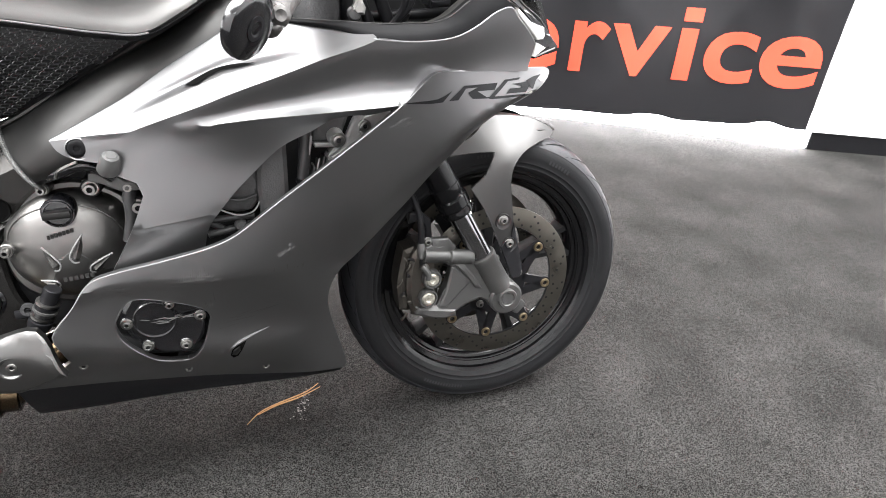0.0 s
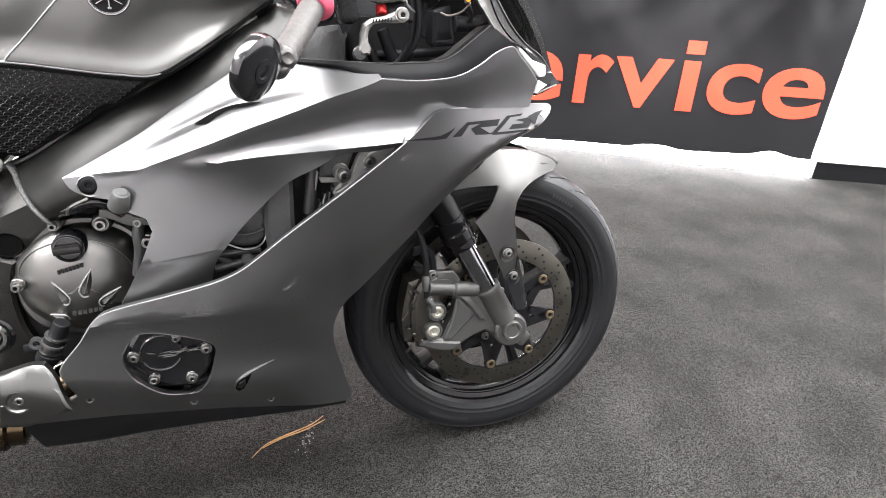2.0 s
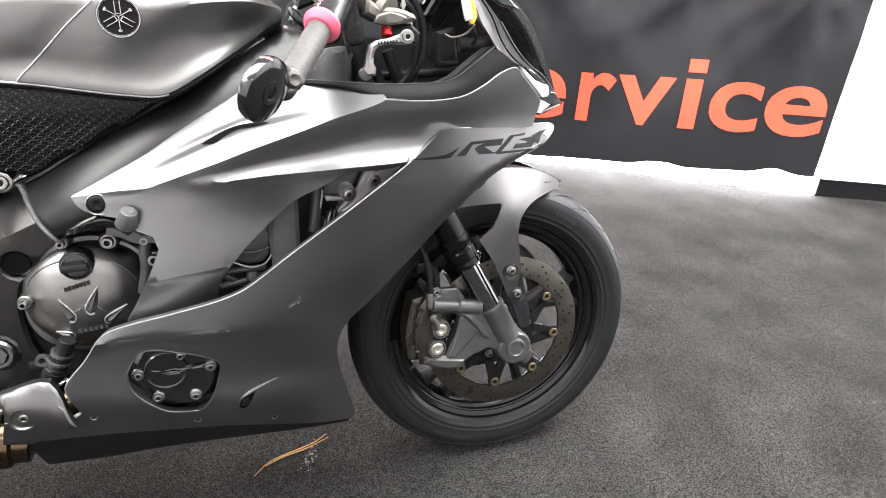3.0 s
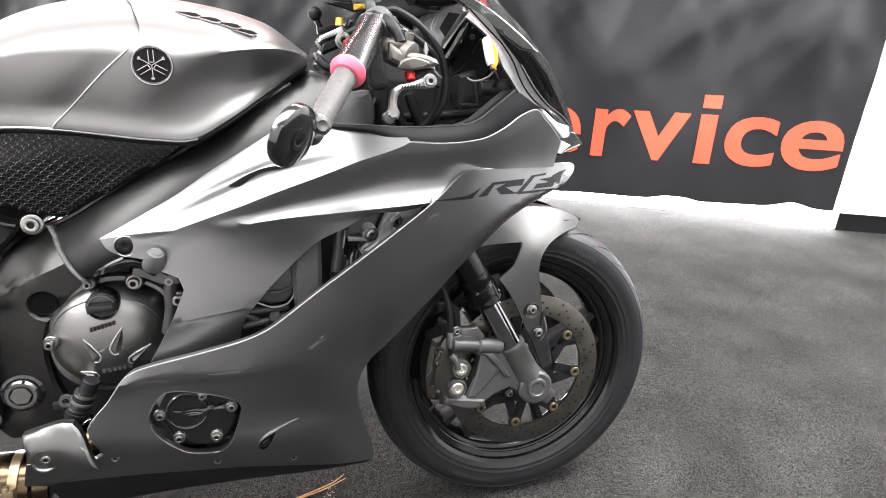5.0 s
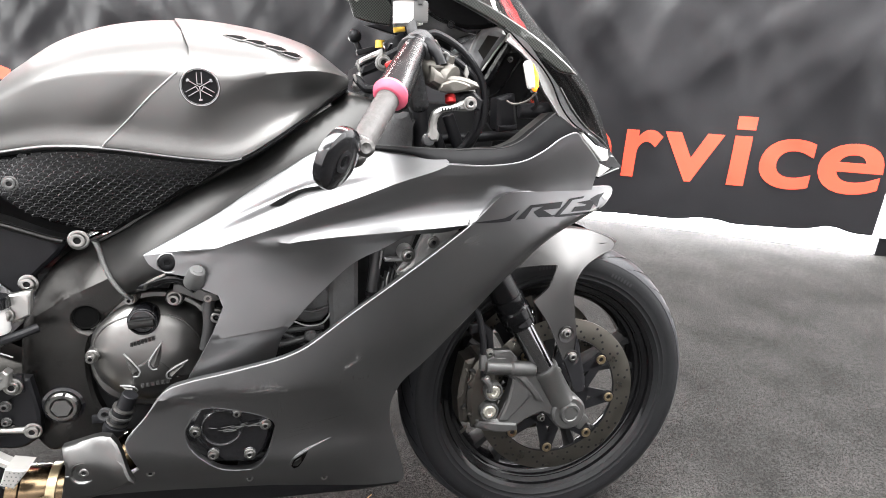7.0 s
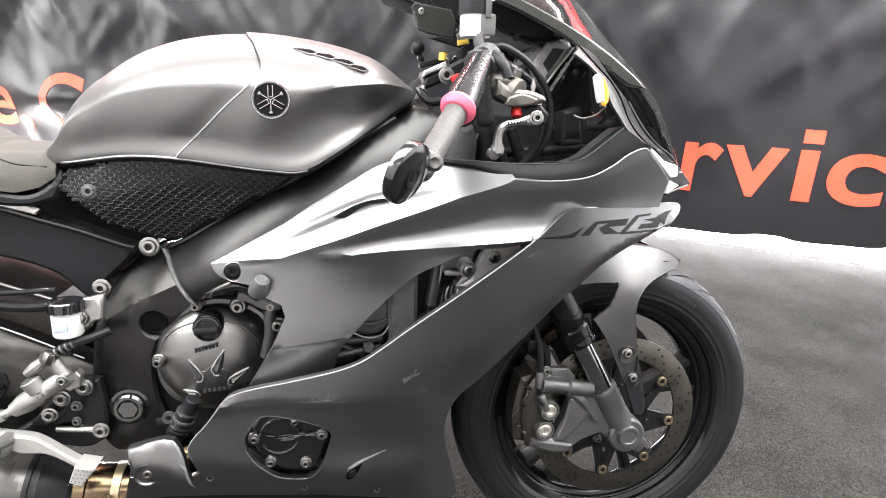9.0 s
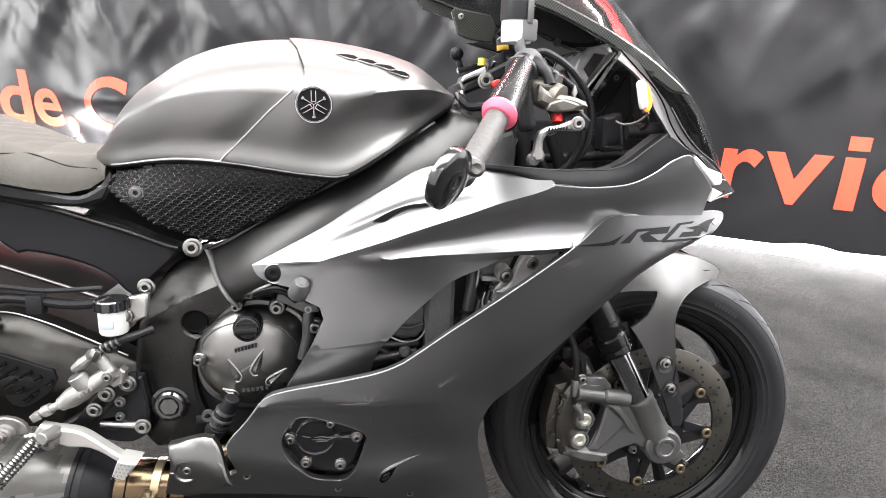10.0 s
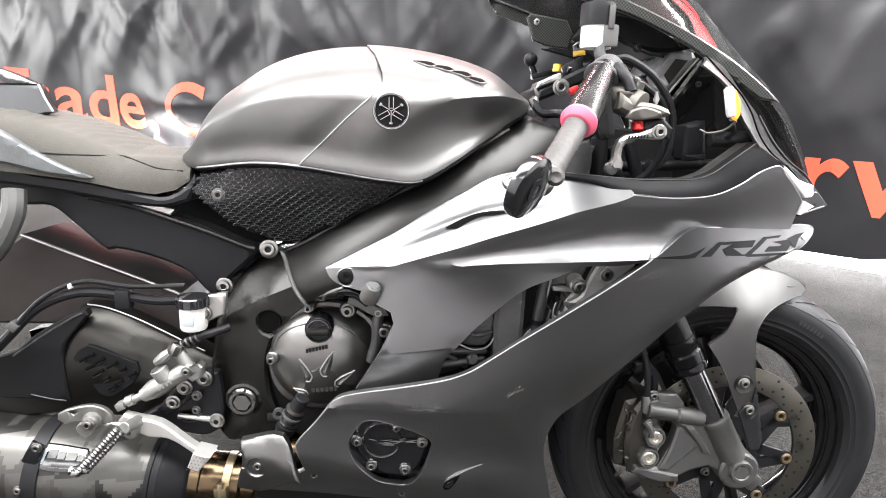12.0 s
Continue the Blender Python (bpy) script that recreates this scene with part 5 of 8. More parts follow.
# ---- engine, seen between the panels ----
engine = part("engine", merge(
    slab([(-0.80, 0.36), (-0.60, 0.27), (-0.40, 0.25), (-0.38, 0.42), (-0.43, 0.60), (-0.34, 0.70), (-0.42, 0.78), (-0.60, 0.72), (-0.70, 0.62), (-0.80, 0.52)], -0.118, 0.118, 0.01),
    slab([(-0.60, 0.70), (-0.42, 0.78), (-0.36, 0.86), (-0.44, 0.86), (-0.74, 0.69)], -0.10, 0.10, 0.006),
    slab([(-0.86, 0.36), (-0.76, 0.34), (-0.74, 0.62), (-0.86, 0.60)], -0.085, 0.085, 0.006)), DEEP, bike, "black engine block in shade")
CC = np.array((-0.70, 0.486))


def dome(x, z):
    r = min(1.0, math.hypot(x - CC[0], z - CC[1]) / 0.088)
    return -0.128 - 0.05 * (1 - r ** 2.6) ** 0.75


CLUTCH = [(-0.781, 0.484), (-0.775, 0.517), (-0.753, 0.54), (-0.724, 0.557), (-0.689, 0.564), (-0.653, 0.555), (-0.628, 0.536), (-0.617, 0.50), (-0.63, 0.452), (-0.665, 0.415), (-0.709, 0.399), (-0.737, 0.405), (-0.763, 0.42), (-0.778, 0.448)]
clutch = part("clutch_cover", sheet(CLUTCH, dome, 0.05, 0.006, 0.003), COVER, engine, "satin grey domed clutch cover")
part("cover_ring", sheet([(-0.790, 0.484), (-0.783, 0.523), (-0.758, 0.55), (-0.724, 0.568), (-0.689, 0.574), (-0.648, 0.563), (-0.62, 0.54), (-0.608, 0.50), (-0.622, 0.445), (-0.66, 0.405), (-0.709, 0.389), (-0.742, 0.396), (-0.77, 0.412), (-0.787, 0.444)], -0.128, 0.03, 0.02, 0.003), COVER, engine, "satin grey cover flange")
BOOT = mat("grey_rubber_boot", (0.045, 0.045, 0.0445), 0.6, 0.0, grain=0.15, scale=80, bump=0.1, bump_scale=500)
COVERD = mat("darker_cover_paint", (0.085, 0.084, 0.082), 0.4, 0.9, grain=0.1, scale=40, bump=0.2, bump_scale=700)
part("cover_plate", sheet([(-0.716, 0.464), (-0.711, 0.477), (-0.698, 0.485), (-0.685, 0.483), (-0.671, 0.468), (-0.66, 0.452), (-0.648, 0.448), (-0.655, 0.43), (-0.668, 0.413), (-0.71, 0.409), (-0.727, 0.425), (-0.728, 0.435)], dome, 0.006, 0.006, 0.0006, lift=-0.0014), COVERD, clutch, "flat dark centre of the clutch cover")
part("cover_step", hose([(x, dome(x, z) - 0.0004, z) for x, z in ((-0.775, 0.488), (-0.768, 0.514), (-0.751, 0.533), (-0.722, 0.546), (-0.695, 0.5495), (-0.671, 0.5445), (-0.648, 0.531), (-0.632, 0.509), (-0.625, 0.485))], 0.0013, 8, 5), COVER, clutch, "cast step round the cover")


def claw(tip, head, w):
    """A raised wedge: thin at the tip, with a ridge that rises to a rounded head."""
    A, B = np.array(tip), np.array(head)
    d = (B - A) / np.linalg.norm(B - A)
    n = np.array((-d[1], d[0]))

    def on(q, out):
        return (q[0], dome(*q) - out, q[1])
    foot = [A, B * 0.55 + A * 0.45 + n * w * 0.75, B + n * w, B + d * w * 0.75 + n * w * 0.55, B + d * w, B + d * w * 0.75 - n * w * 0.55, B - n * w, B * 0.55 + A * 0.45 - n * w * 0.75]
    bm = bmesh.new()
    low = [bm.verts.new(on(q, -0.003)) for q in foot]
    ridge_a, ridge_b = bm.verts.new(on(A * 0.75 + B * 0.25, 0.0045)), bm.verts.new(on(B - d * w * 0.2, 0.0105))
    for quad in ((low[0], low[1], ridge_a), (low[1], low[2], ridge_b, ridge_a), (low[2], low[3], ridge_b), (low[3], low[4], ridge_b), (low[4], low[5], ridge_b), (low[5], low[6], ridge_b), (low[6], low[7], ridge_a, ridge_b), (low[7], low[0], ridge_a)):
        bm.faces.new(quad)
    bmesh.ops.recalc_face_normals(bm, faces=bm.faces)
    return bm


for a, b, w in (((-0.7285, 0.496), (-0.717, 0.467), 0.0075), ((-0.677, 0.5095), (-0.689, 0.477), 0.008), ((-0.646, 0.4745), (-0.669, 0.4565), 0.0072), ((-0.741, 0.4425), (-0.724, 0.436), 0.006)):
    part("cover_claw", claw(a, b, w), COVER, clutch, "raised claw on the clutch cover", smooth=20)
    A, B = np.array(a), np.array(b)
    d = (B - A) / np.linalg.norm(B - A)
    n = np.array((-d[1], d[0])) * (1 if d[1] < -0.3 and d[0] < 0 else -1)
    # the pale line on one flank is a painted highlight
    part("claw_edge", hose([(q[0], dome(*q) - o, q[1]) for q, o in ((A, 0.001), (B * 0.55 + A * 0.45 - n * w * 0.72, 0.0012), (B - n * w, 0.0015), (B + d * w * 0.8 - n * w * 0.5, 0.0018), (B + d * w * 1.02, 0.0018), (B + d * w * 0.75 + n * w * 0.6, 0.0014))], 0.0012, 8, 5), EDGE_GLINT, clutch, "edge of the claw with painted highlight")
part("embossed_bar", moved(merge(*[block(0.0048, 0.002, 0.006, 0, Matrix.Translation((0.0068 * k, 0, 0.0006 * k))) for k in range(6)]), Matrix.Translation((-0.709, -0.1745, 0.4445))), COVERD, clutch, smooth=0)
part("embossed_bar", moved(merge(*[block(0.0035, 0.0016, 0.006, 0, Matrix.Translation((0.0048 * k, 0, 0.0012 * k))) for k in range(7)]), Matrix.Translation((-0.716, -0.1795, 0.510))), FRAME, clutch, smooth=0)
oil_cap = part("oil_filler_cap", moved(lathe([(0.0205, 0.02), (0.0205, -0.006), (0.0195, -0.0075), (0.0185, -0.0075), (0.0175, -0.010), (0.0160, -0.0105), (0.015, -0.008), (1e-5, -0.008)], 40), Matrix.Translation((-0.6985, -0.174, 0.5435))), GLOSS, clutch, "black oil filler cap")
part("cap_bar", moved(block(0.033, 0.014, 0.0095, 0.0012), Matrix.Translation((-0.6985, -0.1865, 0.5435)) @ Matrix.Rotation(radians(-3), 4, "Y")), FRAME, oil_cap)
for x, z, r in ((-0.657, 0.571, 0.008), (-0.718, 0.569, 0.0055), (-0.611, 0.570, 0.006), (-0.602, 0.540, 0.0085), (-0.772, 0.491, 0.006)):
    bolt((x, -0.165 if r > 0.0055 else -0.15, z), r, 0.012, engine)
    part("bolt_boss", rod((x, -0.10, z), (x, -0.165 if r > 0.0055 else -0.15, z), r * 1.9, r * 1.6, 16), COVER if r < 0.008 else DEEP, engine)
part("cable_stub", rod((-0.621, -0.229, 0.608), (-0.612, -0.242, 0.632), 0.0125, 0.0070, 24, [(0.1, 0.0134), (0.45, 0.0126), (0.8, 0.0112), (0.93, 0.0096)]), BOOT, engine, "grey rubber clutch cable boot")
part("breather_tube", hose([(-0.608, -0.165, 0.572), (-0.6125, -0.168, 0.552), (-0.6135, -0.168, 0.525), (-0.622, -0.165, 0.49)], 0.0085, 14), DUCTG, engine, "grey rubber tube beside the clutch cover")
part("cable", hose([(-0.712, -0.165, 0.592), (-0.690, -0.178, 0.597), (-0.665, -0.183, 0.607), (-0.645, -0.18, 0.604), (-0.626, -0.172, 0.586)], 0.009, 12), GLOSS, engine, "black cable sleeve")
part("cable_clip", hose([(-0.690, -0.186, 0.592), (-0.684, -0.191, 0.603), (-0.660, -0.196, 0.6145)], 0.0022, 8), STEEL, engine, "bright wire clip")
part("release_arm", slab([(-0.655, 0.594), (-0.628, 0.594), (-0.612, 0.580), (-0.60, 0.578), (-0.596, 0.566), (-0.62, 0.566), (-0.64, 0.577), (-0.657, 0.583)], -0.176, -0.168, 0.0015), GREY_CAST, engine, "small cast release arm")
sensor = part("sensor", merge(rod((-0.722, -0.19, 0.440), (-0.756, -0.183, 0.375), 0.011, 0.012, 18, [(0.3, 0.011), (0.34, 0.0145), (0.5, 0.0145), (0.55, 0.012), (0.7, 0.012), (0.72, 0.0155), (0.85, 0.0155)]),
                              moved(block(0.02, 0.006, 0.012, 0.002), Matrix.Translation((-0.768, -0.18, 0.402)))), BLACK, engine, "black hose end with steel clip")
for k, (u, w) in enumerate(((0.30, 0.05), (0.45, 0.06), (0.62, 0.05))):
    a, b = Vector((-0.722, -0.19, 0.440)), Vector((-0.756, -0.183, 0.375))
    part("hose_clip", rod(a.lerp(b, u), a.lerp(b, u + w), 0.0152 + 0.0006 * (k % 2), 0.0152 + 0.0006 * (k % 2), 20), STEEL if k != 1 else GREY_CAST, sensor, "bright hose ring")
part("clip_ear", moved(lathe([(0.0045, -0.003), (0.009, -0.003), (0.009, 0.003), (0.0045, 0.003)], 16, closed=True), Matrix.Translation((-0.759, -0.186, 0.411))), DUCTG, sensor)
part("clip_ear", moved(block(0.016, 0.005, 0.008, 0.002), Matrix.Translation((-0.748, -0.186, 0.405)) @ Matrix.Rotation(radians(30), 4, "Y")), GREY_CAST, sensor)
# lower right crank cover behind the fairing's window
pick = part("crank_cover", slab([(-0.645, 0.39), (-0.628, 0.42), (-0.60, 0.426), (-0.56, 0.414), (-0.535, 0.395), (-0.532, 0.372), (-0.545, 0.335), (-0.562, 0.318), (-0.60, 0.322), (-0.62, 0.338), (-0.64, 0.36)], -0.205, -0.14, 0.004), GLOSS, engine, "scuffed black crank cover")
part("cover_disc", moved(lathe([(0.029, 0.006), (0.029, -0.003), (0.0275, -0.0045), (0.026, -0.004), (0.0255, -0.0025), (1e-5, -0.0025)], 40), Matrix.Translation((-0.602, -0.206, 0.381))), GLOSS, pick)
for x, z in ((-0.639, 0.379), (-0.617, 0.339), (-0.566, 0.333), (-0.541, 0.378), (-0.580, 0.402)):
    bolt((x, -0.2075, z), 0.0062 if z != 0.402 else 0.005, 0.006, pick)
    part("bolt_boss", rod((x, -0.16, z), (x, -0.2065, z), 0.0115, 0.0095, 18), GLOSS, pick)
part("window_backing", slab([(-0.67, 0.44), (-0.52, 0.43), (-0.51, 0.30), (-0.66, 0.30)], -0.165, -0.12, 0.002), DEEP, engine)
part("inner_pipe", hose([(-0.66, -0.18, 0.345), (-0.61, -0.185, 0.322), (-0.54, -0.18, 0.312)], 0.008), DEEP, engine)
# things behind the fairing's vent
vent = part("vent_duct", slab([(-0.56, 0.47), (-0.50, 0.55), (-0.44, 0.62), (-0.33, 0.69), (-0.22, 0.70), (-0.30, 0.62), (-0.42, 0.52), (-0.50, 0.47)], -0.165, -0.12, 0.004), DEEP, engine, "dark duct behind the fairing vent")
DUCT = mat("grey_duct_plastic", (0.06, 0.06, 0.061), 0.55, 0.1, grain=0.25, scale=70, bump=0.4, bump_scale=420)
CASTW = mat("pale_rough_casting", (0.36, 0.355, 0.35), 0.5, 0.6, grain=0.15, scale=60, bump=0.2, bump_scale=300)
part("air_duct", slab([(-0.4395, 0.50), (-0.4395, 0.60), (-0.412, 0.635), (-0.3985, 0.638), (-0.4005, 0.54), (-0.405, 0.50)], -0.212, -0.14, 0.005), DUCT, vent, "grey moulded duct wall")
part("coolant_cup", sheet([(-0.512, 0.56), (-0.496, 0.5385), (-0.473, 0.5290), (-0.4525, 0.5315), (-0.4425, 0.544), (-0.4405, 0.60), (-0.47, 0.61)], lambda x, z: -0.196 - 0.010 * math.sin(max(0.0, min(1.0, (z - 0.528) / 0.05)) * math.pi * 0.5), 0.04, 0.010, 0.003), DUCT, vent, "grey rounded hose elbow")
part("cup_lip", hose([(-0.497, -0.203, 0.538), (-0.473, -0.206, 0.5283), (-0.4525, -0.206, 0.531), (-0.4418, -0.206, 0.5435), (-0.4402, -0.206, 0.556)], 0.0013, 8, 5), EDGE_GLINT, vent, "pale moulded lip")
part("cup_rib", hose([(-0.489, -0.208, 0.556), (-0.466, -0.209, 0.551), (-0.444, -0.208, 0.557)], 0.0022, 8, 5), DUCTG, vent)
for a, b, r in (((-0.515, -0.2, 0.50), (-0.452, -0.19, 0.508), 0.0055), ((-0.513, -0.2, 0.519), (-0.478, -0.19, 0.495), 0.0045), ((-0.509, -0.2, 0.522), (-0.45, -0.195, 0.522), 0.0048)):
    part("strut", rod(a, b, r, r, 10), DUCTG, vent)
part("strut_boss", moved(lathe([(1e-5, -0.004), (0.006, -0.004), (0.009, 0.0), (0.009, 0.006)], 16), Matrix.Translation((-0.470, -0.2, 0.510))), DUCT, vent)
part("radiator_hose", hose([(-0.377, -0.196, 0.54), (-0.377, -0.197, 0.575), (-0.373, -0.196, 0.605), (-0.369, -0.19, 0.645)], 0.0085, 14), DUCTG, vent, "thin black hose")
part("hose_band", rod((-0.3772, -0.1965, 0.566), (-0.3770, -0.1968, 0.573), 0.0105, 0.0105, 16), BLACK, vent)
part("wire_lead", hose([(-0.362, -0.198, 0.634), (-0.366, -0.20, 0.612), (-0.372, -0.20, 0.600)], 0.0018, 8), CASTW, vent)
part("wire_lead", hose([(-0.353, -0.199, 0.560), (-0.356, -0.20, 0.585), (-0.352, -0.20, 0.601)], 0.0012, 8), CASTW, vent)
for k in range(4):
    part("cooling_fin", slab([(-0.366 + 0.0075 * k, 0.566 + 0.006 * k), (-0.361 + 0.0075 * k, 0.588 + 0.007 * k), (-0.3585 + 0.0075 * k, 0.588 + 0.007 * k), (-0.3625 + 0.0075 * k, 0.566 + 0.006 * k)], -0.2 + 0.002 * k, -0.17, 0.0008), DUCT, vent)
part("radiator_tank", slab([(-0.360, 0.625), (-0.322, 0.622), (-0.302, 0.672), (-0.352, 0.667)], -0.196, -0.15, 0.004), DUCT, vent, "grey casting above the leads")
part("tank_rib", slab([(-0.358, 0.618), (-0.322, 0.6165), (-0.322, 0.6225), (-0.359, 0.6245)], -0.203, -0.18, 0.0015), CASTW, vent)
part("bracket_web", slab([(-0.342, 0.602), (-0.331, 0.617), (-0.323, 0.621), (-0.314, 0.616), (-0.316, 0.600), (-0.334, 0.590)], -0.206, -0.18, 0.003), CASTW, vent)
part("stay_bracket", slab([(-0.339, 0.606), (-0.322, 0.617), (-0.3165, 0.632), (-0.311, 0.645), (-0.304, 0.659), (-0.296, 0.670), (-0.25, 0.676), (-0.25, 0.66), (-0.322, 0.600)], -0.220, -0.209, 0.003), CASTW, vent, "pale cast fairing stay")
part("stay_step", slab([(-0.297, 0.640), (-0.291, 0.662), (-0.262, 0.672), (-0.25, 0.664), (-0.285, 0.634)], -0.2235, -0.219, 0.0015), CASTW, vent)
part("bolt_boss", rod((-0.328, -0.19, 0.632), (-0.328, -0.2225, 0.632), 0.0125, 0.0115, 20), CASTW, vent)
bolt((-0.328, -0.2235, 0.632), 0.0078, 0.007, vent)
bolt((-0.290, -0.2245, 0.650), 0.0068, 0.005, vent)


# ---- cockpit ----
CARBON = mat("carbon_weave", (0.018, 0.019, 0.018), 0.3, 0.2, coat=0.4)
nt = CARBON.node_tree
ck = nt.nodes.new("ShaderNodeTexChecker")
ck.inputs["Scale"].default_value = 420
ck.inputs["Color1"].default_value, ck.inputs["Color2"].default_value = (0.008, 0.0085, 0.008, 1), (0.036, 0.038, 0.035, 1)
nt.links.new(nt.nodes.new("ShaderNodeTexCoord").outputs["Object"], ck.inputs["Vector"])
nt.links.new(ck.outputs["Color"], nt.nodes["Principled BSDF"].inputs["Base Color"])
SMOKE = bpy.data.materials.new("smoked_screen")
SMOKE.use_nodes = True
sb = SMOKE.node_tree.nodes["Principled BSDF"]
sb.inputs["Base Color"].default_value = (0.14, 0.14, 0.135, 1)
sb.inputs["Roughness"].default_value, sb.inputs["Transmission Weight"].default_value, sb.inputs["IOR"].default_value = 0.04, 0.92, 1.45
GRIP = mat("grey_grip_rubber", (0.036, 0.033, 0.0315), 0.6, 0.0, grain=0.5, scale=90, bump=0.4, bump_scale=260)
MASTER = mat("bronze_grey_anodised", (0.085, 0.079, 0.07), 0.5, 0.6, grain=0.12, scale=60, bump=0.08, bump_scale=900)
CLEARW = mat("white_reservoir_plastic", (0.52, 0.515, 0.50), 0.35, 0.0, grain=0.04, scale=40)
BARE = mat("scuffed_black_silver", (0.12, 0.117, 0.114), 0.35, 0.9, grain=0.95, scale=70, bump=0.3, bump_scale=160)
GOLDK = mat("yellow_metal", (0.65, 0.42, 0.06), 0.35, 0.7, grain=0.1, scale=80)

ALUD = mat("dull_lever_alloy", (0.26, 0.255, 0.245), 0.4, 0.9, grain=0.1, scale=70)
# dark lip of the fairing round the cockpit, running up to the screen's pillar
LIPM = mat("black_cockpit_plastic", (0.006, 0.006, 0.0065), 0.5, 0.0, grain=0.2, scale=60, bump=0.06, bump_scale=900)
LIPM.node_tree.nodes["Principled BSDF"].inputs["Specular IOR Level"].default_value = 0.08
COWL = mat("dark_grey_cowl", (0.03, 0.029, 0.027), 0.34, 0.3, grain=0.1, scale=20)
LIP_TOP = [(-0.40, -0.226, 0.7925), (-0.34, -0.257, 0.7905), (-0.28, -0.274, 0.788), (-0.24, -0.273, 0.7885), (-0.205, -0.272, 0.790), (-0.181, -0.271, 0.798), (-0.156, -0.268, 0.8155), (-0.124, -0.26, 0.837)]
LIP_LOW = [(-0.385, -0.236, 0.786), (-0.33, -0.264, 0.780), (-0.287, -0.287, 0.766), (-0.236, -0.286, 0.762), (-0.192, -0.282, 0.767), (-0.157, -0.277, 0.776), (-0.120, -0.270, 0.793), (-0.083, -0.261, 0.808)]
COWL_IN = [(-0.185, -0.215, 0.935), (-0.165, -0.232, 0.915), (-0.151, -0.242, 0.895), (-0.141, -0.25, 0.868), (-0.130, -0.254, 0.851), (-0.121, -0.262, 0.834), (-0.105, -0.26, 0.822), (-0.086, -0.264, 0.814)]
COWL_OUT = [(-0.172, -0.192, 0.948), (-0.145, -0.195, 0.922), (-0.120, -0.198, 0.898), (-0.104, -0.201, 0.874), (-0.094, -0.205, 0.85), (-0.085, -0.211, 0.833), (-0.074, -0.22, 0.818), (-0.062, -0.228, 0.808)]
SCREEN_LOW = [(-0.166, -0.160, 0.958), (-0.132, -0.163, 0.938), (-0.108, -0.168, 0.908), (-0.083, -0.18, 0.873), (-0.063, -0.19, 0.838), (-0.040, -0.195, 0.812), (-0.012, -0.196, 0.792), (0.017, -0.193, 0.756)]


def bowed(A, B, t, out):
    """The line midway between two, bowed out of the body."""
    return [tuple(a + (b - a) * t - (out if k == 1 else 0) for k, (a, b) in enumerate(zip(p, q))) for p, q in zip(A, B)]


for flip in SIDES:
    part("cockpit_lip", flip(ribbon([LIP_TOP, bowed(LIP_TOP, LIP_LOW, 0.5, 0.003), LIP_LOW], 0.02)), LIPM, bike, "satin black cockpit lip")
    # tubes paler than the black lip paint its edge highlight
    part("lip_edge", flip(hose(LIP_TOP, 0.0009, 8, 5)), FENDERM, bike, "thin bright edge of the cockpit lip")
    part("lip_edge", flip(hose(COWL_IN[:6], 0.0009, 8, 5)), FENDERM, bike, "thin bright edge of the cowl")
    part("inner_trim", flip(ribbon([[(x + 0.004, y + 0.012, z + 0.001) for x, y, z in LIP_TOP[3:]], [(x - 0.004, y + 0.034, z - 0.002) for x, y, z in LIP_TOP[3:]]], 0.008)), COWL, bike, "dark inner cockpit trim")
    part("upper_cowl", flip(ribbon([COWL_IN, bowed(COWL_IN, COWL_OUT, 0.5, 0.006), COWL_OUT], 0.008)), COWL, bike, "dark grey upper cowl shoulder")
    part("screen_pillar", flip(ribbon([[(x + 0.0015, y - 0.0005, z + 0.0015) for x, y, z in COWL_OUT], bowed(COWL_OUT, SCREEN_LOW, 0.5, 0.002), SCREEN_LOW], 0.01)), LIPM, bike, "gloss black screen surround")
LAMPG = mat("pale_lamp_lens", (0.5, 0.49, 0.47), 0.22, 0.1, grain=0.15, scale=40, coat=0.5)
for flip in SIDES:
    part("position_lamp", flip(sheet([(-0.078, 0.811), (-0.068, 0.809), (-0.057, 0.800), (-0.045, 0.790), (-0.024, 0.783), (-0.0215, 0.771), (-0.024, 0.767), (-0.033, 0.766), (-0.046, 0.780), (-0.061, 0.795)], lambda x, z: -0.236, 0.02, 0.008, 0.0012)), LAMPG, bike, "pale position lamp lens in the nose")
    part("lamp_corner", flip(sheet([(-0.034, 0.762), (-0.019, 0.755), (-0.036, 0.7425), (-0.0385, 0.743), (-0.036, 0.752)], lambda x, z: -0.237, 0.02, 0.008, 0.0008)), LAMPG, bike, "pale lower lamp corner")
    part("lamp_glass", flip(sheet([(-0.066, 0.815), (-0.043, 0.805), (-0.020, 0.790), (0.0, 0.772), (0.016, 0.754), (-0.002, 0.7455), (-0.024, 0.737), (-0.04, 0.741), (-0.03, 0.765), (-0.05, 0.79)], lambda x, z: -0.212, 0.01, 0.008, 0.001)), GLOSS, bike, "smoked lamp glass")
    part("lamp_rim", flip(hose([(0.005, -0.221, 0.7535), (-0.010, -0.221, 0.748), (-0.027, -0.221, 0.741)], 0.0012, 8, 5)), EDGE_GLINT, bike, "thin rim under the lamp with painted highlight")
    part("screen_edge", flip(hose([(x, y - 0.003, z) for x, y, z in SCREEN_LOW[3:]], 0.0016, 8, 5)), FENDERM, bike, "pale polished lower edge of the screen")
# nose closing the two sides
bm = bmesh.new()
rows = []
for u in np.linspace(0, 1, 9):
    row = []
    for v in np.linspace(-1, 1, 17):
        w = 0.205 - 0.03 * u
        row.append(bm.verts.new((-0.05 + 0.02 * u + (0.085 - 0.02 * u) * (1 - v * v), w * v, 0.80 - 0.045 * u)))
    rows.append(row)
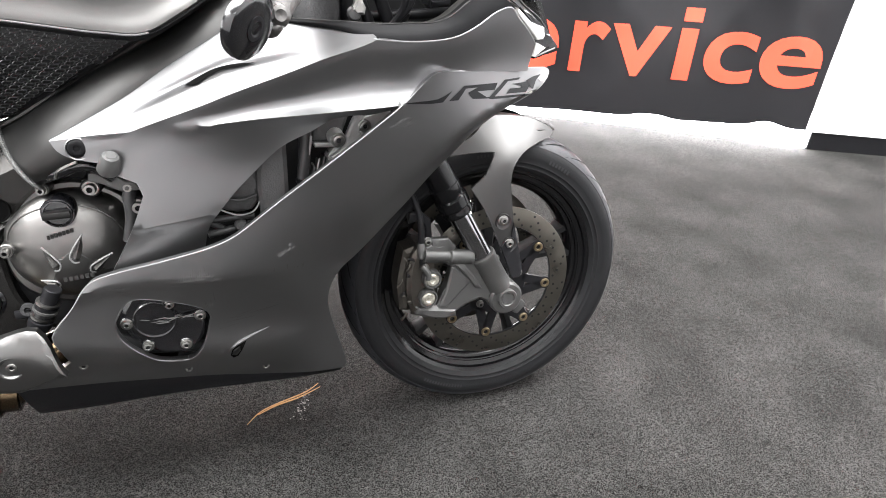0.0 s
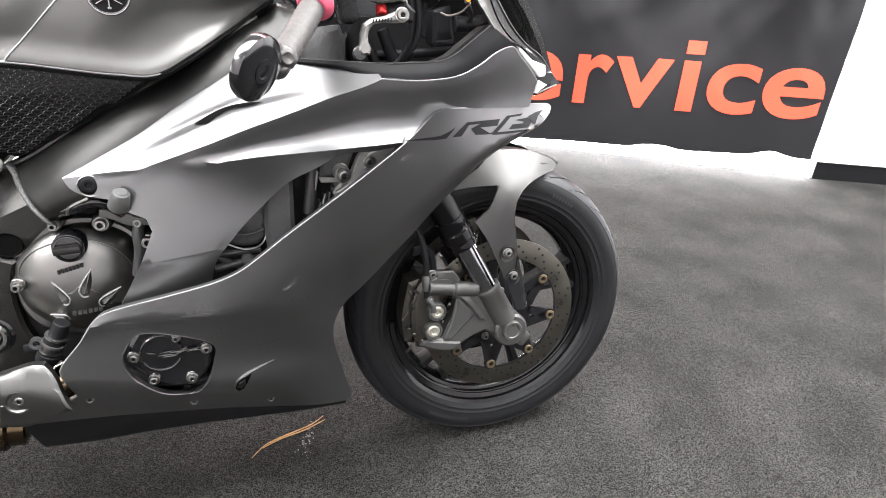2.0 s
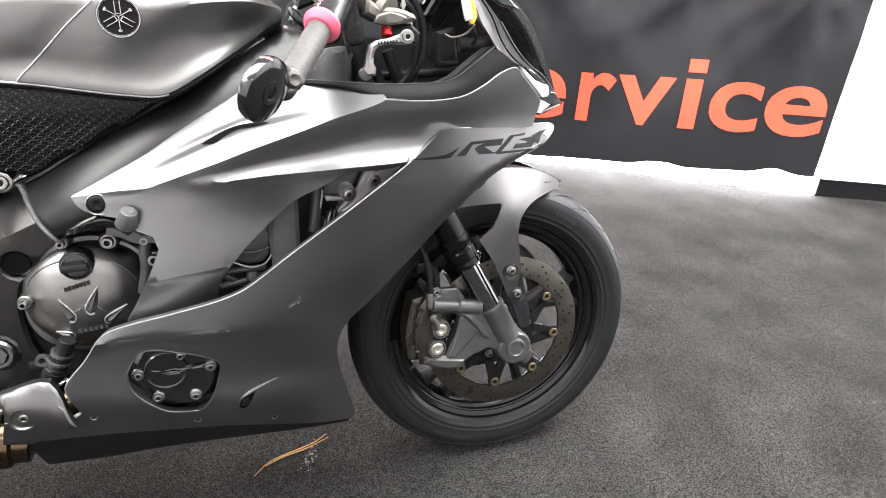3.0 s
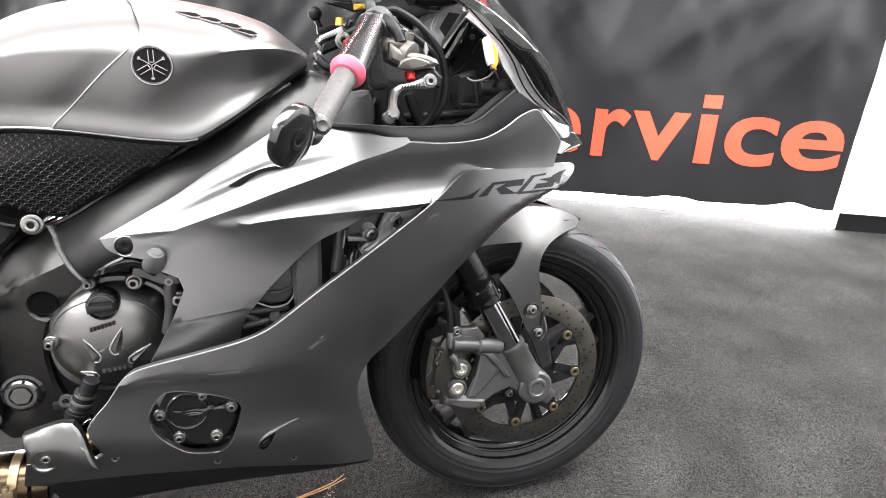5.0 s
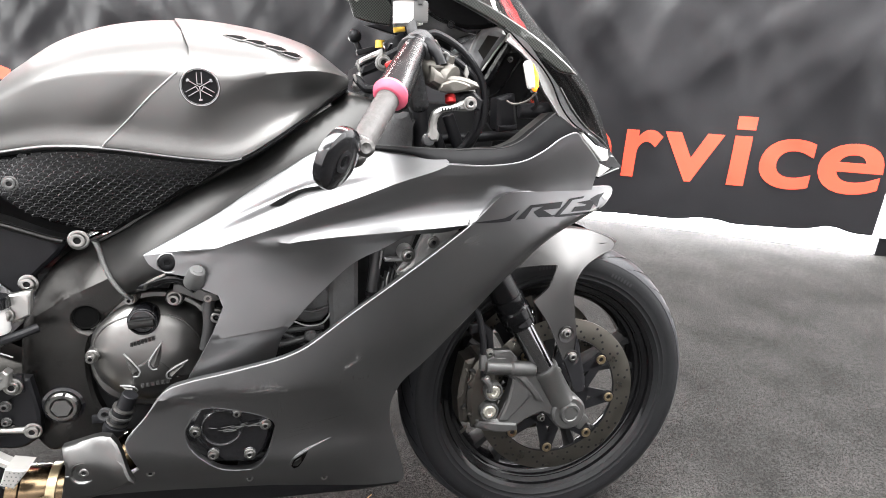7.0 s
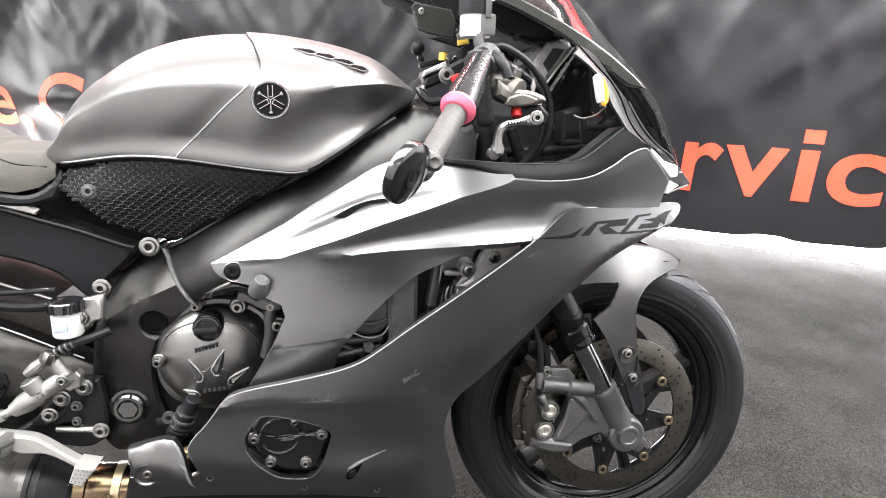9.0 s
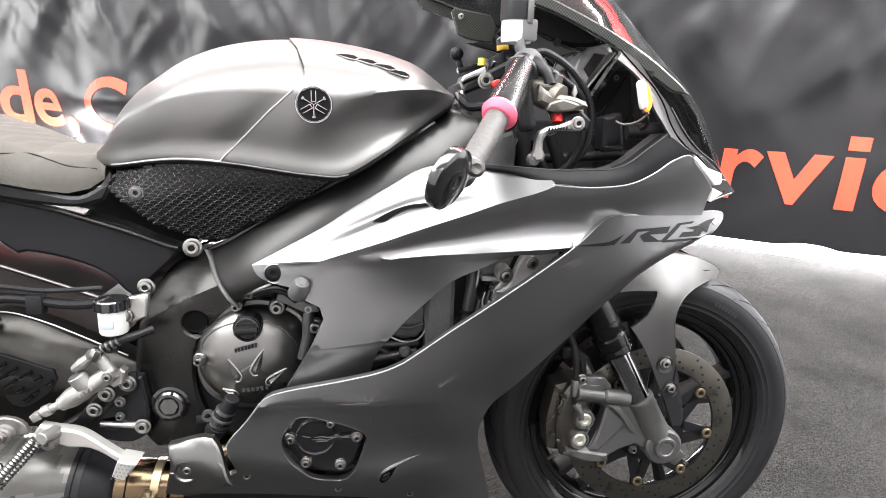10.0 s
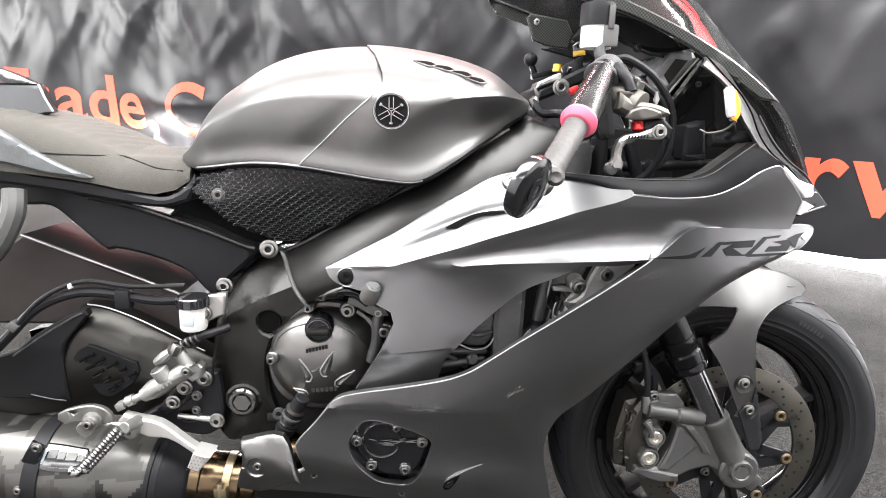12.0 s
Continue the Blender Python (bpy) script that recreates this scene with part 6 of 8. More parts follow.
for p, q in zip(rows, rows[1:]):
    for i in range(16):
        bm.faces.new((p[i], p[i + 1], q[i + 1], q[i]))
bmesh.ops.recalc_face_normals(bm, faces=bm.faces)
part("nose_cowl", bm, GLOSS, bike, "dark nose cowl with intake")

# windscreen: from the right edge over the middle to the left edge
E_CURVE = [(-0.43, 1.078), (-0.35, 1.052), (-0.273, 1.024), (-0.198, 0.993), (-0.155, 0.972), (-0.111, 0.947), (-0.065, 0.913), (-0.021, 0.863), (0.006, 0.817), (0.023, 0.782), (0.04, 0.749)]
C_CURVE = [(-0.30, 1.155), (-0.22, 1.115), (-0.16, 1.08), (-0.118, 1.047), (-0.086, 1.012), (-0.052, 0.972), (-0.012, 0.935), (0.032, 0.89), (0.06, 0.842), (0.077, 0.80), (0.085, 0.765)]


def screen():
    bm = bmesh.new()
    rows = []
    for (ex, ez), (cx, cz) in zip(E_CURVE, C_CURVE):
        row = []
        for v in np.linspace(-1, 1, 21):
            k = (1 - abs(v) ** 1.9)
            row.append(bm.verts.new((ex + (cx - ex) * k, 0.15 * v, ez + (cz - ez) * k)))
        rows.append(row)
    for p, q in zip(rows, rows[1:]):
        for i in range(20):
            bm.faces.new((p[i], p[i + 1], q[i + 1], q[i]))
    bmesh.ops.recalc_face_normals(bm, faces=bm.faces)
    g = bmesh.ops.extrude_face_region(bm, geom=bm.faces[:])
    for v in g["geom"]:
        if isinstance(v, bmesh.types.BMVert):
            v.co.z -= 0.003
            v.co.x -= 0.001
    bmesh.ops.recalc_face_normals(bm, faces=bm.faces)
    return bm


windscreen = part("windscreen", screen(), SMOKE, bike, "smoked double-bubble windscreen")
CARB = [(-0.44, 1.075), (-0.35, 1.047), (-0.273, 1.022), (-0.198, 0.991), (-0.155, 0.970), (-0.111, 0.945), (-0.065, 0.911), (-0.045, 0.893), (-0.075, 0.897), (-0.083, 0.902), (-0.127, 0.931), (-0.171, 0.959), (-0.205, 0.976), (-0.27, 1.003), (-0.32, 1.016), (-0.42, 1.045)]
for flip in SIDES:
    part("carbon_trim", flip(sheet(CARB, lambda x, z: -0.158 - 0.12 * (0.95 - z if z < 0.95 else 0), 0.006, 0.012, 0.002)), CARBON, windscreen, "woven carbon trim along the screen edge")
part("fairing_stay", merge(rod((-0.26, -0.10, 0.79), (-0.10, -0.12, 0.80), 0.008, 0.008, 12), rod((-0.20, -0.12, 0.80), (-0.24, -0.10, 0.72), 0.010, 0.010, 12)), BLACK, bike, "black tubular fairing stay")
INNER_SHELL = [(-0.34, 0.985), (-0.25, 1.0), (-0.17, 0.955), (-0.085, 0.89), (-0.03, 0.81), (-0.06, 0.74), (-0.22, 0.74), (-0.30, 0.76), (-0.26, 0.80), (-0.16, 0.84), (-0.16, 0.90), (-0.24, 0.955)]
part("inner_shell", merge(slab(INNER_SHELL, 0.12, 0.13, 0.002), slab([(-0.20, 0.74), (-0.04, 0.74), (-0.03, 0.80), (-0.09, 0.885), (-0.165, 0.95), (-0.20, 0.93)], -0.03, 0.0, 0.003)), BLACK, bike, "black inner fairing shell")
part("dash_hood", slab([(-0.29, 1.0), (-0.276, 1.02), (-0.226, 1.011), (-0.19, 0.995), (-0.161, 0.977), (-0.149, 0.970), (-0.187, 0.963), (-0.23, 0.966), (-0.262, 0.978)], -0.09, 0.09, 0.005), LIPM, bike, "black plastic dash hood")
part("hood_edge", hose([(-0.272, -0.088, 0.988), (-0.245, -0.088, 0.974), (-0.215, -0.088, 0.962), (-0.19, -0.088, 0.957)], 0.003, 8), GLOSS, bike, "gloss rim of the dash hood")
bolt((-0.232, -0.089, 0.968), 0.005, 0.004, bike, BLACK)
part("screen_board", slab([(-0.379, 1.027), (-0.373, 1.034), (-0.31, 1.025), (-0.298, 1.003), (-0.305, 0.978), (-0.347, 0.983), (-0.367, 0.99)], 0.05, 0.056, 0.002), CARBON, bike, "dark carbon board behind the screen")
bolt((-0.362, 0.049, 1.02), 0.004, 0.003, bike)
# pale mottled base stands in for reflections on the glass
DIAL = mat("instrument_glass_sheen", (0.3, 0.3, 0.31), 0.12, 0.0, grain=0.7, scale=40, coat=0.6)
dash = part("dashboard", slab([(-0.125, 0.957), (-0.110, 0.955), (-0.157, 0.874), (-0.171, 0.884)], -0.07, 0.07, 0.004), GLOSS, bike, "black dashboard housing")
part("dial_glass", slab([(-0.193, 0.929), (-0.186, 0.947), (-0.168, 0.969), (-0.160, 0.973), (-0.134, 0.968), (-0.127, 0.959), (-0.171, 0.903), (-0.179, 0.905)], -0.064, 0.064, 0.006), DIAL, dash, "curved instrument glass, paled for its reflections")
part("dial_rim", hose([(-0.127, -0.066, 0.958), (-0.148, -0.066, 0.932), (-0.171, -0.066, 0.901)], 0.0022, 8), SILVER, dash, "bright rim of the glass")
part("dial_rim", hose([(-0.193, -0.066, 0.928), (-0.186, -0.066, 0.946), (-0.168, -0.066, 0.969), (-0.159, -0.066, 0.973), (-0.134, -0.066, 0.968)], 0.0016, 8), SILVER, dash)
part("dial_window", slab([(-0.178, 0.932), (-0.162, 0.957), (-0.142, 0.955), (-0.168, 0.918)], -0.0652, -0.063, 0.0008), COWL, dash, "dark window of the instrument")
PALEG = mat("pale_lens_plastic", (0.45, 0.45, 0.43), 0.3, 0.0, grain=0.05, scale=40)
ind = part("indicator", slab([(-0.183, 0.9), (-0.180, 0.904), (-0.176, 0.905), (-0.172, 0.9), (-0.1665, 0.873), (-0.168, 0.869), (-0.174, 0.868), (-0.176, 0.871)], -0.285, -0.278, 0.002), PALEG, bike, "white indicator unit with a lit amber lens")
part("amber_lens", slab([(-0.1735, 0.902), (-0.170, 0.900), (-0.1635, 0.888), (-0.1615, 0.872), (-0.165, 0.865), (-0.168, 0.868), (-0.1675, 0.876)], -0.2845, -0.276, 0.002), glow("amber_lens_glow", (1.0, 0.24, 0.012), 2.0), ind, "glowing amber lens")
part("indicator_stalk", merge(rod((-0.152, -0.19, 0.838), (-0.099, -0.195, 0.839), 0.0115, 0.0115, 20, [(0.6, 0.0115), (0.64, 0.013), (0.9, 0.013)]), hose([(-0.165, -0.27, 0.866), (-0.150, -0.25, 0.852), (-0.14, -0.225, 0.846), (-0.135, -0.20, 0.842)], 0.003)), BLACK, ind, "black indicator stalk")
part("lead", hose([(-0.160, -0.272, 0.864), (-0.168, -0.262, 0.853), (-0.182, -0.25, 0.848), (-0.19, -0.24, 0.852)], 0.0014), MASTER, ind, "pale loose lead")
part("relay_box", merge(slab([(-0.178, 0.856), (-0.151, 0.864), (-0.144, 0.811), (-0.178, 0.81)], -0.17, -0.14, 0.004), slab([(-0.176, 0.815), (-0.146, 0.817), (-0.147, 0.809), (-0.176, 0.806)], -0.174, -0.16, 0.002)), BLACK, bike, "black relay box")

# handlebar, right side
def tube_fit(a, b, rings, segs=28):
    return rod(a, b, rings[0][1], rings[-1][1], segs, rings)


R_C, B_E = Vector((-0.366, -0.305, 0.858)), Vector((-0.418, -0.378, 0.792))
bar = part("handlebar", rod((-0.30, -0.13, 0.925), B_E, 0.0105, 0.0105, 20), BLACK, bike, "black clip-on handlebar")
part("throttle_grip", tube_fit(R_C, R_C.lerp(B_E, 0.86), [(u, 0.0143 + 0.0007 * math.sin(u * 60)) for u in np.linspace(0.02, 0.98, 22)]), GRIP, bar, "worn grey rubber throttle grip")
part("grip_flange", tube_fit(R_C.lerp(B_E, -0.05), R_C.lerp(B_E, 0.10), [(0.05, 0.021), (0.4, 0.0228), (0.7, 0.021), (0.95, 0.0175)], 40), PINK, bar, "pink rubber grip flange")
for k in range(9):
    c = R_C.lerp(B_E, 0.2 + 0.068 * k)
    part("grip_stripe", moved(block(0.010, 0.004, 0.0028, 0.0008), aim(c, B_E) @ Matrix.Rotation(radians(-60), 4, "Z") @ Matrix.Translation((0, -0.0143, 0))), PINK if k > 4 else BLACK, bar)
part("bar_end", merge(rod(R_C.lerp(B_E, 0.84), R_C.lerp(B_E, 1.12), 0.0145, 0.010, 18, [(0.3, 0.0145), (0.45, 0.011), (0.6, 0.013), (0.85, 0.012)]),
                      moved(lathe([(0.007, 0), (0.010, -0.003), (0.010, -0.010), (0.006, -0.012), (1e-5, -0.010)], 16), Matrix.Translation((-0.41, -0.39, 0.80)))), BARE, bar, "scuffed silver bar-end weight")
MN = Vector((0.68, -0.52, -0.34)).normalized()
MC = Vector((-0.4445, -0.43, 0.7925))
mq = MN.to_track_quat("Z", "Y").to_matrix().to_4x4()
mirror = part("bar_end_mirror", moved(lathe([(1e-5, -0.006), (0.030, -0.006), (0.0335, -0.004), (0.0345, 0.001), (0.0335, 0.006), (0.030, 0.0085), (0.018, 0.0095), (1e-5, 0.0098)], 56, "z"), Matrix.Translation(MC) @ mq @ Matrix.Diagonal((1.0, 1.0, 1.0, 1))), GLOSS, bar, "round black bar-end mirror seen from behind")
part("mirror_boss", moved(lathe([(0.012, 0.0085), (0.0125, 0.0105), (0.008, 0.0108), (0.006, 0.0095), (1e-5, 0.0095)], 32, "z"), Matrix.Translation(MC) @ mq), BLACK, mirror)
part("mirror_arm", hose([(-0.413, -0.385, 0.80), (-0.425, -0.40, 0.813), (-0.437, -0.415, 0.812), (-0.445, -0.424, 0.80)], 0.008, 12, radii=[0.007, 0.006, 0.006, 0.008]), BARE, mirror, "scuffed silver mirror arm")
ROUGHB = mat("rough_dark_rubber", (0.03, 0.03, 0.031), 0.7, 0.0, grain=0.35, scale=120, bump=0.5, bump_scale=350)
HOUSING = mat("satin_black_housing", (0.006, 0.006, 0.0065), 0.24, 0.0, grain=0.2, scale=40)
part("switch_housing", merge(tube_fit((-0.312, -0.205, 0.925), (-0.366, -0.302, 0.853), [(0.02, 0.017), (0.25, 0.018), (0.6, 0.021), (0.9, 0.023)], 32),
                             moved(block(0.026, 0.04, 0.075, 0.01), Matrix.Translation((-0.322, -0.235, 0.872)) @ Matrix.Rotation(radians(-12), 4, "Y"))), HOUSING, bar, "satin black throttle housing")
part("switch_cap", tube_fit((-0.295, -0.185, 0.935), (-0.318, -0.21, 0.912), [(0.05, 0.015), (0.2, 0.0195), (0.5, 0.0225), (0.8, 0.0215), (0.86, 0.0245), (0.97, 0.0245)], 24), ROUGHB, bar, "grey rubber throttle boot")
part("boot_neck", rod((-0.302, -0.195, 0.928), (-0.286, -0.2, 0.926), 0.009, 0.0075, 16), ROUGHB, bar, "grey cable sleeve")
part("ignition_ring", slab([(-0.320, 0.934), (-0.319, 0.943), (-0.303, 0.951), (-0.274, 0.956), (-0.271, 0.951), (-0.306, 0.936)], -0.02, 0.03, 0.003), GLOSS, bike, "gloss black ignition ring")
part("kill_switch", moved(block(0.014, 0.010, 0.010, 0.003), Matrix.Translation((-0.345, -0.18, 0.899)) @ Matrix.Rotation(radians(-25), 4, "Y")), RED, bar, "red kill switch")
for k in range(2):
    part("throttle_cable", hose([(-0.30, -0.20, 0.937 - 0.018 * k), (-0.281, -0.20, 0.941 - 0.02 * k), (-0.241, -0.20, 0.917 - 0.02 * k), (-0.211 - 0.01 * k, -0.195, 0.873), (-0.209 - 0.01 * k, -0.19, 0.819), (-0.235, -0.18, 0.784), (-0.28, -0.16, 0.75)], 0.0052), BLACK, bar, "black throttle cable")
cyl = part("brake_master_cylinder", merge(
    tube_fit((-0.30, -0.205, 0.893), (-0.268, -0.235, 0.878), [(0.05, 0.018), (0.5, 0.0205), (0.95, 0.019)]),
    tube_fit((-0.285, -0.21, 0.872), (-0.278, -0.215, 0.914), [(0.05, 0.016), (0.6, 0.0165), (0.66, 0.0185), (0.95, 0.0185)]),
    tube_fit((-0.272, -0.205, 0.90), (-0.288, -0.19, 0.93), [(0.05, 0.0095), (0.9, 0.0085)], 16),
    slab([(-0.30, 0.896), (-0.283, 0.885), (-0.258, 0.883), (-0.236, 0.876), (-0.232, 0.870), (-0.24, 0.866), (-0.26, 0.864), (-0.285, 0.866), (-0.302, 0.875)], -0.247, -0.222, 0.004)), MASTER, bar, "bronze-grey radial brake master cylinder")
part("adjuster", moved(lathe([(0.006, -0.006), (0.0075, -0.005), (0.0075, 0.005), (0.006, 0.006)], 14), Matrix.Translation((-0.272, -0.238, 0.8535)) @ Matrix.Rotation(radians(70), 4, "X")), RED, cyl, "red lever adjuster")
LEVER = [(-0.25, 0.853), (-0.239, 0.85), (-0.237, 0.843), (-0.246, 0.838), (-0.272, 0.8375), (-0.285, 0.835), (-0.2915, 0.827), (-0.2925, 0.813), (-0.289, 0.806), (-0.291, 0.797), (-0.302, 0.796), (-0.307, 0.803), (-0.303, 0.811), (-0.302, 0.823), (-0.298, 0.836), (-0.288, 0.842), (-0.273, 0.845)]
lever = part("brake_lever", slab(LEVER, -0.25, -0.239, 0.003, step=0.006), ALUD, cyl, "silver adjustable brake lever with drilled holes")
# dark blocks on the lever paint its shaded slots
part("lever_slot", merge(*[moved(block(0.0017, 0.002, 0.0042, 0), Matrix.Translation((-0.286 + 0.0040 * k, -0.2505, 0.8395 + 0.0003 * k)) @ Matrix.Rotation(radians(15), 4, "Y")) for k in range(7)]), DEEP, lever, smooth=0)
part("lever_tip", moved(lathe([(1e-5, -0.007), (0.0075, -0.006), (0.0095, 0), (0.0075, 0.006), (1e-5, 0.007)], 20), Matrix.Translation((-0.3035, -0.242, 0.7985))), DUCTG, lever, "dark rubber lever tip")
bolt((-0.2475, -0.2515, 0.8475), 0.0072, 0.005, cyl)
part("lever_perch", slab([(-0.266, 0.862), (-0.238, 0.865), (-0.224, 0.852), (-0.228, 0.838), (-0.25, 0.842), (-0.266, 0.85)], -0.239, -0.225, 0.003), BLACK, cyl)
res = part("fluid_reservoir", moved(lathe([(0.0, -0.03), (0.0205, -0.029), (0.0215, -0.026), (0.0215, 0.001), (0.0, 0.001)], 32, "z"), Matrix.Translation((-0.316, -0.165, 0.985))), CLEARW, bar, "white plastic brake fluid reservoir")
part("reservoir_cap", moved(lathe([(0.0, 0.03), (0.0225, 0.029), (0.0235, 0.026), (0.0235, 0.0), (0.0, 0.0)], 28, "z"), Matrix.Translation((-0.316, -0.165, 0.985))), BLACK, res, "black reservoir cap")
# grey block that makes the right half darker than the white body
part("reservoir_grey_half", moved(block(0.023, 0.010, 0.029, 0.004), Matrix.Translation((-0.3025, -0.182, 0.9715))), mat("frosted_grey_plastic", (0.07, 0.07, 0.068), 0.3, 0.0, grain=0.1, scale=60), res, "grey block over the right half of the reservoir")
part("reservoir_band", moved(block(0.008, 0.004, 0.03, 0.001), Matrix.Translation((-0.303, -0.187, 0.995))), GREY_CAST, res)
part("reservoir_hose", hose([(-0.312, -0.178, 0.962), (-0.314, -0.182, 0.948), (-0.307, -0.186, 0.935), (-0.295, -0.19, 0.927)], 0.0078, 12), ROUGHB, res, "grey rubber reservoir hose")

part("intake_duct", sheet([(-0.372, 0.80), (-0.354, 0.818), (-0.343, 0.831), (-0.318, 0.8345), (-0.310, 0.81), (-0.315, 0.77), (-0.372, 0.77)], lambda x, z: -0.19 + 0.9 * (x + 0.335) ** 2 * 20, 0.06, 0.010, 0.006), ROUGHB, bike, "rough dark rubber intake duct")
part("stay_rod", rod((-0.307, -0.165, 0.824), (-0.326, -0.165, 0.775), 0.0026, 0.0026, 12), GREY_CAST, bike, "thin bare metal stay")
for a, b, r in (((-0.246, -0.13, 0.83), (-0.222, -0.13, 0.765), 0.0095), ((-0.275, -0.135, 0.822), (-0.252, -0.135, 0.765), 0.008), ((-0.292, -0.14, 0.845), (-0.29, -0.14, 0.77), 0.012)):
    part("wiring_loom", rod(a, b, r, r * 1.05, 16), BLACK, bike, "black taped loom")
part("liner", slab([(-0.40, 0.76), (-0.395, 0.83), (-0.30, 0.85), (-0.19, 0.84), (-0.15, 0.80), (-0.16, 0.755)], -0.085, -0.075, 0.003), DEEP, bike, "dark cockpit liner")
for x, z in ((-0.116, 0.921), (-0.147, 0.832)):
    bolt((x, -0.052, z), 0.0036, 0.003, bike, GREY_CAST)
part("inner_panel", slab([(-0.152, 0.918), (-0.135, 0.935), (-0.089, 0.938), (-0.078, 0.867), (-0.126, 0.80), (-0.16, 0.80), (-0.155, 0.86)], -0.05, -0.035, 0.004), LIPM, bike, "black inner cowl panel")
part("panel_lip", hose([(-0.157, -0.054, 0.858), (-0.140, -0.056, 0.866), (-0.122, -0.056, 0.888), (-0.099, -0.054, 0.922)], 0.0022, 8, 5), HOUSING, bike, "gloss lip of the inner panel")
part("hose_elbow", hose([(-0.303, -0.205, 0.931), (-0.295, -0.222, 0.921), (-0.287, -0.232, 0.909), (-0.2835, -0.236, 0.897)], 0.0075, 14, 5, [0.009, 0.0085, 0.0075, 0.008]), BLACK, cyl, "dark rubber hose elbow")
part("elbow_clip", hose([(-0.281, -0.236, 0.914), (-0.276, -0.238, 0.911), (-0.277, -0.238, 0.903)], 0.0024, 8), GREY_CAST, cyl)
part("cylinder_lid", slab([(-0.291, 0.864), (-0.288, 0.873), (-0.270, 0.8785), (-0.2485, 0.8725), (-0.2470, 0.867), (-0.262, 0.863), (-0.278, 0.8615)], -0.2545, -0.244, 0.002), MASTER, cyl, "bronze-grey cylinder lid")
part("switch_tab", slab([(-0.252, 0.879), (-0.238, 0.878), (-0.235, 0.863), (-0.2425, 0.863), (-0.245, 0.871)], -0.236, -0.23, 0.001), SILVER, cyl, "bright brake switch tab")
part("switch_tab", slab([(-0.246, 0.90), (-0.2415, 0.889), (-0.2455, 0.879), (-0.249, 0.888)], -0.226, -0.222, 0.001), SILVER, cyl)
part("cylinder_neck", tube_fit((-0.2905, -0.232, 0.874), (-0.2895, -0.232, 0.897), [(0.05, 0.0102), (0.8, 0.0106), (0.86, 0.0116), (0.97, 0.0116)], 22), MASTER, cyl, "round reservoir neck")
for a in ((-0.372, 0.902), (-0.377, 0.884), (-0.371, 0.873)):
    part("yoke_clip", moved(block(0.005, 0.006, 0.014, 0.0012), Matrix.Translation((a[0], -0.037, a[1])) @ Matrix.Rotation(radians(-25), 4, "Y")), ALUD, bar)

# top yoke with the phone mount and key
yoke = part("top_yoke", slab([(-0.372, 0.884), (-0.366, 0.906), (-0.273, 0.954), (-0.268, 0.936), (-0.30, 0.916)], -0.03, 0.16, 0.004), BLACK, bike, "black top yoke")
part("yoke_edge", slab([(-0.371, 0.906), (-0.368, 0.916), (-0.332, 0.933), (-0.329, 0.923)], -0.032, 0.02, 0.002), SILVER, yoke, "bare aluminium yoke plate")
part("yoke_edge", slab([(-0.379, 0.872), (-0.371, 0.895), (-0.366, 0.893), (-0.364, 0.874), (-0.372, 0.862)], -0.034, 0.0, 0.002), SILVER, yoke)
part("key_barrel", merge(moved(lathe([(0.0, 0.018), (0.02, 0.018), (0.022, 0.014), (0.022, 0), (0.0, 0)], 28, "z"), Matrix.Translation((-0.30, 0.0, 0.938)) @ Matrix.Rotation(radians(-27), 4, "Y"))), BLACK, yoke)
part("ignition_key", slab([(-0.306, 0.962), (-0.31, 0.978), (-0.303, 0.984), (-0.29, 0.986), (-0.285, 0.978), (-0.29, 0.965)], -0.005, -0.001, 0.001, holes=[[(-0.303, 0.974), (-0.303, 0.979), (-0.293, 0.980), (-0.293, 0.975)]]), GREY_CAST, yoke, "worn metal ignition key")
part("key_tag", slab([(-0.307, 0.961), (-0.308, 0.969), (-0.29, 0.971), (-0.288, 0.964)], -0.007, 0.001, 0.001), GOLDK, yoke, "yellow key shank")
part("preload_adjuster", moved(lathe([(0.0, 0.012), (0.008, 0.012), (0.009, 0.0), (0.0, 0.0)], 16, "z"), Matrix.Translation((-0.327, 0.02, 0.938))), GOLDK, yoke, "gold fork adjuster")
bolt((-0.331, -0.034, 0.910), 0.010, 0.006, yoke)
part("wiring", hose([(-0.375, -0.03, 0.885), (-0.36, -0.05, 0.868), (-0.34, -0.08, 0.868), (-0.325, -0.12, 0.86)], 0.007), BLACK, yoke, "black taped wiring")
part("ball_mount", merge(moved(lathe([(1e-5, -0.0125)] + [(0.0125 * math.cos(a), 0.0125 * math.sin(a)) for a in np.linspace(-1.4, 1.4, 11)] + [(1e-5, 0.0125)], 24, "z"), Matrix.Translation((-0.362, 0.09, 0.962))),
                                rod((-0.36, 0.09, 0.953), (-0.352, 0.09, 0.935), 0.005, 0.006, 12), moved(block(0.045, 0.022, 0.01, 0.003), Matrix.Translation((-0.338, 0.09, 0.938)) @ Matrix.Rotation(radians(-15), 4, "Y"))), BLACK, yoke, "black ball mount")


# ---- seat, tail and rear ----
SEATM = mat("brown_grey_seat_cloth", (0.040, 0.037, 0.031), 0.85, 0.0, grain=0.18, scale=80, bump=0.35, bump_scale=420)
SEATS = mat("pale_seat_vinyl", (0.062, 0.066, 0.068), 0.45, 0.0, grain=0.45, scale=60, bump=0.2, bump_scale=300)


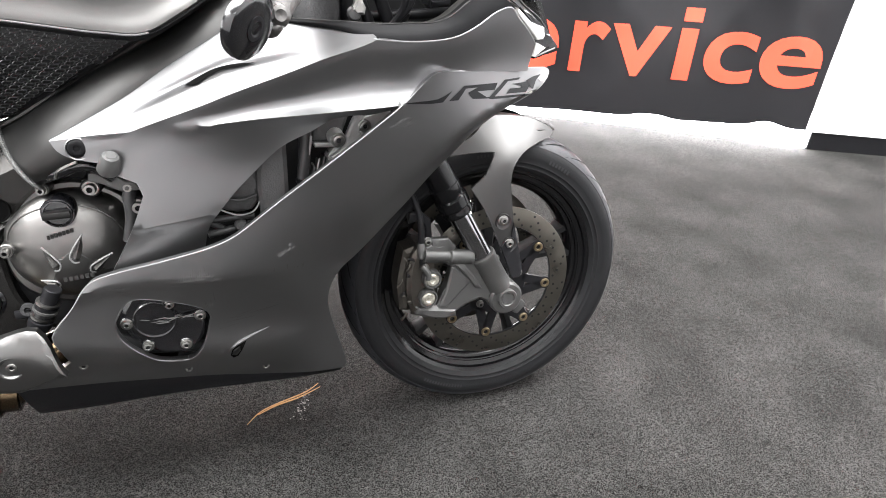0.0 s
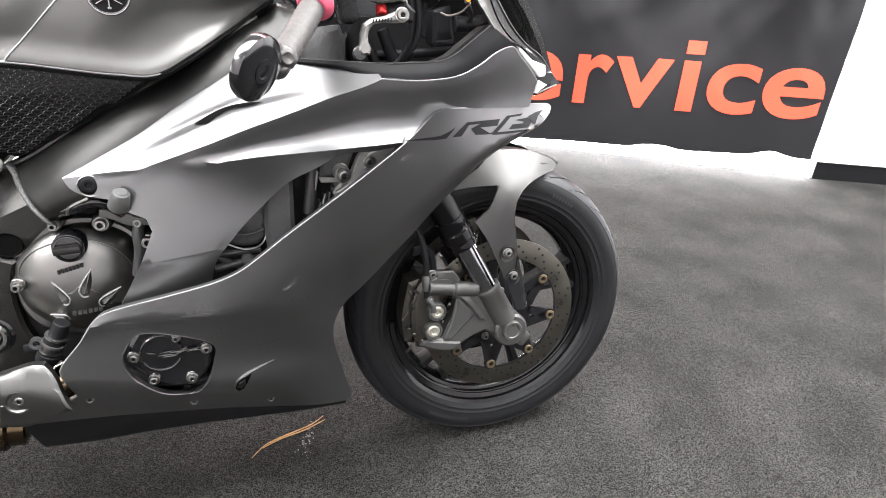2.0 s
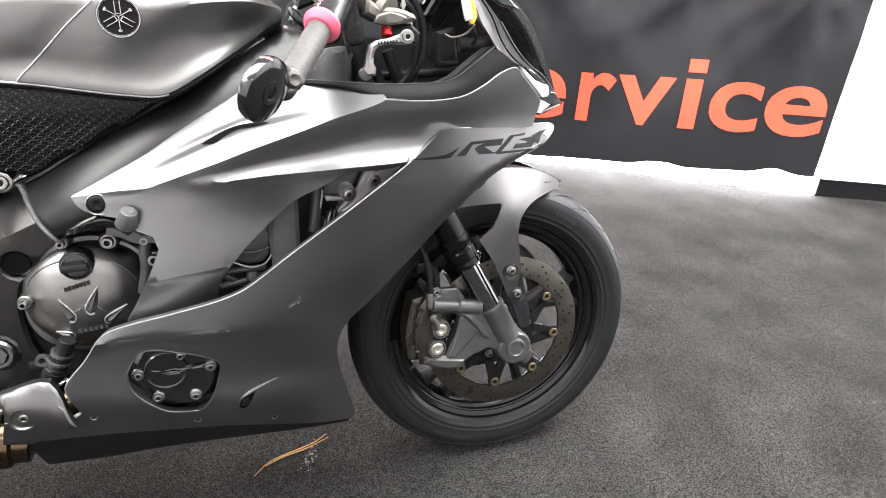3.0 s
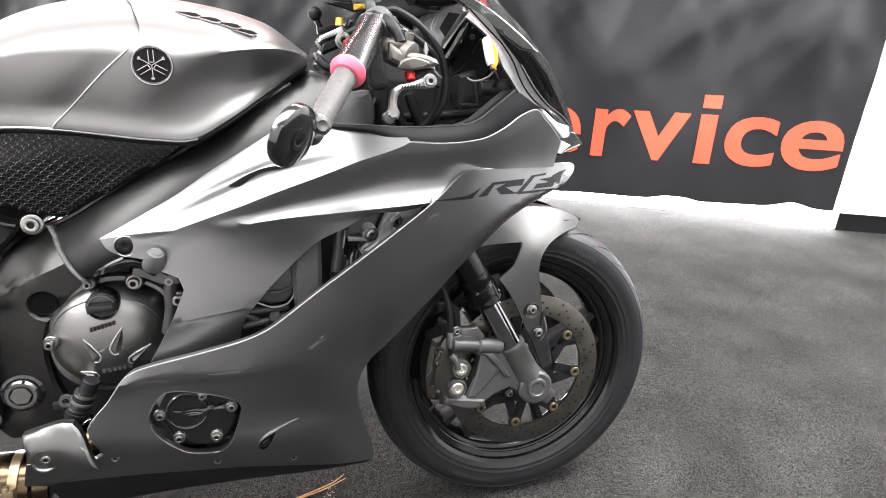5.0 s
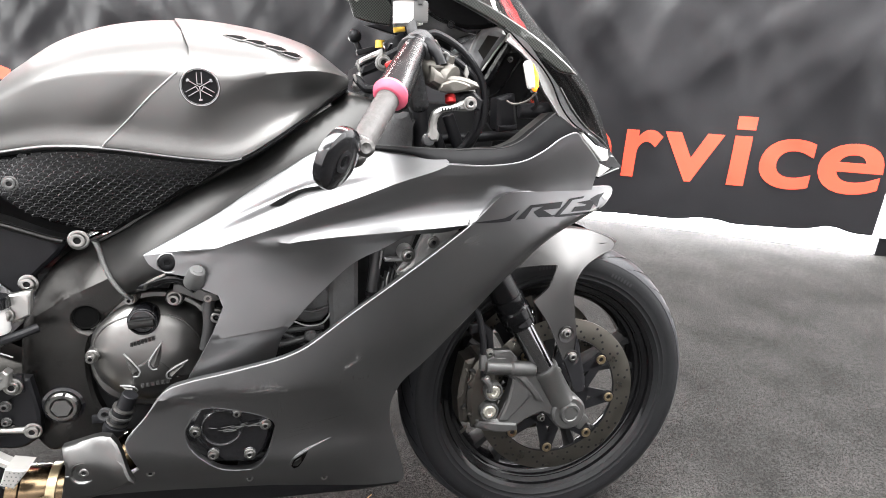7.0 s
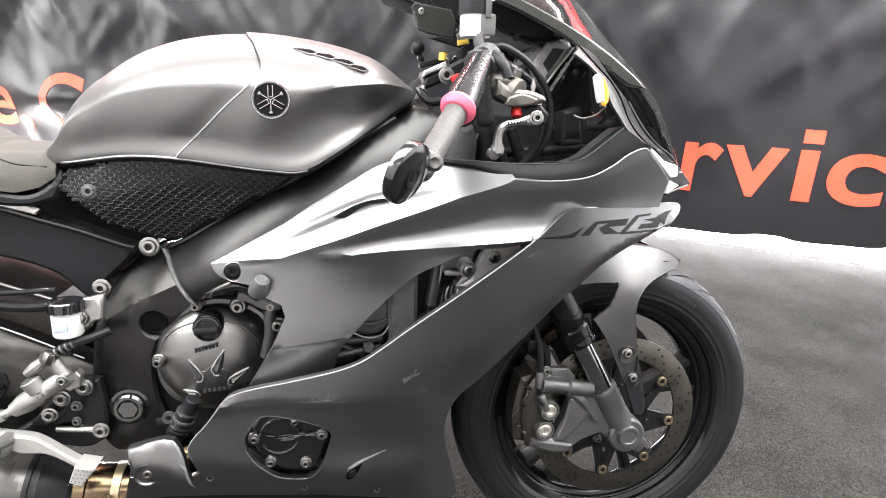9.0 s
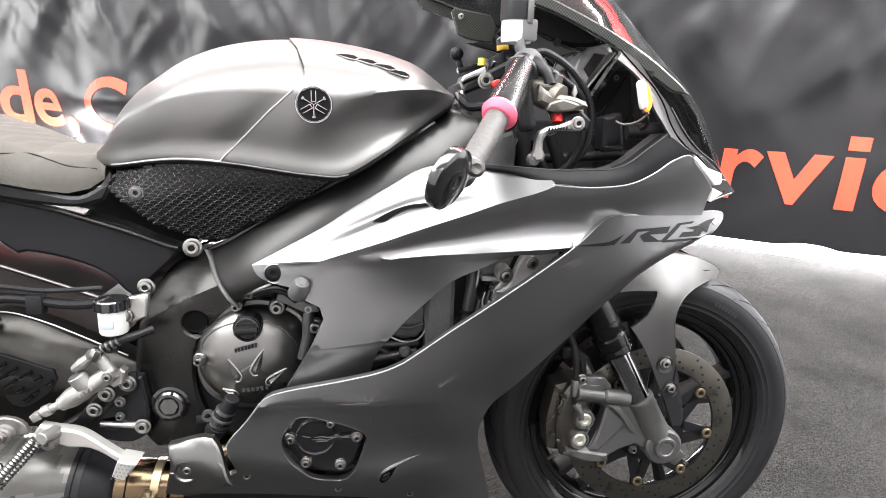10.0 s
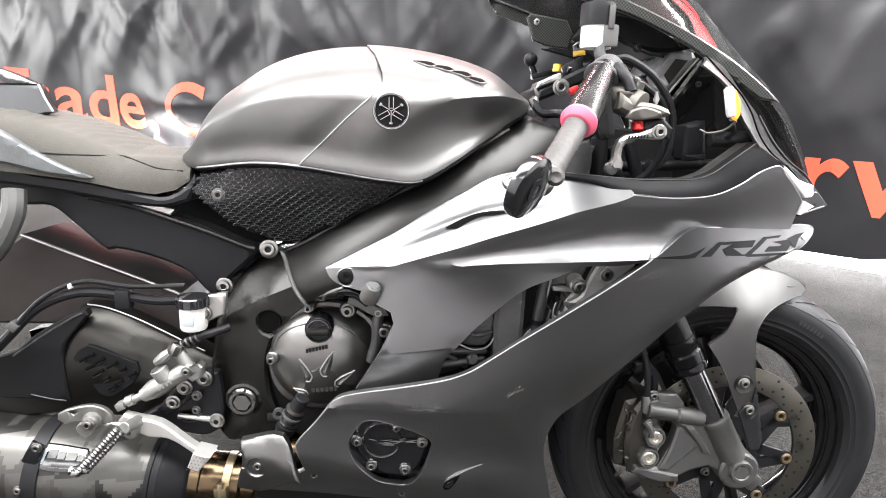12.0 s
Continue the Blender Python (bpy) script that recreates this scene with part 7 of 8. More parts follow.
# x, top z, lower z, half width of the top, half width of the side
SEAT_ROWS = [(-1.26, 0.856, 0.765, 0.10, 0.135), (-1.17, 0.851, 0.762, 0.10, 0.135), (-1.12, 0.841, 0.757, 0.095, 0.132), (-1.06, 0.822, 0.75, 0.088, 0.13), (-1.02, 0.8055, 0.743, 0.08, 0.127),
             (-0.998, 0.796, 0.738, 0.076, 0.125), (-0.95, 0.795, 0.731, 0.075, 0.12), (-0.92, 0.795, 0.738, 0.075, 0.118), (-0.90, 0.788, 0.752, 0.075, 0.112)]


def seat_body():
    bm = bmesh.new()
    rows = []
    for x in np.linspace(-1.26, -0.90, 130):
        zt, zl, wt, ws = lerp_table(SEAT_ROWS, x)
        row = []
        for side in (-1, 1):
            seq = []
            for u in np.linspace(0, 1, 15):
                a = u * math.pi / 2
                y = wt + (ws - wt) * math.cos(a) ** 0.9 if u < 0.999 else wt
                z = zl + (zt - 0.010 - zl) * math.sin(a) ** 0.8
                seq.append((side * y, z))
            for v in np.linspace(0.8, 0.1, 6):
                pleat = 0.0011 * math.sin((x + 0.55 * wt * v) * 2 * math.pi / 0.019) * min(1.0, max(0.0, (-0.985 - x) / 0.03))
                seq.append((side * wt * v, zt - 0.010 * v ** 2 + pleat))
            row += seq if side < 0 else seq[::-1]
        rows.append([bm.verts.new((x, y, z)) for y, z in row])
    for p, q in zip(rows, rows[1:]):
        for i in range(len(p) - 1):
            bm.faces.new((p[i], p[i + 1], q[i + 1], q[i]))
        bm.faces.new((p[-1], p[0], q[0], q[-1]))
    bm.faces.new(rows[0])
    bm.faces.new(rows[-1])
    bmesh.ops.recalc_face_normals(bm, faces=bm.faces)
    return bm


seat = part("seat", seat_body(), SEATM, bike, "brown-grey cloth rider seat with pale side panel", smooth=50)
part("seat_side", sheet([(-1.26, 0.832), (-1.169, 0.823), (-1.117, 0.795), (-1.08, 0.775), (-1.033, 0.755), (-1.058, 0.755), (-1.097, 0.76), (-1.16, 0.773), (-1.26, 0.778)], -0.139, 0.012, 0.012, 0.003), SEATS, seat, "pale grey stitched vinyl side panel")
part("seat_base", sheet([(-1.28, 0.775), (-1.168, 0.768), (-1.121, 0.757), (-1.044, 0.748), (-0.967, 0.731), (-0.935, 0.727), (-0.905, 0.742), (-0.890, 0.763), (-0.884, 0.75), (-0.90, 0.722), (-0.935, 0.712), (-0.99, 0.716), (-1.1, 0.733), (-1.28, 0.752)], -0.122, 0.1, 0.014, 0.004), BLACK, seat, "black seat base")
TAILM = mat("grey_tail_paint", (0.06, 0.062, 0.064), 0.32, 0.9, grain=0.06, scale=12)
part("tail_cowl", sheet([(-1.32, 0.935), (-1.19, 0.902), (-1.165, 0.893), (-1.148, 0.886), (-1.137, 0.866), (-1.124, 0.847), (-1.15, 0.840), (-1.195, 0.838), (-1.32, 0.838)], lambda x, z: -0.055 + 0.3 * (z - 0.85), 0.012, 0.016, 0.002), TAILM, bike, "silver-grey tail cowl with a black top behind the seat")
part("tail_top", sheet([(-1.32, 0.938), (-1.198, 0.906), (-1.149, 0.8875), (-1.20, 0.886), (-1.32, 0.882)], lambda x, z: -0.055 + 0.3 * (z - 0.85), 0.014, 0.016, 0.001, lift=-0.003), GLOSS, bike, "gloss black tail top")


def seat_side(x, z):
    """How far out the seat's right side lies at height z."""
    zt, zl, wt, ws = lerp_table(SEAT_ROWS, x)
    k = min(1.0, max(0.0, (z - zl) / (zt - 0.010 - zl))) ** 1.25
    return -(wt + (ws - wt) * math.sqrt(1 - k * k) ** 0.9)


part("seat_piping", hose([(x, seat_side(x, z) - 0.0002, z) for x, z in ((-1.113, 0.789), (-1.072, 0.787), (-1.031, 0.786), (-1.003, 0.785), (-0.974, 0.777), (-0.946, 0.769), (-0.91, 0.766))], 0.0011, 8, 5), DEEP, seat, "dark stitched seat seam")
part("tail_edge", hose([(-1.148, -0.046, 0.8868), (-1.137, -0.0515, 0.866), (-1.123, -0.0575, 0.8465)], 0.0018, 8), EDGE_GLINT, bike, "edge of the tail cowl with painted highlight")
SUB = [(-1.30, 0.78), (-1.19, 0.759), (-1.108, 0.735), (-1.042, 0.72), (-0.991, 0.714), (-0.941, 0.696), (-0.89, 0.68), (-0.838, 0.656), (-0.805, 0.645), (-0.822, 0.625), (-0.85, 0.599), (-0.867, 0.58), (-0.874, 0.561),
       (-0.895, 0.579), (-0.92, 0.606), (-0.971, 0.628), (-1.027, 0.64), (-1.04, 0.637), (-1.053, 0.647), (-1.088, 0.679), (-1.12, 0.705), (-1.158, 0.706), (-1.30, 0.73)]
sub = part("subframe_cover", both(lambda: sheet(SUB, -0.095, 0.03, 0.02, 0.004)), BLACK, bike, "black subframe side cover")
part("cover_rail", hose([(-1.06, -0.10, 0.722), (-0.99, -0.101, 0.708), (-0.94, -0.101, 0.692), (-0.88, -0.101, 0.672), (-0.83, -0.10, 0.652), (-0.81, -0.099, 0.646)], 0.0045), FRAME, sub, "bright-edged subframe rail")
part("hinge_plate", slab([(-0.992, 0.713), (-0.966, 0.722), (-0.928, 0.706), (-0.935, 0.697)], -0.108, -0.09, 0.002), SILVER, sub, "bare aluminium seat bracket")
part("rear_tube", hose([(-1.142, -0.14, 0.735), (-1.142, -0.15, 0.70), (-1.165, -0.155, 0.655), (-1.20, -0.155, 0.62), (-1.26, -0.15, 0.58)], 0.016), GREY_CAST, sub, "grey bent hanger tube")

SWINGM = mat("dark_swingarm_paint", (0.023, 0.022, 0.0205), 0.3, 0.9, grain=0.1, scale=40, bump=0.08, bump_scale=900)
HUG = mat("brown_tinted_hugger", (0.019, 0.0155, 0.0145), 0.38, 0.1, grain=0.2, scale=30, bump=0.1, bump_scale=300)
hugger = part("rear_hugger", sheet([(-1.29, 0.60), (-1.229, 0.628), (-1.191, 0.652), (-1.139, 0.633), (-1.087, 0.612), (-1.017, 0.585), (-0.946, 0.558), (-0.93, 0.48), (-1.114, 0.50), (-1.187, 0.50), (-1.29, 0.50)], -0.06, 0.12, 0.02, 0.004), HUG, bike, "brown-tinted rear hugger")
part("hugger_edge", hose([(-1.19, -0.064, 0.652), (-1.09, -0.064, 0.614), (-1.017, -0.064, 0.587), (-0.946, -0.064, 0.559)], 0.0025), SILVER, hugger)
swing = part("swingarm", both(lambda: sheet([(-1.09, 0.545), (-1.08, 0.5465), (-1.05, 0.541), (-1.007, 0.524), (-0.967, 0.504), (-0.93, 0.484), (-0.86, 0.45), (-0.855, 0.40), (-0.911, 0.375), (-0.965, 0.36), (-1.036, 0.37), (-1.106, 0.38), (-1.30, 0.36), (-1.30, 0.43), (-1.15, 0.475), (-1.10, 0.528)],
                                            plate_spline([(-1.08, 0.545, -0.094), (-1.0, 0.521, -0.092), (-0.92, 0.479, -0.09), (-1.08, 0.525, -0.119), (-1.0, 0.498, -0.119), (-0.92, 0.455, -0.115), (-1.05, 0.48, -0.134), (-0.95, 0.44, -0.131), (-1.03, 0.42, -0.135), (-0.9, 0.42, -0.128), (-1.2, 0.42, -0.135), (-1.1, 0.50, -0.13), (-1.0, 0.37, -0.118), (-1.2, 0.50, -0.12)]), 0.04, 0.012, 0.002)), SWINGM, bike, "dark satin alloy swingarm")
# pale line painted as the highlight on the upper edge
part("swingarm_edge_glint", hose([(-1.08, -0.0935, 0.5475), (-1.05, -0.0925, 0.542), (-1.007, -0.0915, 0.525), (-0.967, -0.091, 0.505), (-0.93, -0.09, 0.485), (-0.90, -0.09, 0.470)], 0.0013, 8), EDGE_GLINT, swing)
inset = part("swingarm_inset", sheet([(-1.086, 0.473), (-1.078, 0.485), (-1.062, 0.496), (-1.05, 0.493), (-0.989, 0.468), (-0.985, 0.454), (-0.996, 0.434), (-1.028, 0.411), (-1.037, 0.409), (-1.05, 0.414)], -0.1375, 0.01, 0.014, 0.001), LIPM, swing, "black slotted swingarm inset")
for k, (x, z) in enumerate(((-1.07, 0.472), (-1.057, 0.479), (-1.044, 0.471), (-1.026, 0.464), (-1.01, 0.457), (-0.996, 0.449), (-1.059, 0.460), (-1.048, 0.451), (-1.036, 0.441), (-1.018, 0.435), (-1.027, 0.427))):
    half = 0.005 + 0.0012 * (k % 4)
    # black tubes paint the shaded slots, thin pale ones their lit lower rims
    part("inset_slot", hose([(x - half, -0.1378, z - 0.58 * half), (x + half, -0.1378, z + 0.58 * half)], 0.0032, 10, 3), VOID, inset)
    part("slot_edge", hose([(x - half, -0.1388, z - 0.58 * half - 0.003), (x, -0.1392, z - 0.0032), (x + half, -0.1388, z + 0.58 * half - 0.0026)], 0.0006, 6, 3), GREY_CAST, inset)
part("swingarm_guard", sheet([(-1.30, 0.45), (-1.174, 0.484), (-1.139, 0.511), (-1.088, 0.542), (-1.067, 0.549), (-1.062, 0.541), (-1.078, 0.521), (-1.094, 0.499), (-1.099, 0.473), (-1.098, 0.442), (-1.096, 0.403), (-1.122, 0.405), (-1.30, 0.41)], lambda x, z: -0.142 + 0.35 * max(0.0, z - 0.50), 0.012, 0.016, 0.002), LIPM, swing, "black plastic swingarm guard")
part("guard_fold", hose([(-1.172, -0.1425, 0.478), (-1.135, -0.139, 0.505), (-1.09, -0.131, 0.534), (-1.07, -0.127, 0.544)], 0.0016, 8), DUCTG, swing, "soft raised edge of the guard")
part("guard_fold", hose([(-1.152, -0.1435, 0.415), (-1.122, -0.1435, 0.408), (-1.099, -0.1435, 0.4055)], 0.001, 8), DUCTG, swing)
hoses = part("rear_brake_hose", hose([(-0.905, -0.15, 0.577), (-0.95, -0.15, 0.575), (-1.02, -0.15, 0.585), (-1.07, -0.15, 0.582), (-1.12, -0.155, 0.56), (-1.16, -0.16, 0.52), (-1.21, -0.16, 0.47)], 0.0075), BLACK, bike, "black rear brake hose with clips")
part("sensor_lead", hose([(-0.90, -0.155, 0.60), (-0.98, -0.155, 0.597), (-1.05, -0.155, 0.603), (-1.11, -0.16, 0.575), (-1.16, -0.165, 0.52), (-1.21, -0.165, 0.47)], 0.0035), BLACK, hoses)
part("hose_clip", moved(block(0.022, 0.018, 0.028, 0.003), Matrix.Translation((-0.992, -0.152, 0.577))), BLACK, hoses)
part("hose_clip", moved(block(0.014, 0.02, 0.014, 0.002), Matrix.Translation((-1.15, -0.16, 0.535)) @ Matrix.Rotation(radians(45), 4, "Y")), GREY_CAST, hoses)
part("cable_tie", moved(block(0.0035, 0.013, 0.0075, 0.001), Matrix.Translation((-1.065, -0.1575, 0.597))), CLEARW, hoses)

ALU = mat("dull_cast_aluminium", (0.25, 0.245, 0.235), 0.5, 0.85, grain=0.15, scale=80, bump=0.25, bump_scale=300)
# footrest hanger, pedal and master cylinder
rearset = part("footrest_hanger", merge(slab([(-1.0, 0.372), (-0.95, 0.402), (-0.914, 0.427), (-0.881, 0.461), (-0.862, 0.457), (-0.856, 0.397), (-0.862, 0.362), (-0.887, 0.350), (-0.935, 0.358), (-0.99, 0.362)], -0.146, -0.132, 0.003, holes=[[(-0.925, 0.388), (-0.90, 0.393), (-0.885, 0.383), (-0.905, 0.375), (-0.925, 0.379)]]),
                                        slab([(-0.875, 0.46), (-0.855, 0.46), (-0.84, 0.56), (-0.86, 0.57)], -0.105, -0.09, 0.003)), BLACK, bike, "black machined footrest hanger")
for x, z, r in ((-0.880, 0.451, 0.0095), (-0.911, 0.435, 0.009), (-0.930, 0.410, 0.0085), (-0.893, 0.422, 0.006), (-0.864, 0.380, 0.009), (-0.895, 0.398, 0.005)):
    bolt((x, -0.153, z), r, 0.006, rearset, GREY_CAST if r < 0.007 else STEEL)
part("stay", rod((-0.925, -0.149, 0.385), (-0.87, -0.149, 0.380), 0.005, 0.005, 10), SILVER, rearset)
rmc = part("rear_master_cylinder", merge(tube_fit((-0.966, -0.172, 0.430), (-0.889, -0.172, 0.480), [(0.03, 0.0105), (0.2, 0.0145), (0.42, 0.0145), (0.46, 0.0125), (0.9, 0.0125), (0.95, 0.0115)], 22),
                                         tube_fit((-0.929, -0.175, 0.459), (-0.938, -0.177, 0.477), [(0.05, 0.0125), (0.95, 0.0135)], 20), tube_fit((-0.894, -0.172, 0.478), (-0.908, -0.172, 0.503), [(0.05, 0.0095), (0.95, 0.0085)], 16),
                                         slab([(-0.905, 0.462), (-0.882, 0.482), (-0.876, 0.476), (-0.88, 0.458), (-0.893, 0.452)], -0.17, -0.155, 0.002)), ALU, rearset, "bare metal rear brake master cylinder")
part("cap", moved(lathe([(1e-5, -0.002), (0.011, -0.0015), (0.012, 0.002)], 18, "z"), aim((-0.938, -0.177, 0.477), (-0.943, -0.178, 0.487)) @ Matrix.Rotation(math.pi, 4, "X")), GREY_CAST, rmc)
bolt((-0.893, -0.186, 0.477), 0.006, 0.005, rmc)
for k in range(4):
    part("cast_letter", moved(block(0.004, 0.0016, 0.006, 0.0006), Matrix.Translation((-0.935 + 0.0058 * k, -0.1858, 0.4475 + 0.0038 * k)) @ Matrix.Rotation(radians(-33), 4, "Y")), ALU, rmc)
part("push_rod", merge(rod((-1.002, -0.172, 0.414), (-0.966, -0.172, 0.431), 0.0055, 0.006, 12, [(0.3, 0.0055), (0.33, 0.0085), (0.62, 0.0085), (0.65, 0.006)]), moved(block(0.014, 0.016, 0.012, 0.002), Matrix.Translation((-0.999, -0.172, 0.414)) @ Matrix.Rotation(radians(-25), 4, "Y"))), ALU, rearset)
part("bracket", slab([(-0.957, 0.396), (-0.938, 0.420), (-0.91, 0.446), (-0.888, 0.464), (-0.868, 0.466), (-0.868, 0.44), (-0.885, 0.432), (-0.90, 0.42), (-0.915, 0.405), (-0.94, 0.388)], -0.152, -0.146, 0.002, holes=[[(-0.925, 0.418), (-0.905, 0.433), (-0.9, 0.428), (-0.918, 0.412)]]), BLACK, rearset, "black machined linkage bracket")
part("banjo", merge(rod((-0.914, -0.178, 0.500), (-0.906, -0.178, 0.516), 0.0075, 0.0075, 6), moved(lathe([(0.005, -0.004), (0.0105, -0.004), (0.0105, 0.004), (0.005, 0.004)], 20), Matrix.Translation((-0.911, -0.177, 0.508)))), STEEL, rearset, "steel banjo fitting")
part("banjo_hose", hose([(-0.911, -0.172, 0.508), (-0.897, -0.17, 0.518), (-0.88, -0.168, 0.525), (-0.861, -0.165, 0.530), (-0.839, -0.15, 0.535)], 0.0062, radii=[0.005, 0.0055, 0.0065, 0.0065, 0.0065]), BLACK, rearset)
for k in range(4):
    part("hose_collar", rod(Vector((-0.903, -0.171, 0.513)).lerp(Vector((-0.876, -0.167, 0.5265)), k / 4), Vector((-0.903, -0.171, 0.513)).lerp(Vector((-0.876, -0.167, 0.5265)), k / 4 + 0.1), 0.0075, 0.0075, 12), GREY_CAST, rearset)
part("sleeve", hose([(-0.916, -0.172, 0.505), (-0.93, -0.173, 0.494), (-0.943, -0.173, 0.484)], 0.0075, 10, 6, [0.006, 0.0085, 0.0055]), ALU, rearset, "crimped wire sleeve")
PEDAL = [(-1.001, 0.393), (-0.992, 0.405), (-0.973, 0.4), (-0.939, 0.392), (-0.903, 0.364), (-0.885, 0.35), (-0.866, 0.345), (-0.88, 0.330), (-0.893, 0.342), (-0.928, 0.365), (-0.958, 0.368), (-0.979, 0.379), (-0.993, 0.384)]
PALE = mat("pale_machined_alloy", (0.36, 0.352, 0.335), 0.45, 0.6, grain=0.06, scale=60)
pedal = part("brake_pedal", slab(PEDAL, -0.186, -0.172, 0.0025), PALE, bike, "bare silver rear brake pedal")
part("pedal_pad", slab([(-0.884, 0.354), (-0.858, 0.347), (-0.878, 0.322), (-0.894, 0.329)], -0.205, -0.172, 0.0015), PALE, pedal, "knurled silver pedal pad")
part("knurl", merge(*[moved(lathe([(1e-5, -0.0009), (0.0011, 0.0)], 6), Matrix.Translation((-0.879 + 0.0052 * a - 0.0038 * b, -0.2052, 0.3475 - 0.0012 * a - 0.0052 * b))) for a in range(4) for b in range(5)]), GREY_CAST, pedal)["kind"] = "stuff"
part("pedal_hub", moved(lathe([(1e-5, -0.010), (0.006, -0.010), (0.0105, -0.008), (0.0125, 0.0), (0.0125, 0.012)], 20), Matrix.Translation((-0.979, -0.188, 0.384)) @ Matrix.Diagonal((1, 1, 1.25, 1))), ALU, pedal)
part("hub_slot", moved(block(0.005, 0.002, 0.010, 0.0005), Matrix.Translation((-0.979, -0.1985, 0.384))), MASTER, pedal)
peg = part("foot_peg", rod((-0.972, -0.18, 0.392), (-0.978, -0.213, 0.398), 0.010, 0.009, 14), ALU, pedal, "silver folding foot peg")
for dy, dz in ((-0.006, 0.005), (0.005, -0.006)):
    A, B = Vector((-0.980, -0.218 + dy, 0.400 + dz)), Vector((-1.028, -0.240 + dy, 0.346 + dz))
    part("peg_tread", rod(A, B, 0.005, 0.005, 12, [(u, 0.0062 if k % 2 else 0.0042) for k, u in enumerate(np.linspace(0.03, 0.97, 30))]), BARE, peg, "ridged steel peg tread")
PEGW = mat("scuffed_peg_end", (0.5, 0.49, 0.48), 0.4, 0.7)
pn = PEGW.node_tree
pv, pr = pn.nodes.new("ShaderNodeTexNoise"), pn.nodes.new("ShaderNodeValToRGB")
pv.inputs["Scale"].default_value, pv.inputs["Detail"].default_value = 120, 3
pr.color_ramp.elements[0].position, pr.color_ramp.elements[1].position = 0.46, 0.52
pr.color_ramp.elements[0].color, pr.color_ramp.elements[1].color = (0.01, 0.01, 0.01, 1), (0.42, 0.41, 0.4, 1)
pn.links.new(pn.nodes.new("ShaderNodeTexCoord").outputs["Object"], pv.inputs["Vector"])
pn.links.new(pv.outputs["Fac"], pr.inputs["Fac"])
pn.links.new(pr.outputs["Color"], pn.nodes["Principled BSDF"].inputs["Base Color"])
part("peg_end", hose([(-1.020, -0.238, 0.354), (-1.030, -0.243, 0.348), (-1.043, -0.243, 0.347)], 0.0075, 12, radii=[0.007, 0.0085, 0.006]), PEGW, pedal, "scuffed silver peg end")
rres = part("rear_fluid_reservoir", moved(lathe([(0.0, -0.024), (0.018, -0.023), (0.0195, -0.02), (0.0195, 0.012), (0.0, 0.012)], 30, "z"), Matrix.Translation((-0.888, -0.16, 0.558))), CLEARW, bike, "white plastic rear fluid reservoir")
cap = lathe([(0.0, 0.028), (0.0215, 0.028), (0.024, 0.026), (0.024, 0.013), (0.0, 0.013)], 48, "z")
for v in cap.verts:
    if math.hypot(v.co.x, v.co.y) > 0.023 and round(math.degrees(math.atan2(v.co.y, v.co.x)) / 7.5) % 3 == 0:
        v.co.x, v.co.y = v.co.x * 0.92, v.co.y * 0.92
part("reservoir_cap", moved(cap, Matrix.Translation((-0.888, -0.16, 0.558))), GLOSS, rres, "black ribbed reservoir cap")
part("level_window", moved(block(0.018, 0.004, 0.014, 0.001), Matrix.Translation((-0.89, -0.1785, 0.553))), mat("clear_level_window", (0.3, 0.34, 0.38), 0.2, 0.0, grain=0.1, scale=60), rres, "clear level window")
part("reservoir_hose", hose([(-0.888, -0.16, 0.535), (-0.888, -0.162, 0.522), (-0.89, -0.165, 0.508)], 0.0065), BLACK, rres)
part("reservoir_bracket", slab([(-0.868, 0.585), (-0.84, 0.59), (-0.845, 0.555), (-0.868, 0.545)], -0.155, -0.145, 0.002), SILVER, rres, "bare aluminium reservoir bracket")
for x, y, z, r in ((-0.85, -0.13, 0.594, 0.0095), (-0.873, -0.158, 0.558, 0.008), (-0.781, -0.128, 0.653, 0.0105)):
    bolt((x, y, z), r, 0.007, sub)
# pivot bolt and frame details
piv = part("pivot_bolt", moved(lathe([(0.0135, -0.002), (0.0155, -0.006), (0.020, -0.006), (0.0225, -0.003), (0.0225, 0.012), (0.0135, 0.012)], 28, closed=True), Matrix.Translation((-0.826, -0.1415, 0.408))), STEEL, bike, "large steel swingarm pivot bolt")
part("pivot_socket", moved(lathe([(1e-5, 0.010), (0.0118, 0.010), (0.0138, -0.005)], 6), Matrix.Translation((-0.826, -0.1435, 0.408))), GREY_CAST, piv)
# notches are dark blocks, their shade put into the colour
for k in range(6):
    part("nut_notch", moved(block(0.0045, 0.004, 0.004, 0.0006), Matrix.Translation((-0.826, -0.1455, 0.408)) @ Matrix.Rotation(radians(60 * k + 15), 4, "Y") @ Matrix.Translation((0, 0, 0.0205))), DEEP, piv)
part("pivot_ring", moved(lathe([(0.023, 0.004), (0.024, -0.004), (0.0285, -0.003), (0.029, 0.006)], 36), Matrix.Translation((-0.826, -0.136, 0.408))), GLOSS, piv)
# shallow bore, blackened to look deep and shaded
part("frame_bore", moved(lathe([(1e-5, 0.012), (0.0155, 0.012), (0.0158, 0.003), (0.0175, 0.002), (0.0185, 0.004)], 32), Matrix.Translation((-0.782, -0.140, 0.541))), VOID, bike, "bore in the frame plate, blackened for its shade")
weld = []
for k in range(30):
    u = k / 29
    x, z = -0.760 + 0.045 * u - 0.002 * math.sin(u * math.pi), 0.648 - 0.070 * u
    weld.append(moved(lathe([(1e-5, -0.0028), (0.0032, -0.0018), (0.0046, 0.0), (0.0046, 0.008)], 10), Matrix.Translation((x, min(YF(x, z), spar_depth(x, z)) - 0.0015, z)) @ Matrix.Rotation(radians(25), 4, "Y") @ Matrix.Diagonal((1.25, 1, 0.42, 1))))
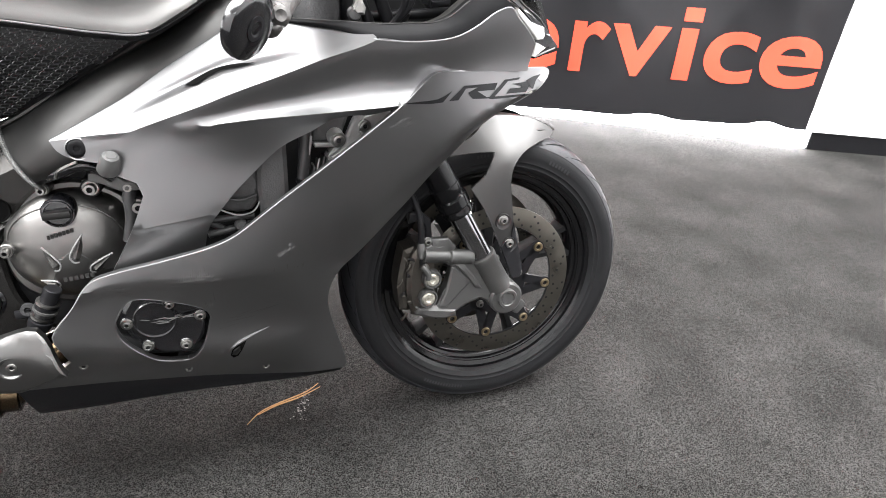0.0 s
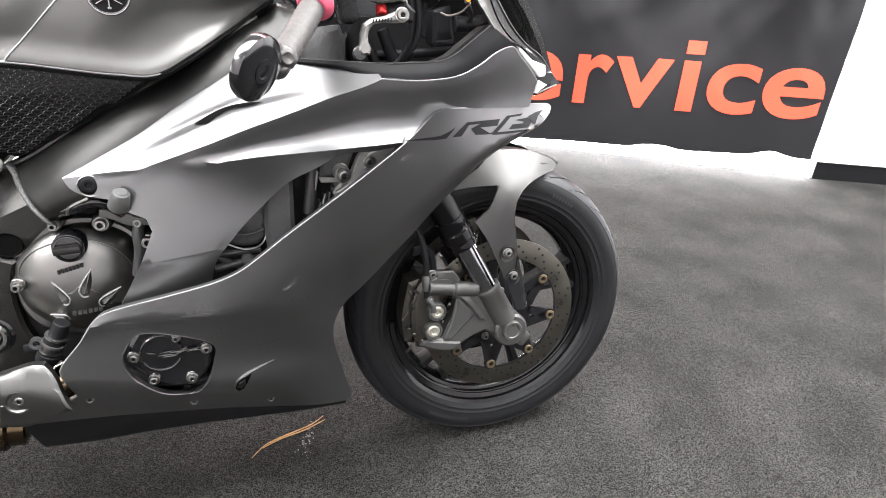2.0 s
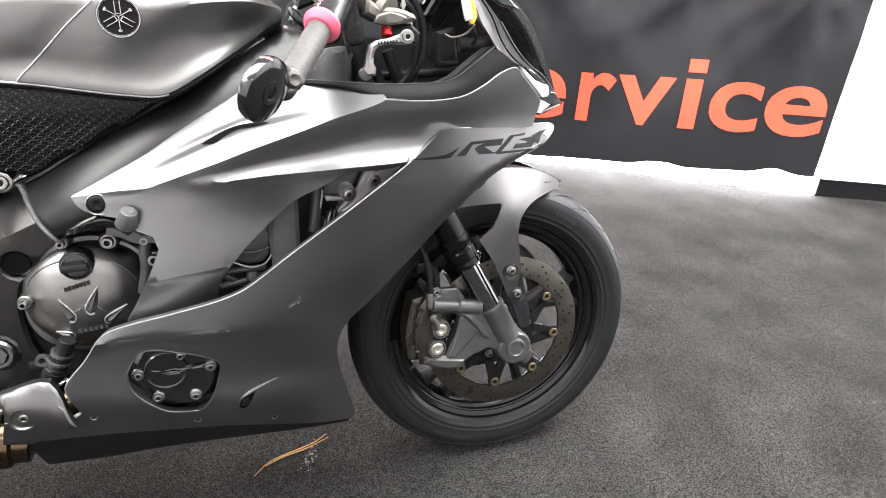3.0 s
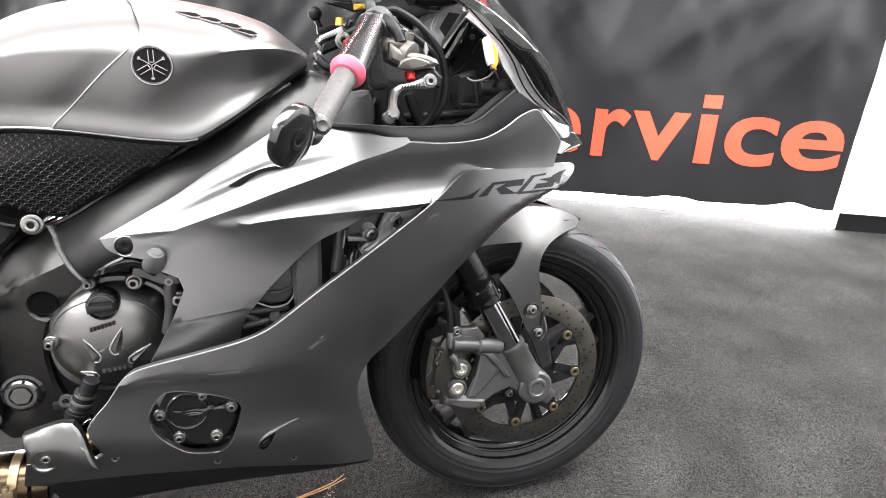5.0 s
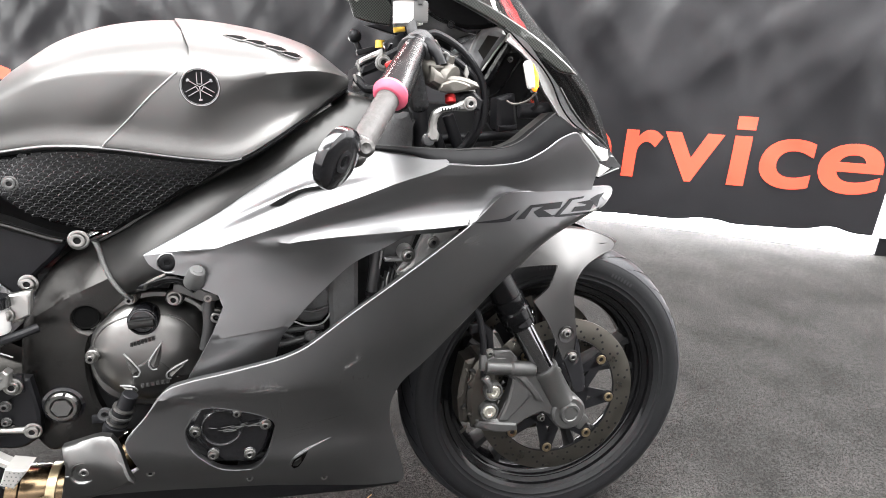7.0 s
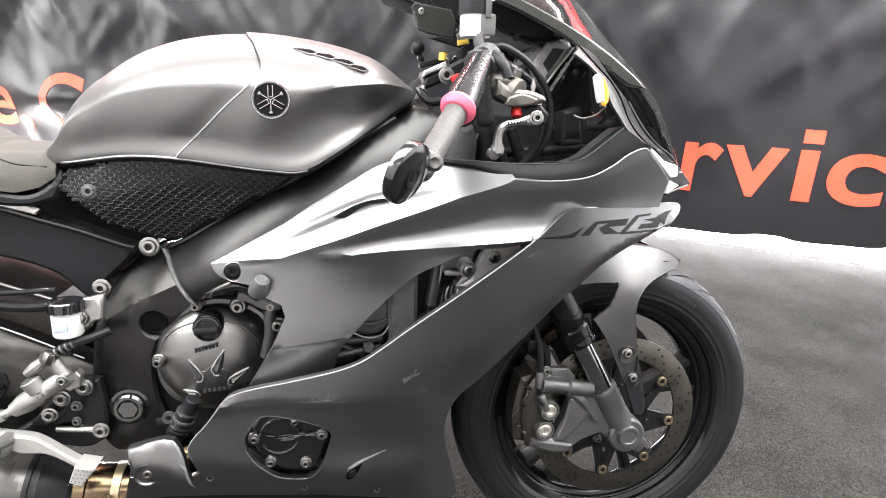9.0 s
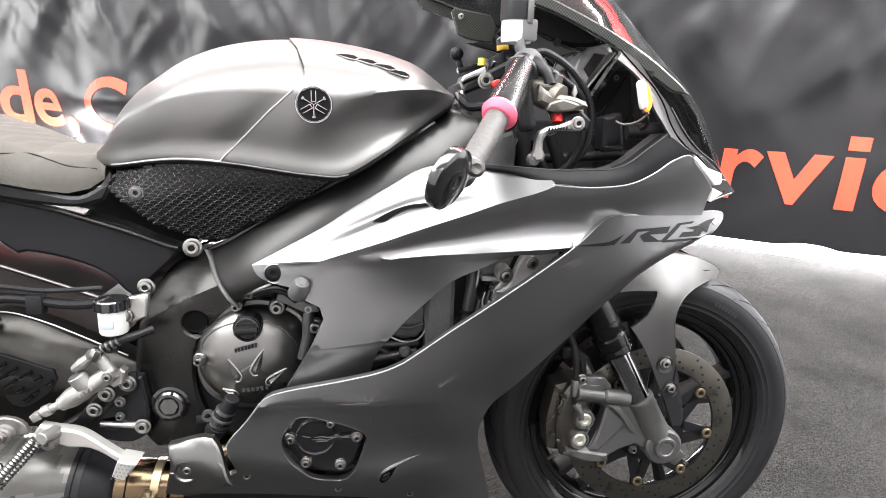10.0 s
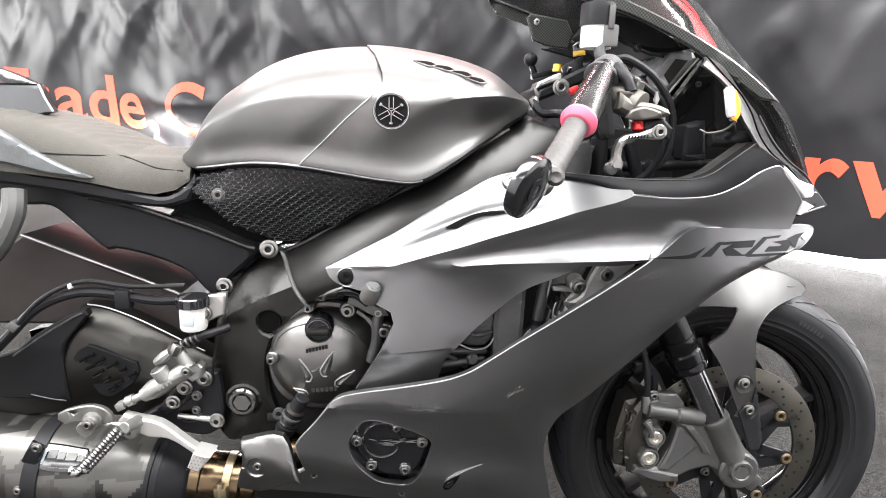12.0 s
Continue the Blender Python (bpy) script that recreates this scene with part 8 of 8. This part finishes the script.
part("weld_bead", merge(*weld), GREY_CAST, bike, "ripple weld bead on the frame")["kind"] = "stuff"

# exhaust
HEAT = mat("heat_blued_steel", (0.085, 0.061, 0.037), 0.22, 1.0, grain=0.4, scale=14, rough_var=0.06)
PATCH = mat("patterned_carbon_wrap", (0.1, 0.1, 0.095), 0.33, 0.5)
nt = PATCH.node_tree


def sums(op, a, b=0.0):
    n = nt.nodes.new("ShaderNodeMath")
    n.operation = op
    for i, v in enumerate((a, b)):
        if isinstance(v, (int, float)):
            n.inputs[i].default_value = v
        else:
            nt.links.new(v, n.inputs[i])
    return n.outputs[0]


# serrated triangles woven in three greys, along (u) and round (v) the can
stair = nt.nodes.new("ShaderNodeVectorMath")
stair.operation = "SNAP"
stair.inputs[1].default_value = (0.0056, 0.0056, 0.0056)
nt.links.new(nt.nodes.new("ShaderNodeTexCoord").outputs["Object"], stair.inputs[0])
axes = nt.nodes.new("ShaderNodeSeparateXYZ")
nt.links.new(stair.outputs["Vector"], axes.inputs["Vector"])
can_u = sums("MULTIPLY", axes.outputs["X"], 1 / 0.064)
can_v = sums("MULTIPLY", sums("ADD", axes.outputs["Z"], sums("MULTIPLY", axes.outputs["X"], 0.13)), 1 / 0.043)
row_v = sums("FLOOR", can_v)
a_u = sums("ADD", can_u, sums("MULTIPLY", row_v, 0.37))
tooth = sums("ABSOLUTE", sums("SUBTRACT", sums("MULTIPLY", sums("FRACT", a_u), 2.0), 1.0))
upper = sums("GREATER_THAN", sums("FRACT", can_v), tooth)
cell = nt.nodes.new("ShaderNodeTexWhiteNoise")
cell.noise_dimensions = "2D"
pair = nt.nodes.new("ShaderNodeCombineXYZ")
nt.links.new(sums("ADD", sums("FLOOR", a_u), sums("MULTIPLY", upper, 17.0)), pair.inputs["X"])
nt.links.new(row_v, pair.inputs["Y"])
nt.links.new(pair.outputs["Vector"], cell.inputs["Vector"])
rp = nt.nodes.new("ShaderNodeValToRGB")
rp.color_ramp.elements[0].color, rp.color_ramp.elements[1].color = (0.006, 0.0058, 0.0055, 1), (0.085, 0.082, 0.076, 1)
nt.links.new(sums("ADD", sums("MULTIPLY", cell.outputs["Value"], 0.55), sums("MULTIPLY", upper, 0.42)), rp.inputs["Fac"])
nt.links.new(rp.outputs["Color"], nt.nodes["Principled BSDF"].inputs["Base Color"])
X0, X1 = Vector((-0.84, -0.128, 0.258)), Vector((-1.30, -0.155, 0.318))
can = part("exhaust_silencer", rod(X0.lerp(X1, 0.26), X1, 0.064, 0.074, 56, [(0.03, 0.066), (0.3, 0.074), (0.8, 0.077), (0.95, 0.075)]), PATCH, bike, "short exhaust silencer with chequered carbon wrap")
part("silencer_cap", rod(X0.lerp(X1, 0.155), X0.lerp(X1, 0.27), 0.047, 0.067, 48, [(0.15, 0.054), (0.75, 0.0645), (0.8, 0.067), (0.96, 0.067)]), BLACK, can, "black silencer end cap")
for a in (20, 65, 110, 200):
    ob = bolt((0, 0, 0), 0.0042, 0.003, can)
    ob.matrix_basis = aim(X0.lerp(X1, 0.28), X1) @ Matrix.Rotation(radians(a + 180), 4, "Z") @ Matrix.Translation((0, -0.0665, 0.012))
part("heat_pipe", rod(X0.lerp(X1, -0.06), X0.lerp(X1, 0.165), 0.036, 0.046, 40, [(0.2, 0.036), (0.24, 0.042), (0.42, 0.042), (0.46, 0.0445), (0.8, 0.0445), (0.82, 0.047), (0.95, 0.047)]), HEAT, can, "heat-coloured bronze exhaust collar")
part("link_pipe", hose([(-0.85, -0.125, 0.262), (-0.81, -0.12, 0.268), (-0.76, -0.10, 0.29), (-0.70, -0.07, 0.29), (-0.60, -0.05, 0.25)], 0.037, 20), HEAT, can, "heat-coloured exhaust pipe")
part("pipe_clamp", merge(rod(X0.lerp(X1, 0.02), X0.lerp(X1, 0.05), 0.0455, 0.0455, 36), moved(block(0.02, 0.02, 0.016, 0.003), Matrix.Translation((-0.856, -0.172, 0.27))), rod((-0.856, -0.178, 0.285), (-0.856, -0.178, 0.24), 0.005, 0.005, 10)), GOLDB, can, "bronze exhaust clamp")


def can_y(x, z):
    """The near side of the silencer's skin."""
    k = min(1.0, max(0.0, (x - X0.x) / (X1.x - X0.x)))
    c = X0.lerp(X1, k)
    r = 0.0755
    return c.y - math.sqrt(max(1e-6, r * r - (z - c.z) ** 2))


BADGE_B = mat("blue_white_print", (0.2, 0.23, 0.26), 0.4, 0.2, grain=0.3, scale=150)
name_plate = part("name_plate", sheet([(-1.130, 0.357), (-1.103, 0.356), (-1.049, 0.347), (-1.040, 0.336), (-1.055, 0.3225), (-1.094, 0.3255), (-1.126, 0.336)], can_y, 0.002, 0.010, 0.0005, lift=-0.0022), GLOSS, can, "black plate with worn silver print")
part("print_square", sheet([(-1.117, 0.354), (-1.102, 0.352), (-1.105, 0.336), (-1.119, 0.338)], can_y, 0.0008, 0.010, 0.0, lift=-0.003), BADGE_B, name_plate, "pale blue printed square")
for x0, x1, z0, z1 in ((-1.127, -1.120, 0.350, 0.343), (-1.100, -1.088, 0.350, 0.341), (-1.086, -1.076, 0.347, 0.339), (-1.074, -1.060, 0.345, 0.337), (-1.058, -1.049, 0.342, 0.335), (-1.098, -1.084, 0.332, 0.3295), (-1.080, -1.066, 0.330, 0.3275)):
    part("print_bar", sheet([(x0, z0), (x1, z0 - 0.001), (x1 - 0.001, z1), (x0 - 0.001, z1 + 0.001)], can_y, 0.0008, 0.008, 0.0, lift=-0.003), GREY_CAST, name_plate)
part("silencer_strap", rod(X0.lerp(X1, 0.268), X0.lerp(X1, 0.285), 0.0695, 0.0705, 56), BLACK, can, "black front band of the silencer")
part("silencer_strap", rod(X0.lerp(X1, 0.60), X0.lerp(X1, 0.65), 0.0785, 0.0785, 56), BLACK, can, "black silencer strap")
part("strap_tab", moved(block(0.022, 0.006, 0.04, 0.003), Matrix.Translation((-1.115, -0.208, 0.352)) @ Matrix.Rotation(radians(30), 4, "Y")), GLOSS, can)
bolt((-1.107, -0.212, 0.364), 0.006, 0.004, can)
bolt((-1.135, -0.222, 0.300), 0.0055, 0.004, can)
HANGM = mat("dull_hanger_steel", (0.17, 0.165, 0.155), 0.42, 0.85, grain=0.2, scale=60, bump=0.15, bump_scale=300)
part("silencer_hanger", slab([(-1.087, 0.398), (-1.085, 0.407), (-1.074, 0.413), (-1.043, 0.421), (-1.022, 0.419), (-1.008, 0.408), (-1.005, 0.394), (-1.021, 0.391), (-1.049, 0.396), (-1.077, 0.390)], -0.19, -0.184, 0.0015, holes=[[(-1.068, 0.4085), (-1.062, 0.4125), (-1.056, 0.4095), (-1.062, 0.4055)]]), HANGM, bike, "bare metal silencer hanger")
part("hanger_bush", rod((-1.035, -0.185, 0.398), (-1.035, -0.213, 0.394), 0.014, 0.012, 20, [(0.3, 0.014), (0.35, 0.0105), (0.7, 0.0105), (0.75, 0.012)]), ALU, bike, "silver bush and bolt")
bolt((-1.0285, -0.2135, 0.4035), 0.007, 0.005, bike)

# heel piece of the fairing beside the exhaust
F4 = [(-0.812, 0.377), (-0.783, 0.386), (-0.759, 0.394), (-0.745, 0.394), (-0.737, 0.385), (-0.731, 0.372), (-0.724, 0.346), (-0.717, 0.329), (-0.733, 0.323), (-0.751, 0.312), (-0.772, 0.301), (-0.786, 0.296), (-0.822, 0.297), (-0.814, 0.325), (-0.807, 0.352)]
YH = rails([[(-0.83, 0.375, -0.204), (-0.776, 0.39, -0.213), (-0.745, 0.393, -0.226), (-0.70, 0.38, -0.235)], [(-0.83, 0.352, -0.216), (-0.776, 0.356, -0.226), (-0.745, 0.35, -0.238), (-0.70, 0.33, -0.25)], [(-0.83, 0.28, -0.20), (-0.70, 0.30, -0.235)]])
# a darker grey than the fairing paint
HEELM = mat("darker_heel_paint", (0.12, 0.119, 0.117), 0.34, 0.97, grain=0.05, scale=20, bump=0.03, bump_scale=1500)
heel = part("heel_panel", sheet(F4, YH, 0.012, 0.01, 0.0025), HEELM, bike, "matte grey heel panel of the fairing")
part("panel_recess", moved(lathe([(0.0165, 0.002), (0.0165, -0.001), (0.0145, -0.0008), (0.012, 0.003), (1e-5, 0.003)], 28), Matrix.Translation((-0.785, YH(-0.785, 0.343) - 0.0008, 0.343))), HEELM, heel)
bolt((-0.783, YH(-0.785, 0.343) + 0.002, 0.345), 0.0065, 0.005, heel)

# fasteners on the panels
part("fastener", moved(lathe([(1e-5, -0.001), (0.0035, -0.001), (0.0042, -0.0025), (0.0075, -0.003), (0.0098, -0.002), (0.0122, 0.0005), (0.0135, 0.004)], 28), Matrix.Translation((-0.652, Y2(-0.652, 0.637) - 0.001, 0.637))), LIPM, bike, "black fairing fastener")
part("fastener_ring", moved(lathe([(0.0122, 0.003), (0.0126, -0.0005), (0.0134, -0.0012), (0.0143, -0.0005), (0.0147, 0.003)], 32), Matrix.Translation((-0.6515, Y2(-0.6515, 0.636) - 0.001, 0.636))), PAINT, bike)
part("fastener", moved(lathe([(1e-5, -0.001), (0.005, -0.001), (0.006, -0.003), (0.0095, -0.0035), (0.0125, -0.002), (0.0135, 0.004)], 28), Matrix.Translation((-0.43, Y1(-0.43, 0.776) - 0.001, 0.776)) @ Matrix.Rotation(radians(-45), 4, "X")), PAINT, bike, "pale fairing fastener")
for x, z in ((-0.702, 0.326), (-0.455, 0.231), (-0.571, 0.272)):
    bolt((x, Y3(x, z) - 0.002, z), 0.0058, 0.003, bike, GREY_CAST if z < 0.3 and x < -0.5 else STEEL, False, "fairing_screw")
bolt((-0.845, YK(-0.845, 0.737) - 0.003, 0.737), 0.0075, 0.004, bike, GREY_CAST)


# ---- badges, vents, decals, scuffs ----
def tank_y(x, z, out=0.005):
    zb, zt, yb, yw = tank_row(x)
    t = (z - zb) / (zt - zb)
    if t < SHOULDER_AT:
        y = yb + (yw - yb) * math.sin(max(t, 0) / SHOULDER_AT * math.pi / 2)
    else:
        y = yw * math.cos(math.asin(min(1, (t - SHOULDER_AT) / (1 - SHOULDER_AT) * (1 - math.sin(A0)) + math.sin(A0)))) / math.cos(A0)
    return -(y + out - tank_dent(x, z))


CHROME = mat("badge_chrome", (0.3, 0.3, 0.3), 0.16, 1.0, grain=0.15, scale=200)
EM = Vector((-0.592, tank_y(-0.592, 0.863), 0.863))
tilt = math.atan2(tank_y(-0.592, 0.878) - tank_y(-0.592, 0.848), 0.03)
EMM = Matrix.Translation(EM) @ Matrix.Rotation(-tilt, 4, "X") @ Matrix.Rotation(radians(3), 4, "Z")
badge = part("tank_badge", moved(lathe([(1e-5, -0.002), (0.0205, -0.002), (0.0205, 0.004)], 48), EMM), LIPM, bike, "round black and silver tank badge")
part("badge_ring", moved(lathe([(0.0212, 0.002), (0.0212, -0.003), (0.0217, -0.0036), (0.0229, -0.0036), (0.0238, -0.002), (0.0238, 0.004)], 56), EMM), CHROME, badge, "silver badge ring")
for k in range(3):
    part("badge_bar", moved(merge(block(0.0013, 0.002, 0.017, 0.0004, Matrix.Translation((0, 0, -0.0085))), block(0.0066, 0.002, 0.0013, 0.0004, Matrix.Translation((0, 0, 0.0035))),
                                  *[block(0.0013, 0.002, 0.014, 0.0004, Matrix.Translation((0.0028 * q, 0, 0.0105))) for q in (-1, 1)],
                                  block(0.0045, 0.002, 0.003, 0.0008, Matrix.Translation((0, 0, -0.0155)))), EMM @ Matrix.Rotation(radians(120 * k), 4, "Y") @ Matrix.Translation((0, -0.003, 0))), CHROME, badge)
for x0, z0 in ((-0.568, 0.932), (-0.543, 0.926), (-0.518, 0.919), (-0.499, 0.911)):
    d = [(x0, z0), (x0 + 0.013, z0 + 0.0008), (x0 + 0.026, z0 - 0.0006), (x0 + 0.032, z0 - 0.0042), (x0 + 0.025, z0 - 0.0066), (x0 + 0.013, z0 - 0.0034)]
    # the shadow under each louvre is a black sheet on the cover
    part("cover_vent", sheet(d, lambda x, z: tank_y(x, z, 0.0115), 0.004, 0.006, 0.0, step=0.005), VOID, bike, "black sheet for the shade of a tank cover louvre")
    part("vent_lip", hose([(x0 + a, tank_y(x0 + a, z0 + b, 0.0115), z0 + b) for a, b in ((0.001, -0.001), (0.013, -0.0045), (0.025, -0.008), (0.033, -0.0055))], 0.0016, 8, 4, [0.0004, 0.001, 0.0014, 0.0006]), TANK, bike)

DECAL = mat("dark_decal", (0.009, 0.009, 0.010), 0.4, 0.0, grain=0.1, scale=60)
for pts in ([(-0.262, 0.690), (-0.221, 0.690), (-0.197, 0.691), (-0.185, 0.695), (-0.174, 0.7005), (-0.188, 0.686), (-0.207, 0.6855)],
            [(-0.178, 0.687), (-0.154, 0.7065), (-0.096, 0.7075), (-0.101, 0.698), (-0.131, 0.6975), (-0.115, 0.6885), (-0.106, 0.6885), (-0.113, 0.6865), (-0.139, 0.6875), (-0.147, 0.6965), (-0.131, 0.703), (-0.151, 0.7025), (-0.163, 0.687)],
            [(-0.112, 0.6865), (-0.082, 0.711), (-0.052, 0.7125), (-0.056, 0.7095), (-0.077, 0.7085), (-0.088, 0.699), (-0.101, 0.6885), (-0.044, 0.6885), (-0.043, 0.6855), (-0.107, 0.685)],
            [(-0.068, 0.704), (-0.042, 0.706), (-0.033, 0.702), (-0.042, 0.691), (-0.079, 0.691), (-0.072, 0.698), (-0.052, 0.698), (-0.05, 0.7)],
            [(-0.041, 0.7075), (-0.025, 0.7125), (-0.009, 0.7145), (-0.021, 0.707), (-0.028, 0.6945), (-0.034, 0.698)]):
    part("decal", sheet(pts, Y3, 0.001, 0.01, 0.0, corner=20, lift=-0.0042), DECAL, bike, "dark angular model decal")

for pts in ([(-0.004, 0.7155), (-0.002, 0.711), (-0.011, 0.7045), (-0.016, 0.709)], [(-0.043, 0.689), (-0.031, 0.6935), (-0.027, 0.6895), (-0.034, 0.6865)]):
    part("decal", sheet(pts, Y3, 0.001, 0.01, 0.0, corner=20, lift=-0.0042), LAMPG, bike, "pale silver chip of the model decal")

SCUFF = mat("pale_scuff", (0.12, 0.119, 0.117), 0.6, 0.2, grain=0.4, scale=300)
rs = random.Random(4)


def scuffs(x0, z0, x1, z1, n, spread, length, width, ang, depth=Y3, lift=-0.0036):
    """Short scratches scattered round a line."""
    out = []
    for _ in range(n):
        u = rs.random()
        x, z = x0 + (x1 - x0) * u + rs.gauss(0, spread), z0 + (z1 - z0) * u + rs.gauss(0, spread)
        a, L, w = radians(ang + rs.gauss(0, 8)), length * (0.4 + rs.random()), width * (0.5 + rs.random())
        d, nrm = np.array((math.cos(a), math.sin(a))), np.array((-math.sin(a), math.cos(a)))
        bm = bmesh.new()
        c = np.array((x, z))
        rows = []
        for k in range(5):
            t = k / 4 - 0.5
            ww = w * (1 - (2 * t) ** 2) * (0.6 + 0.4 * rs.random()) + 0.0001
            p, q = c + d * L * t + nrm * ww, c + d * L * t - nrm * ww
            rows.append([bm.verts.new((r[0], depth(*r) + lift, r[1])) for r in (p, q)])
        for a2, b2 in zip(rows, rows[1:]):
            bm.faces.new((a2[0], a2[1], b2[1], b2[0]))
        out.append(bm)
    return merge(*out)


for args in ((-0.426, 0.476, -0.401, 0.503, 9, 0.003, 0.010, 0.0012, 40), (-0.551, 0.462, -0.517, 0.466, 20, 0.004, 0.009, 0.00035, 80), (-0.56, 0.456, -0.50, 0.456, 10, 0.003, 0.02, 0.0005, 0),
             (-0.642, 0.455, -0.62, 0.450, 7, 0.002, 0.018, 0.0006, -8), (-0.44, 0.459, -0.39, 0.452, 9, 0.002, 0.007, 0.0006, 88), (-0.50, 0.372, -0.45, 0.38, 8, 0.008, 0.03, 0.0003, 8),
             (-0.26, 0.668, -0.235, 0.662, 9, 0.006, 0.02, 0.0004, 15), (-0.52, 0.40, -0.52, 0.41, 4, 0.006, 0.02, 0.0004, 95)):
    part("scratch", scuffs(*args), SCUFF, bike, "pale scratches in the fairing paint", smooth=0)["kind"] = "stuff"
part("scratch", scuffs(-0.62, 0.382, -0.545, 0.376, 12, 0.004, 0.018, 0.0009, 4, lambda x, z: -0.2105, 0.0), SCUFF, bike, "pale scuffs on the crank cover", smooth=0)["kind"] = "stuff"
# small lower vent of the fairing, its shade a black sheet laid on
part("side_vent", sheet([(-0.507, 0.296), (-0.503, 0.310), (-0.492, 0.317), (-0.481, 0.321), (-0.489, 0.303), (-0.496, 0.290), (-0.503, 0.287)], Y3, 0.002, 0.008, 0.0, lift=-0.004), VOID, bike, "black sheet for the shade in the lower fairing slot")
part("vent_fin", sheet([(-0.5045, 0.297), (-0.501, 0.308), (-0.491, 0.314), (-0.4915, 0.303), (-0.498, 0.294)], Y3, 0.003, 0.006, 0.001, lift=-0.006), FENDERM, bike)
part("vent_brow", hose([(x, Y3(x, z) - 0.0025, z) for x, z in ((-0.508, 0.303), (-0.502, 0.3145), (-0.488, 0.3225), (-0.466, 0.3285), (-0.444, 0.333))], 0.002, 8, 5, [0.0012, 0.0026, 0.0036, 0.0026, 0.0006]), PAINT, bike, "raised brow over the slot")

# ---- dry grass and a pale mark on the carpet ----
STRAW = mat("dry_grass", (0.36, 0.2, 0.075), 0.7, 0.0, grain=0.25, scale=200)
tagged(part("dry_grass_blade", hose([(-0.345, 0.083, 0.012), (-0.376, 0.066, 0.008), (-0.438, 0.05, 0.004), (-0.474, 0.034, 0.004), (-0.501, 0.006, 0.004)], 0.0016, 6, radii=[0.0007, 0.0013, 0.0015, 0.0012, 0.0006]), STRAW), "dry yellow grass blade lying on the carpet", "grass blade", "grass blades")
tagged(part("dry_grass_blade", hose([(-0.342, 0.077, 0.006), (-0.39, 0.058, 0.004), (-0.44, 0.045, 0.004), (-0.478, 0.028, 0.004)], 0.0014, 6, radii=[0.0008, 0.0014, 0.0014, 0.0007]), STRAW), "dry yellow grass blade lying on the carpet", "grass blade", "grass blades")

# pale dust rubbed into the carpet
dust = []
for _ in range(90):
    u = rs.random()
    x, y = -0.366 - 0.04 * u + rs.gauss(0, 0.006 + 0.006 * u), 0.078 - 0.09 * u + rs.gauss(0, 0.008)
    r = 0.0007 + 0.0012 * rs.random() ** 3
    dust.append(moved(lathe([(1e-5, r), (r, 0.0), (1e-5, -r * 0.4)], 5, "z"), Matrix.Translation((x, y, 0.0012))))
DUST = mat("pale_dust", (0.22, 0.21, 0.2), 0.95, 0.0, grain=0.4, scale=300)
tagged(part("dust", merge(*dust), DUST, smooth=0), "pale dust rubbed into the dark carpet", "dust", "", "stuff")
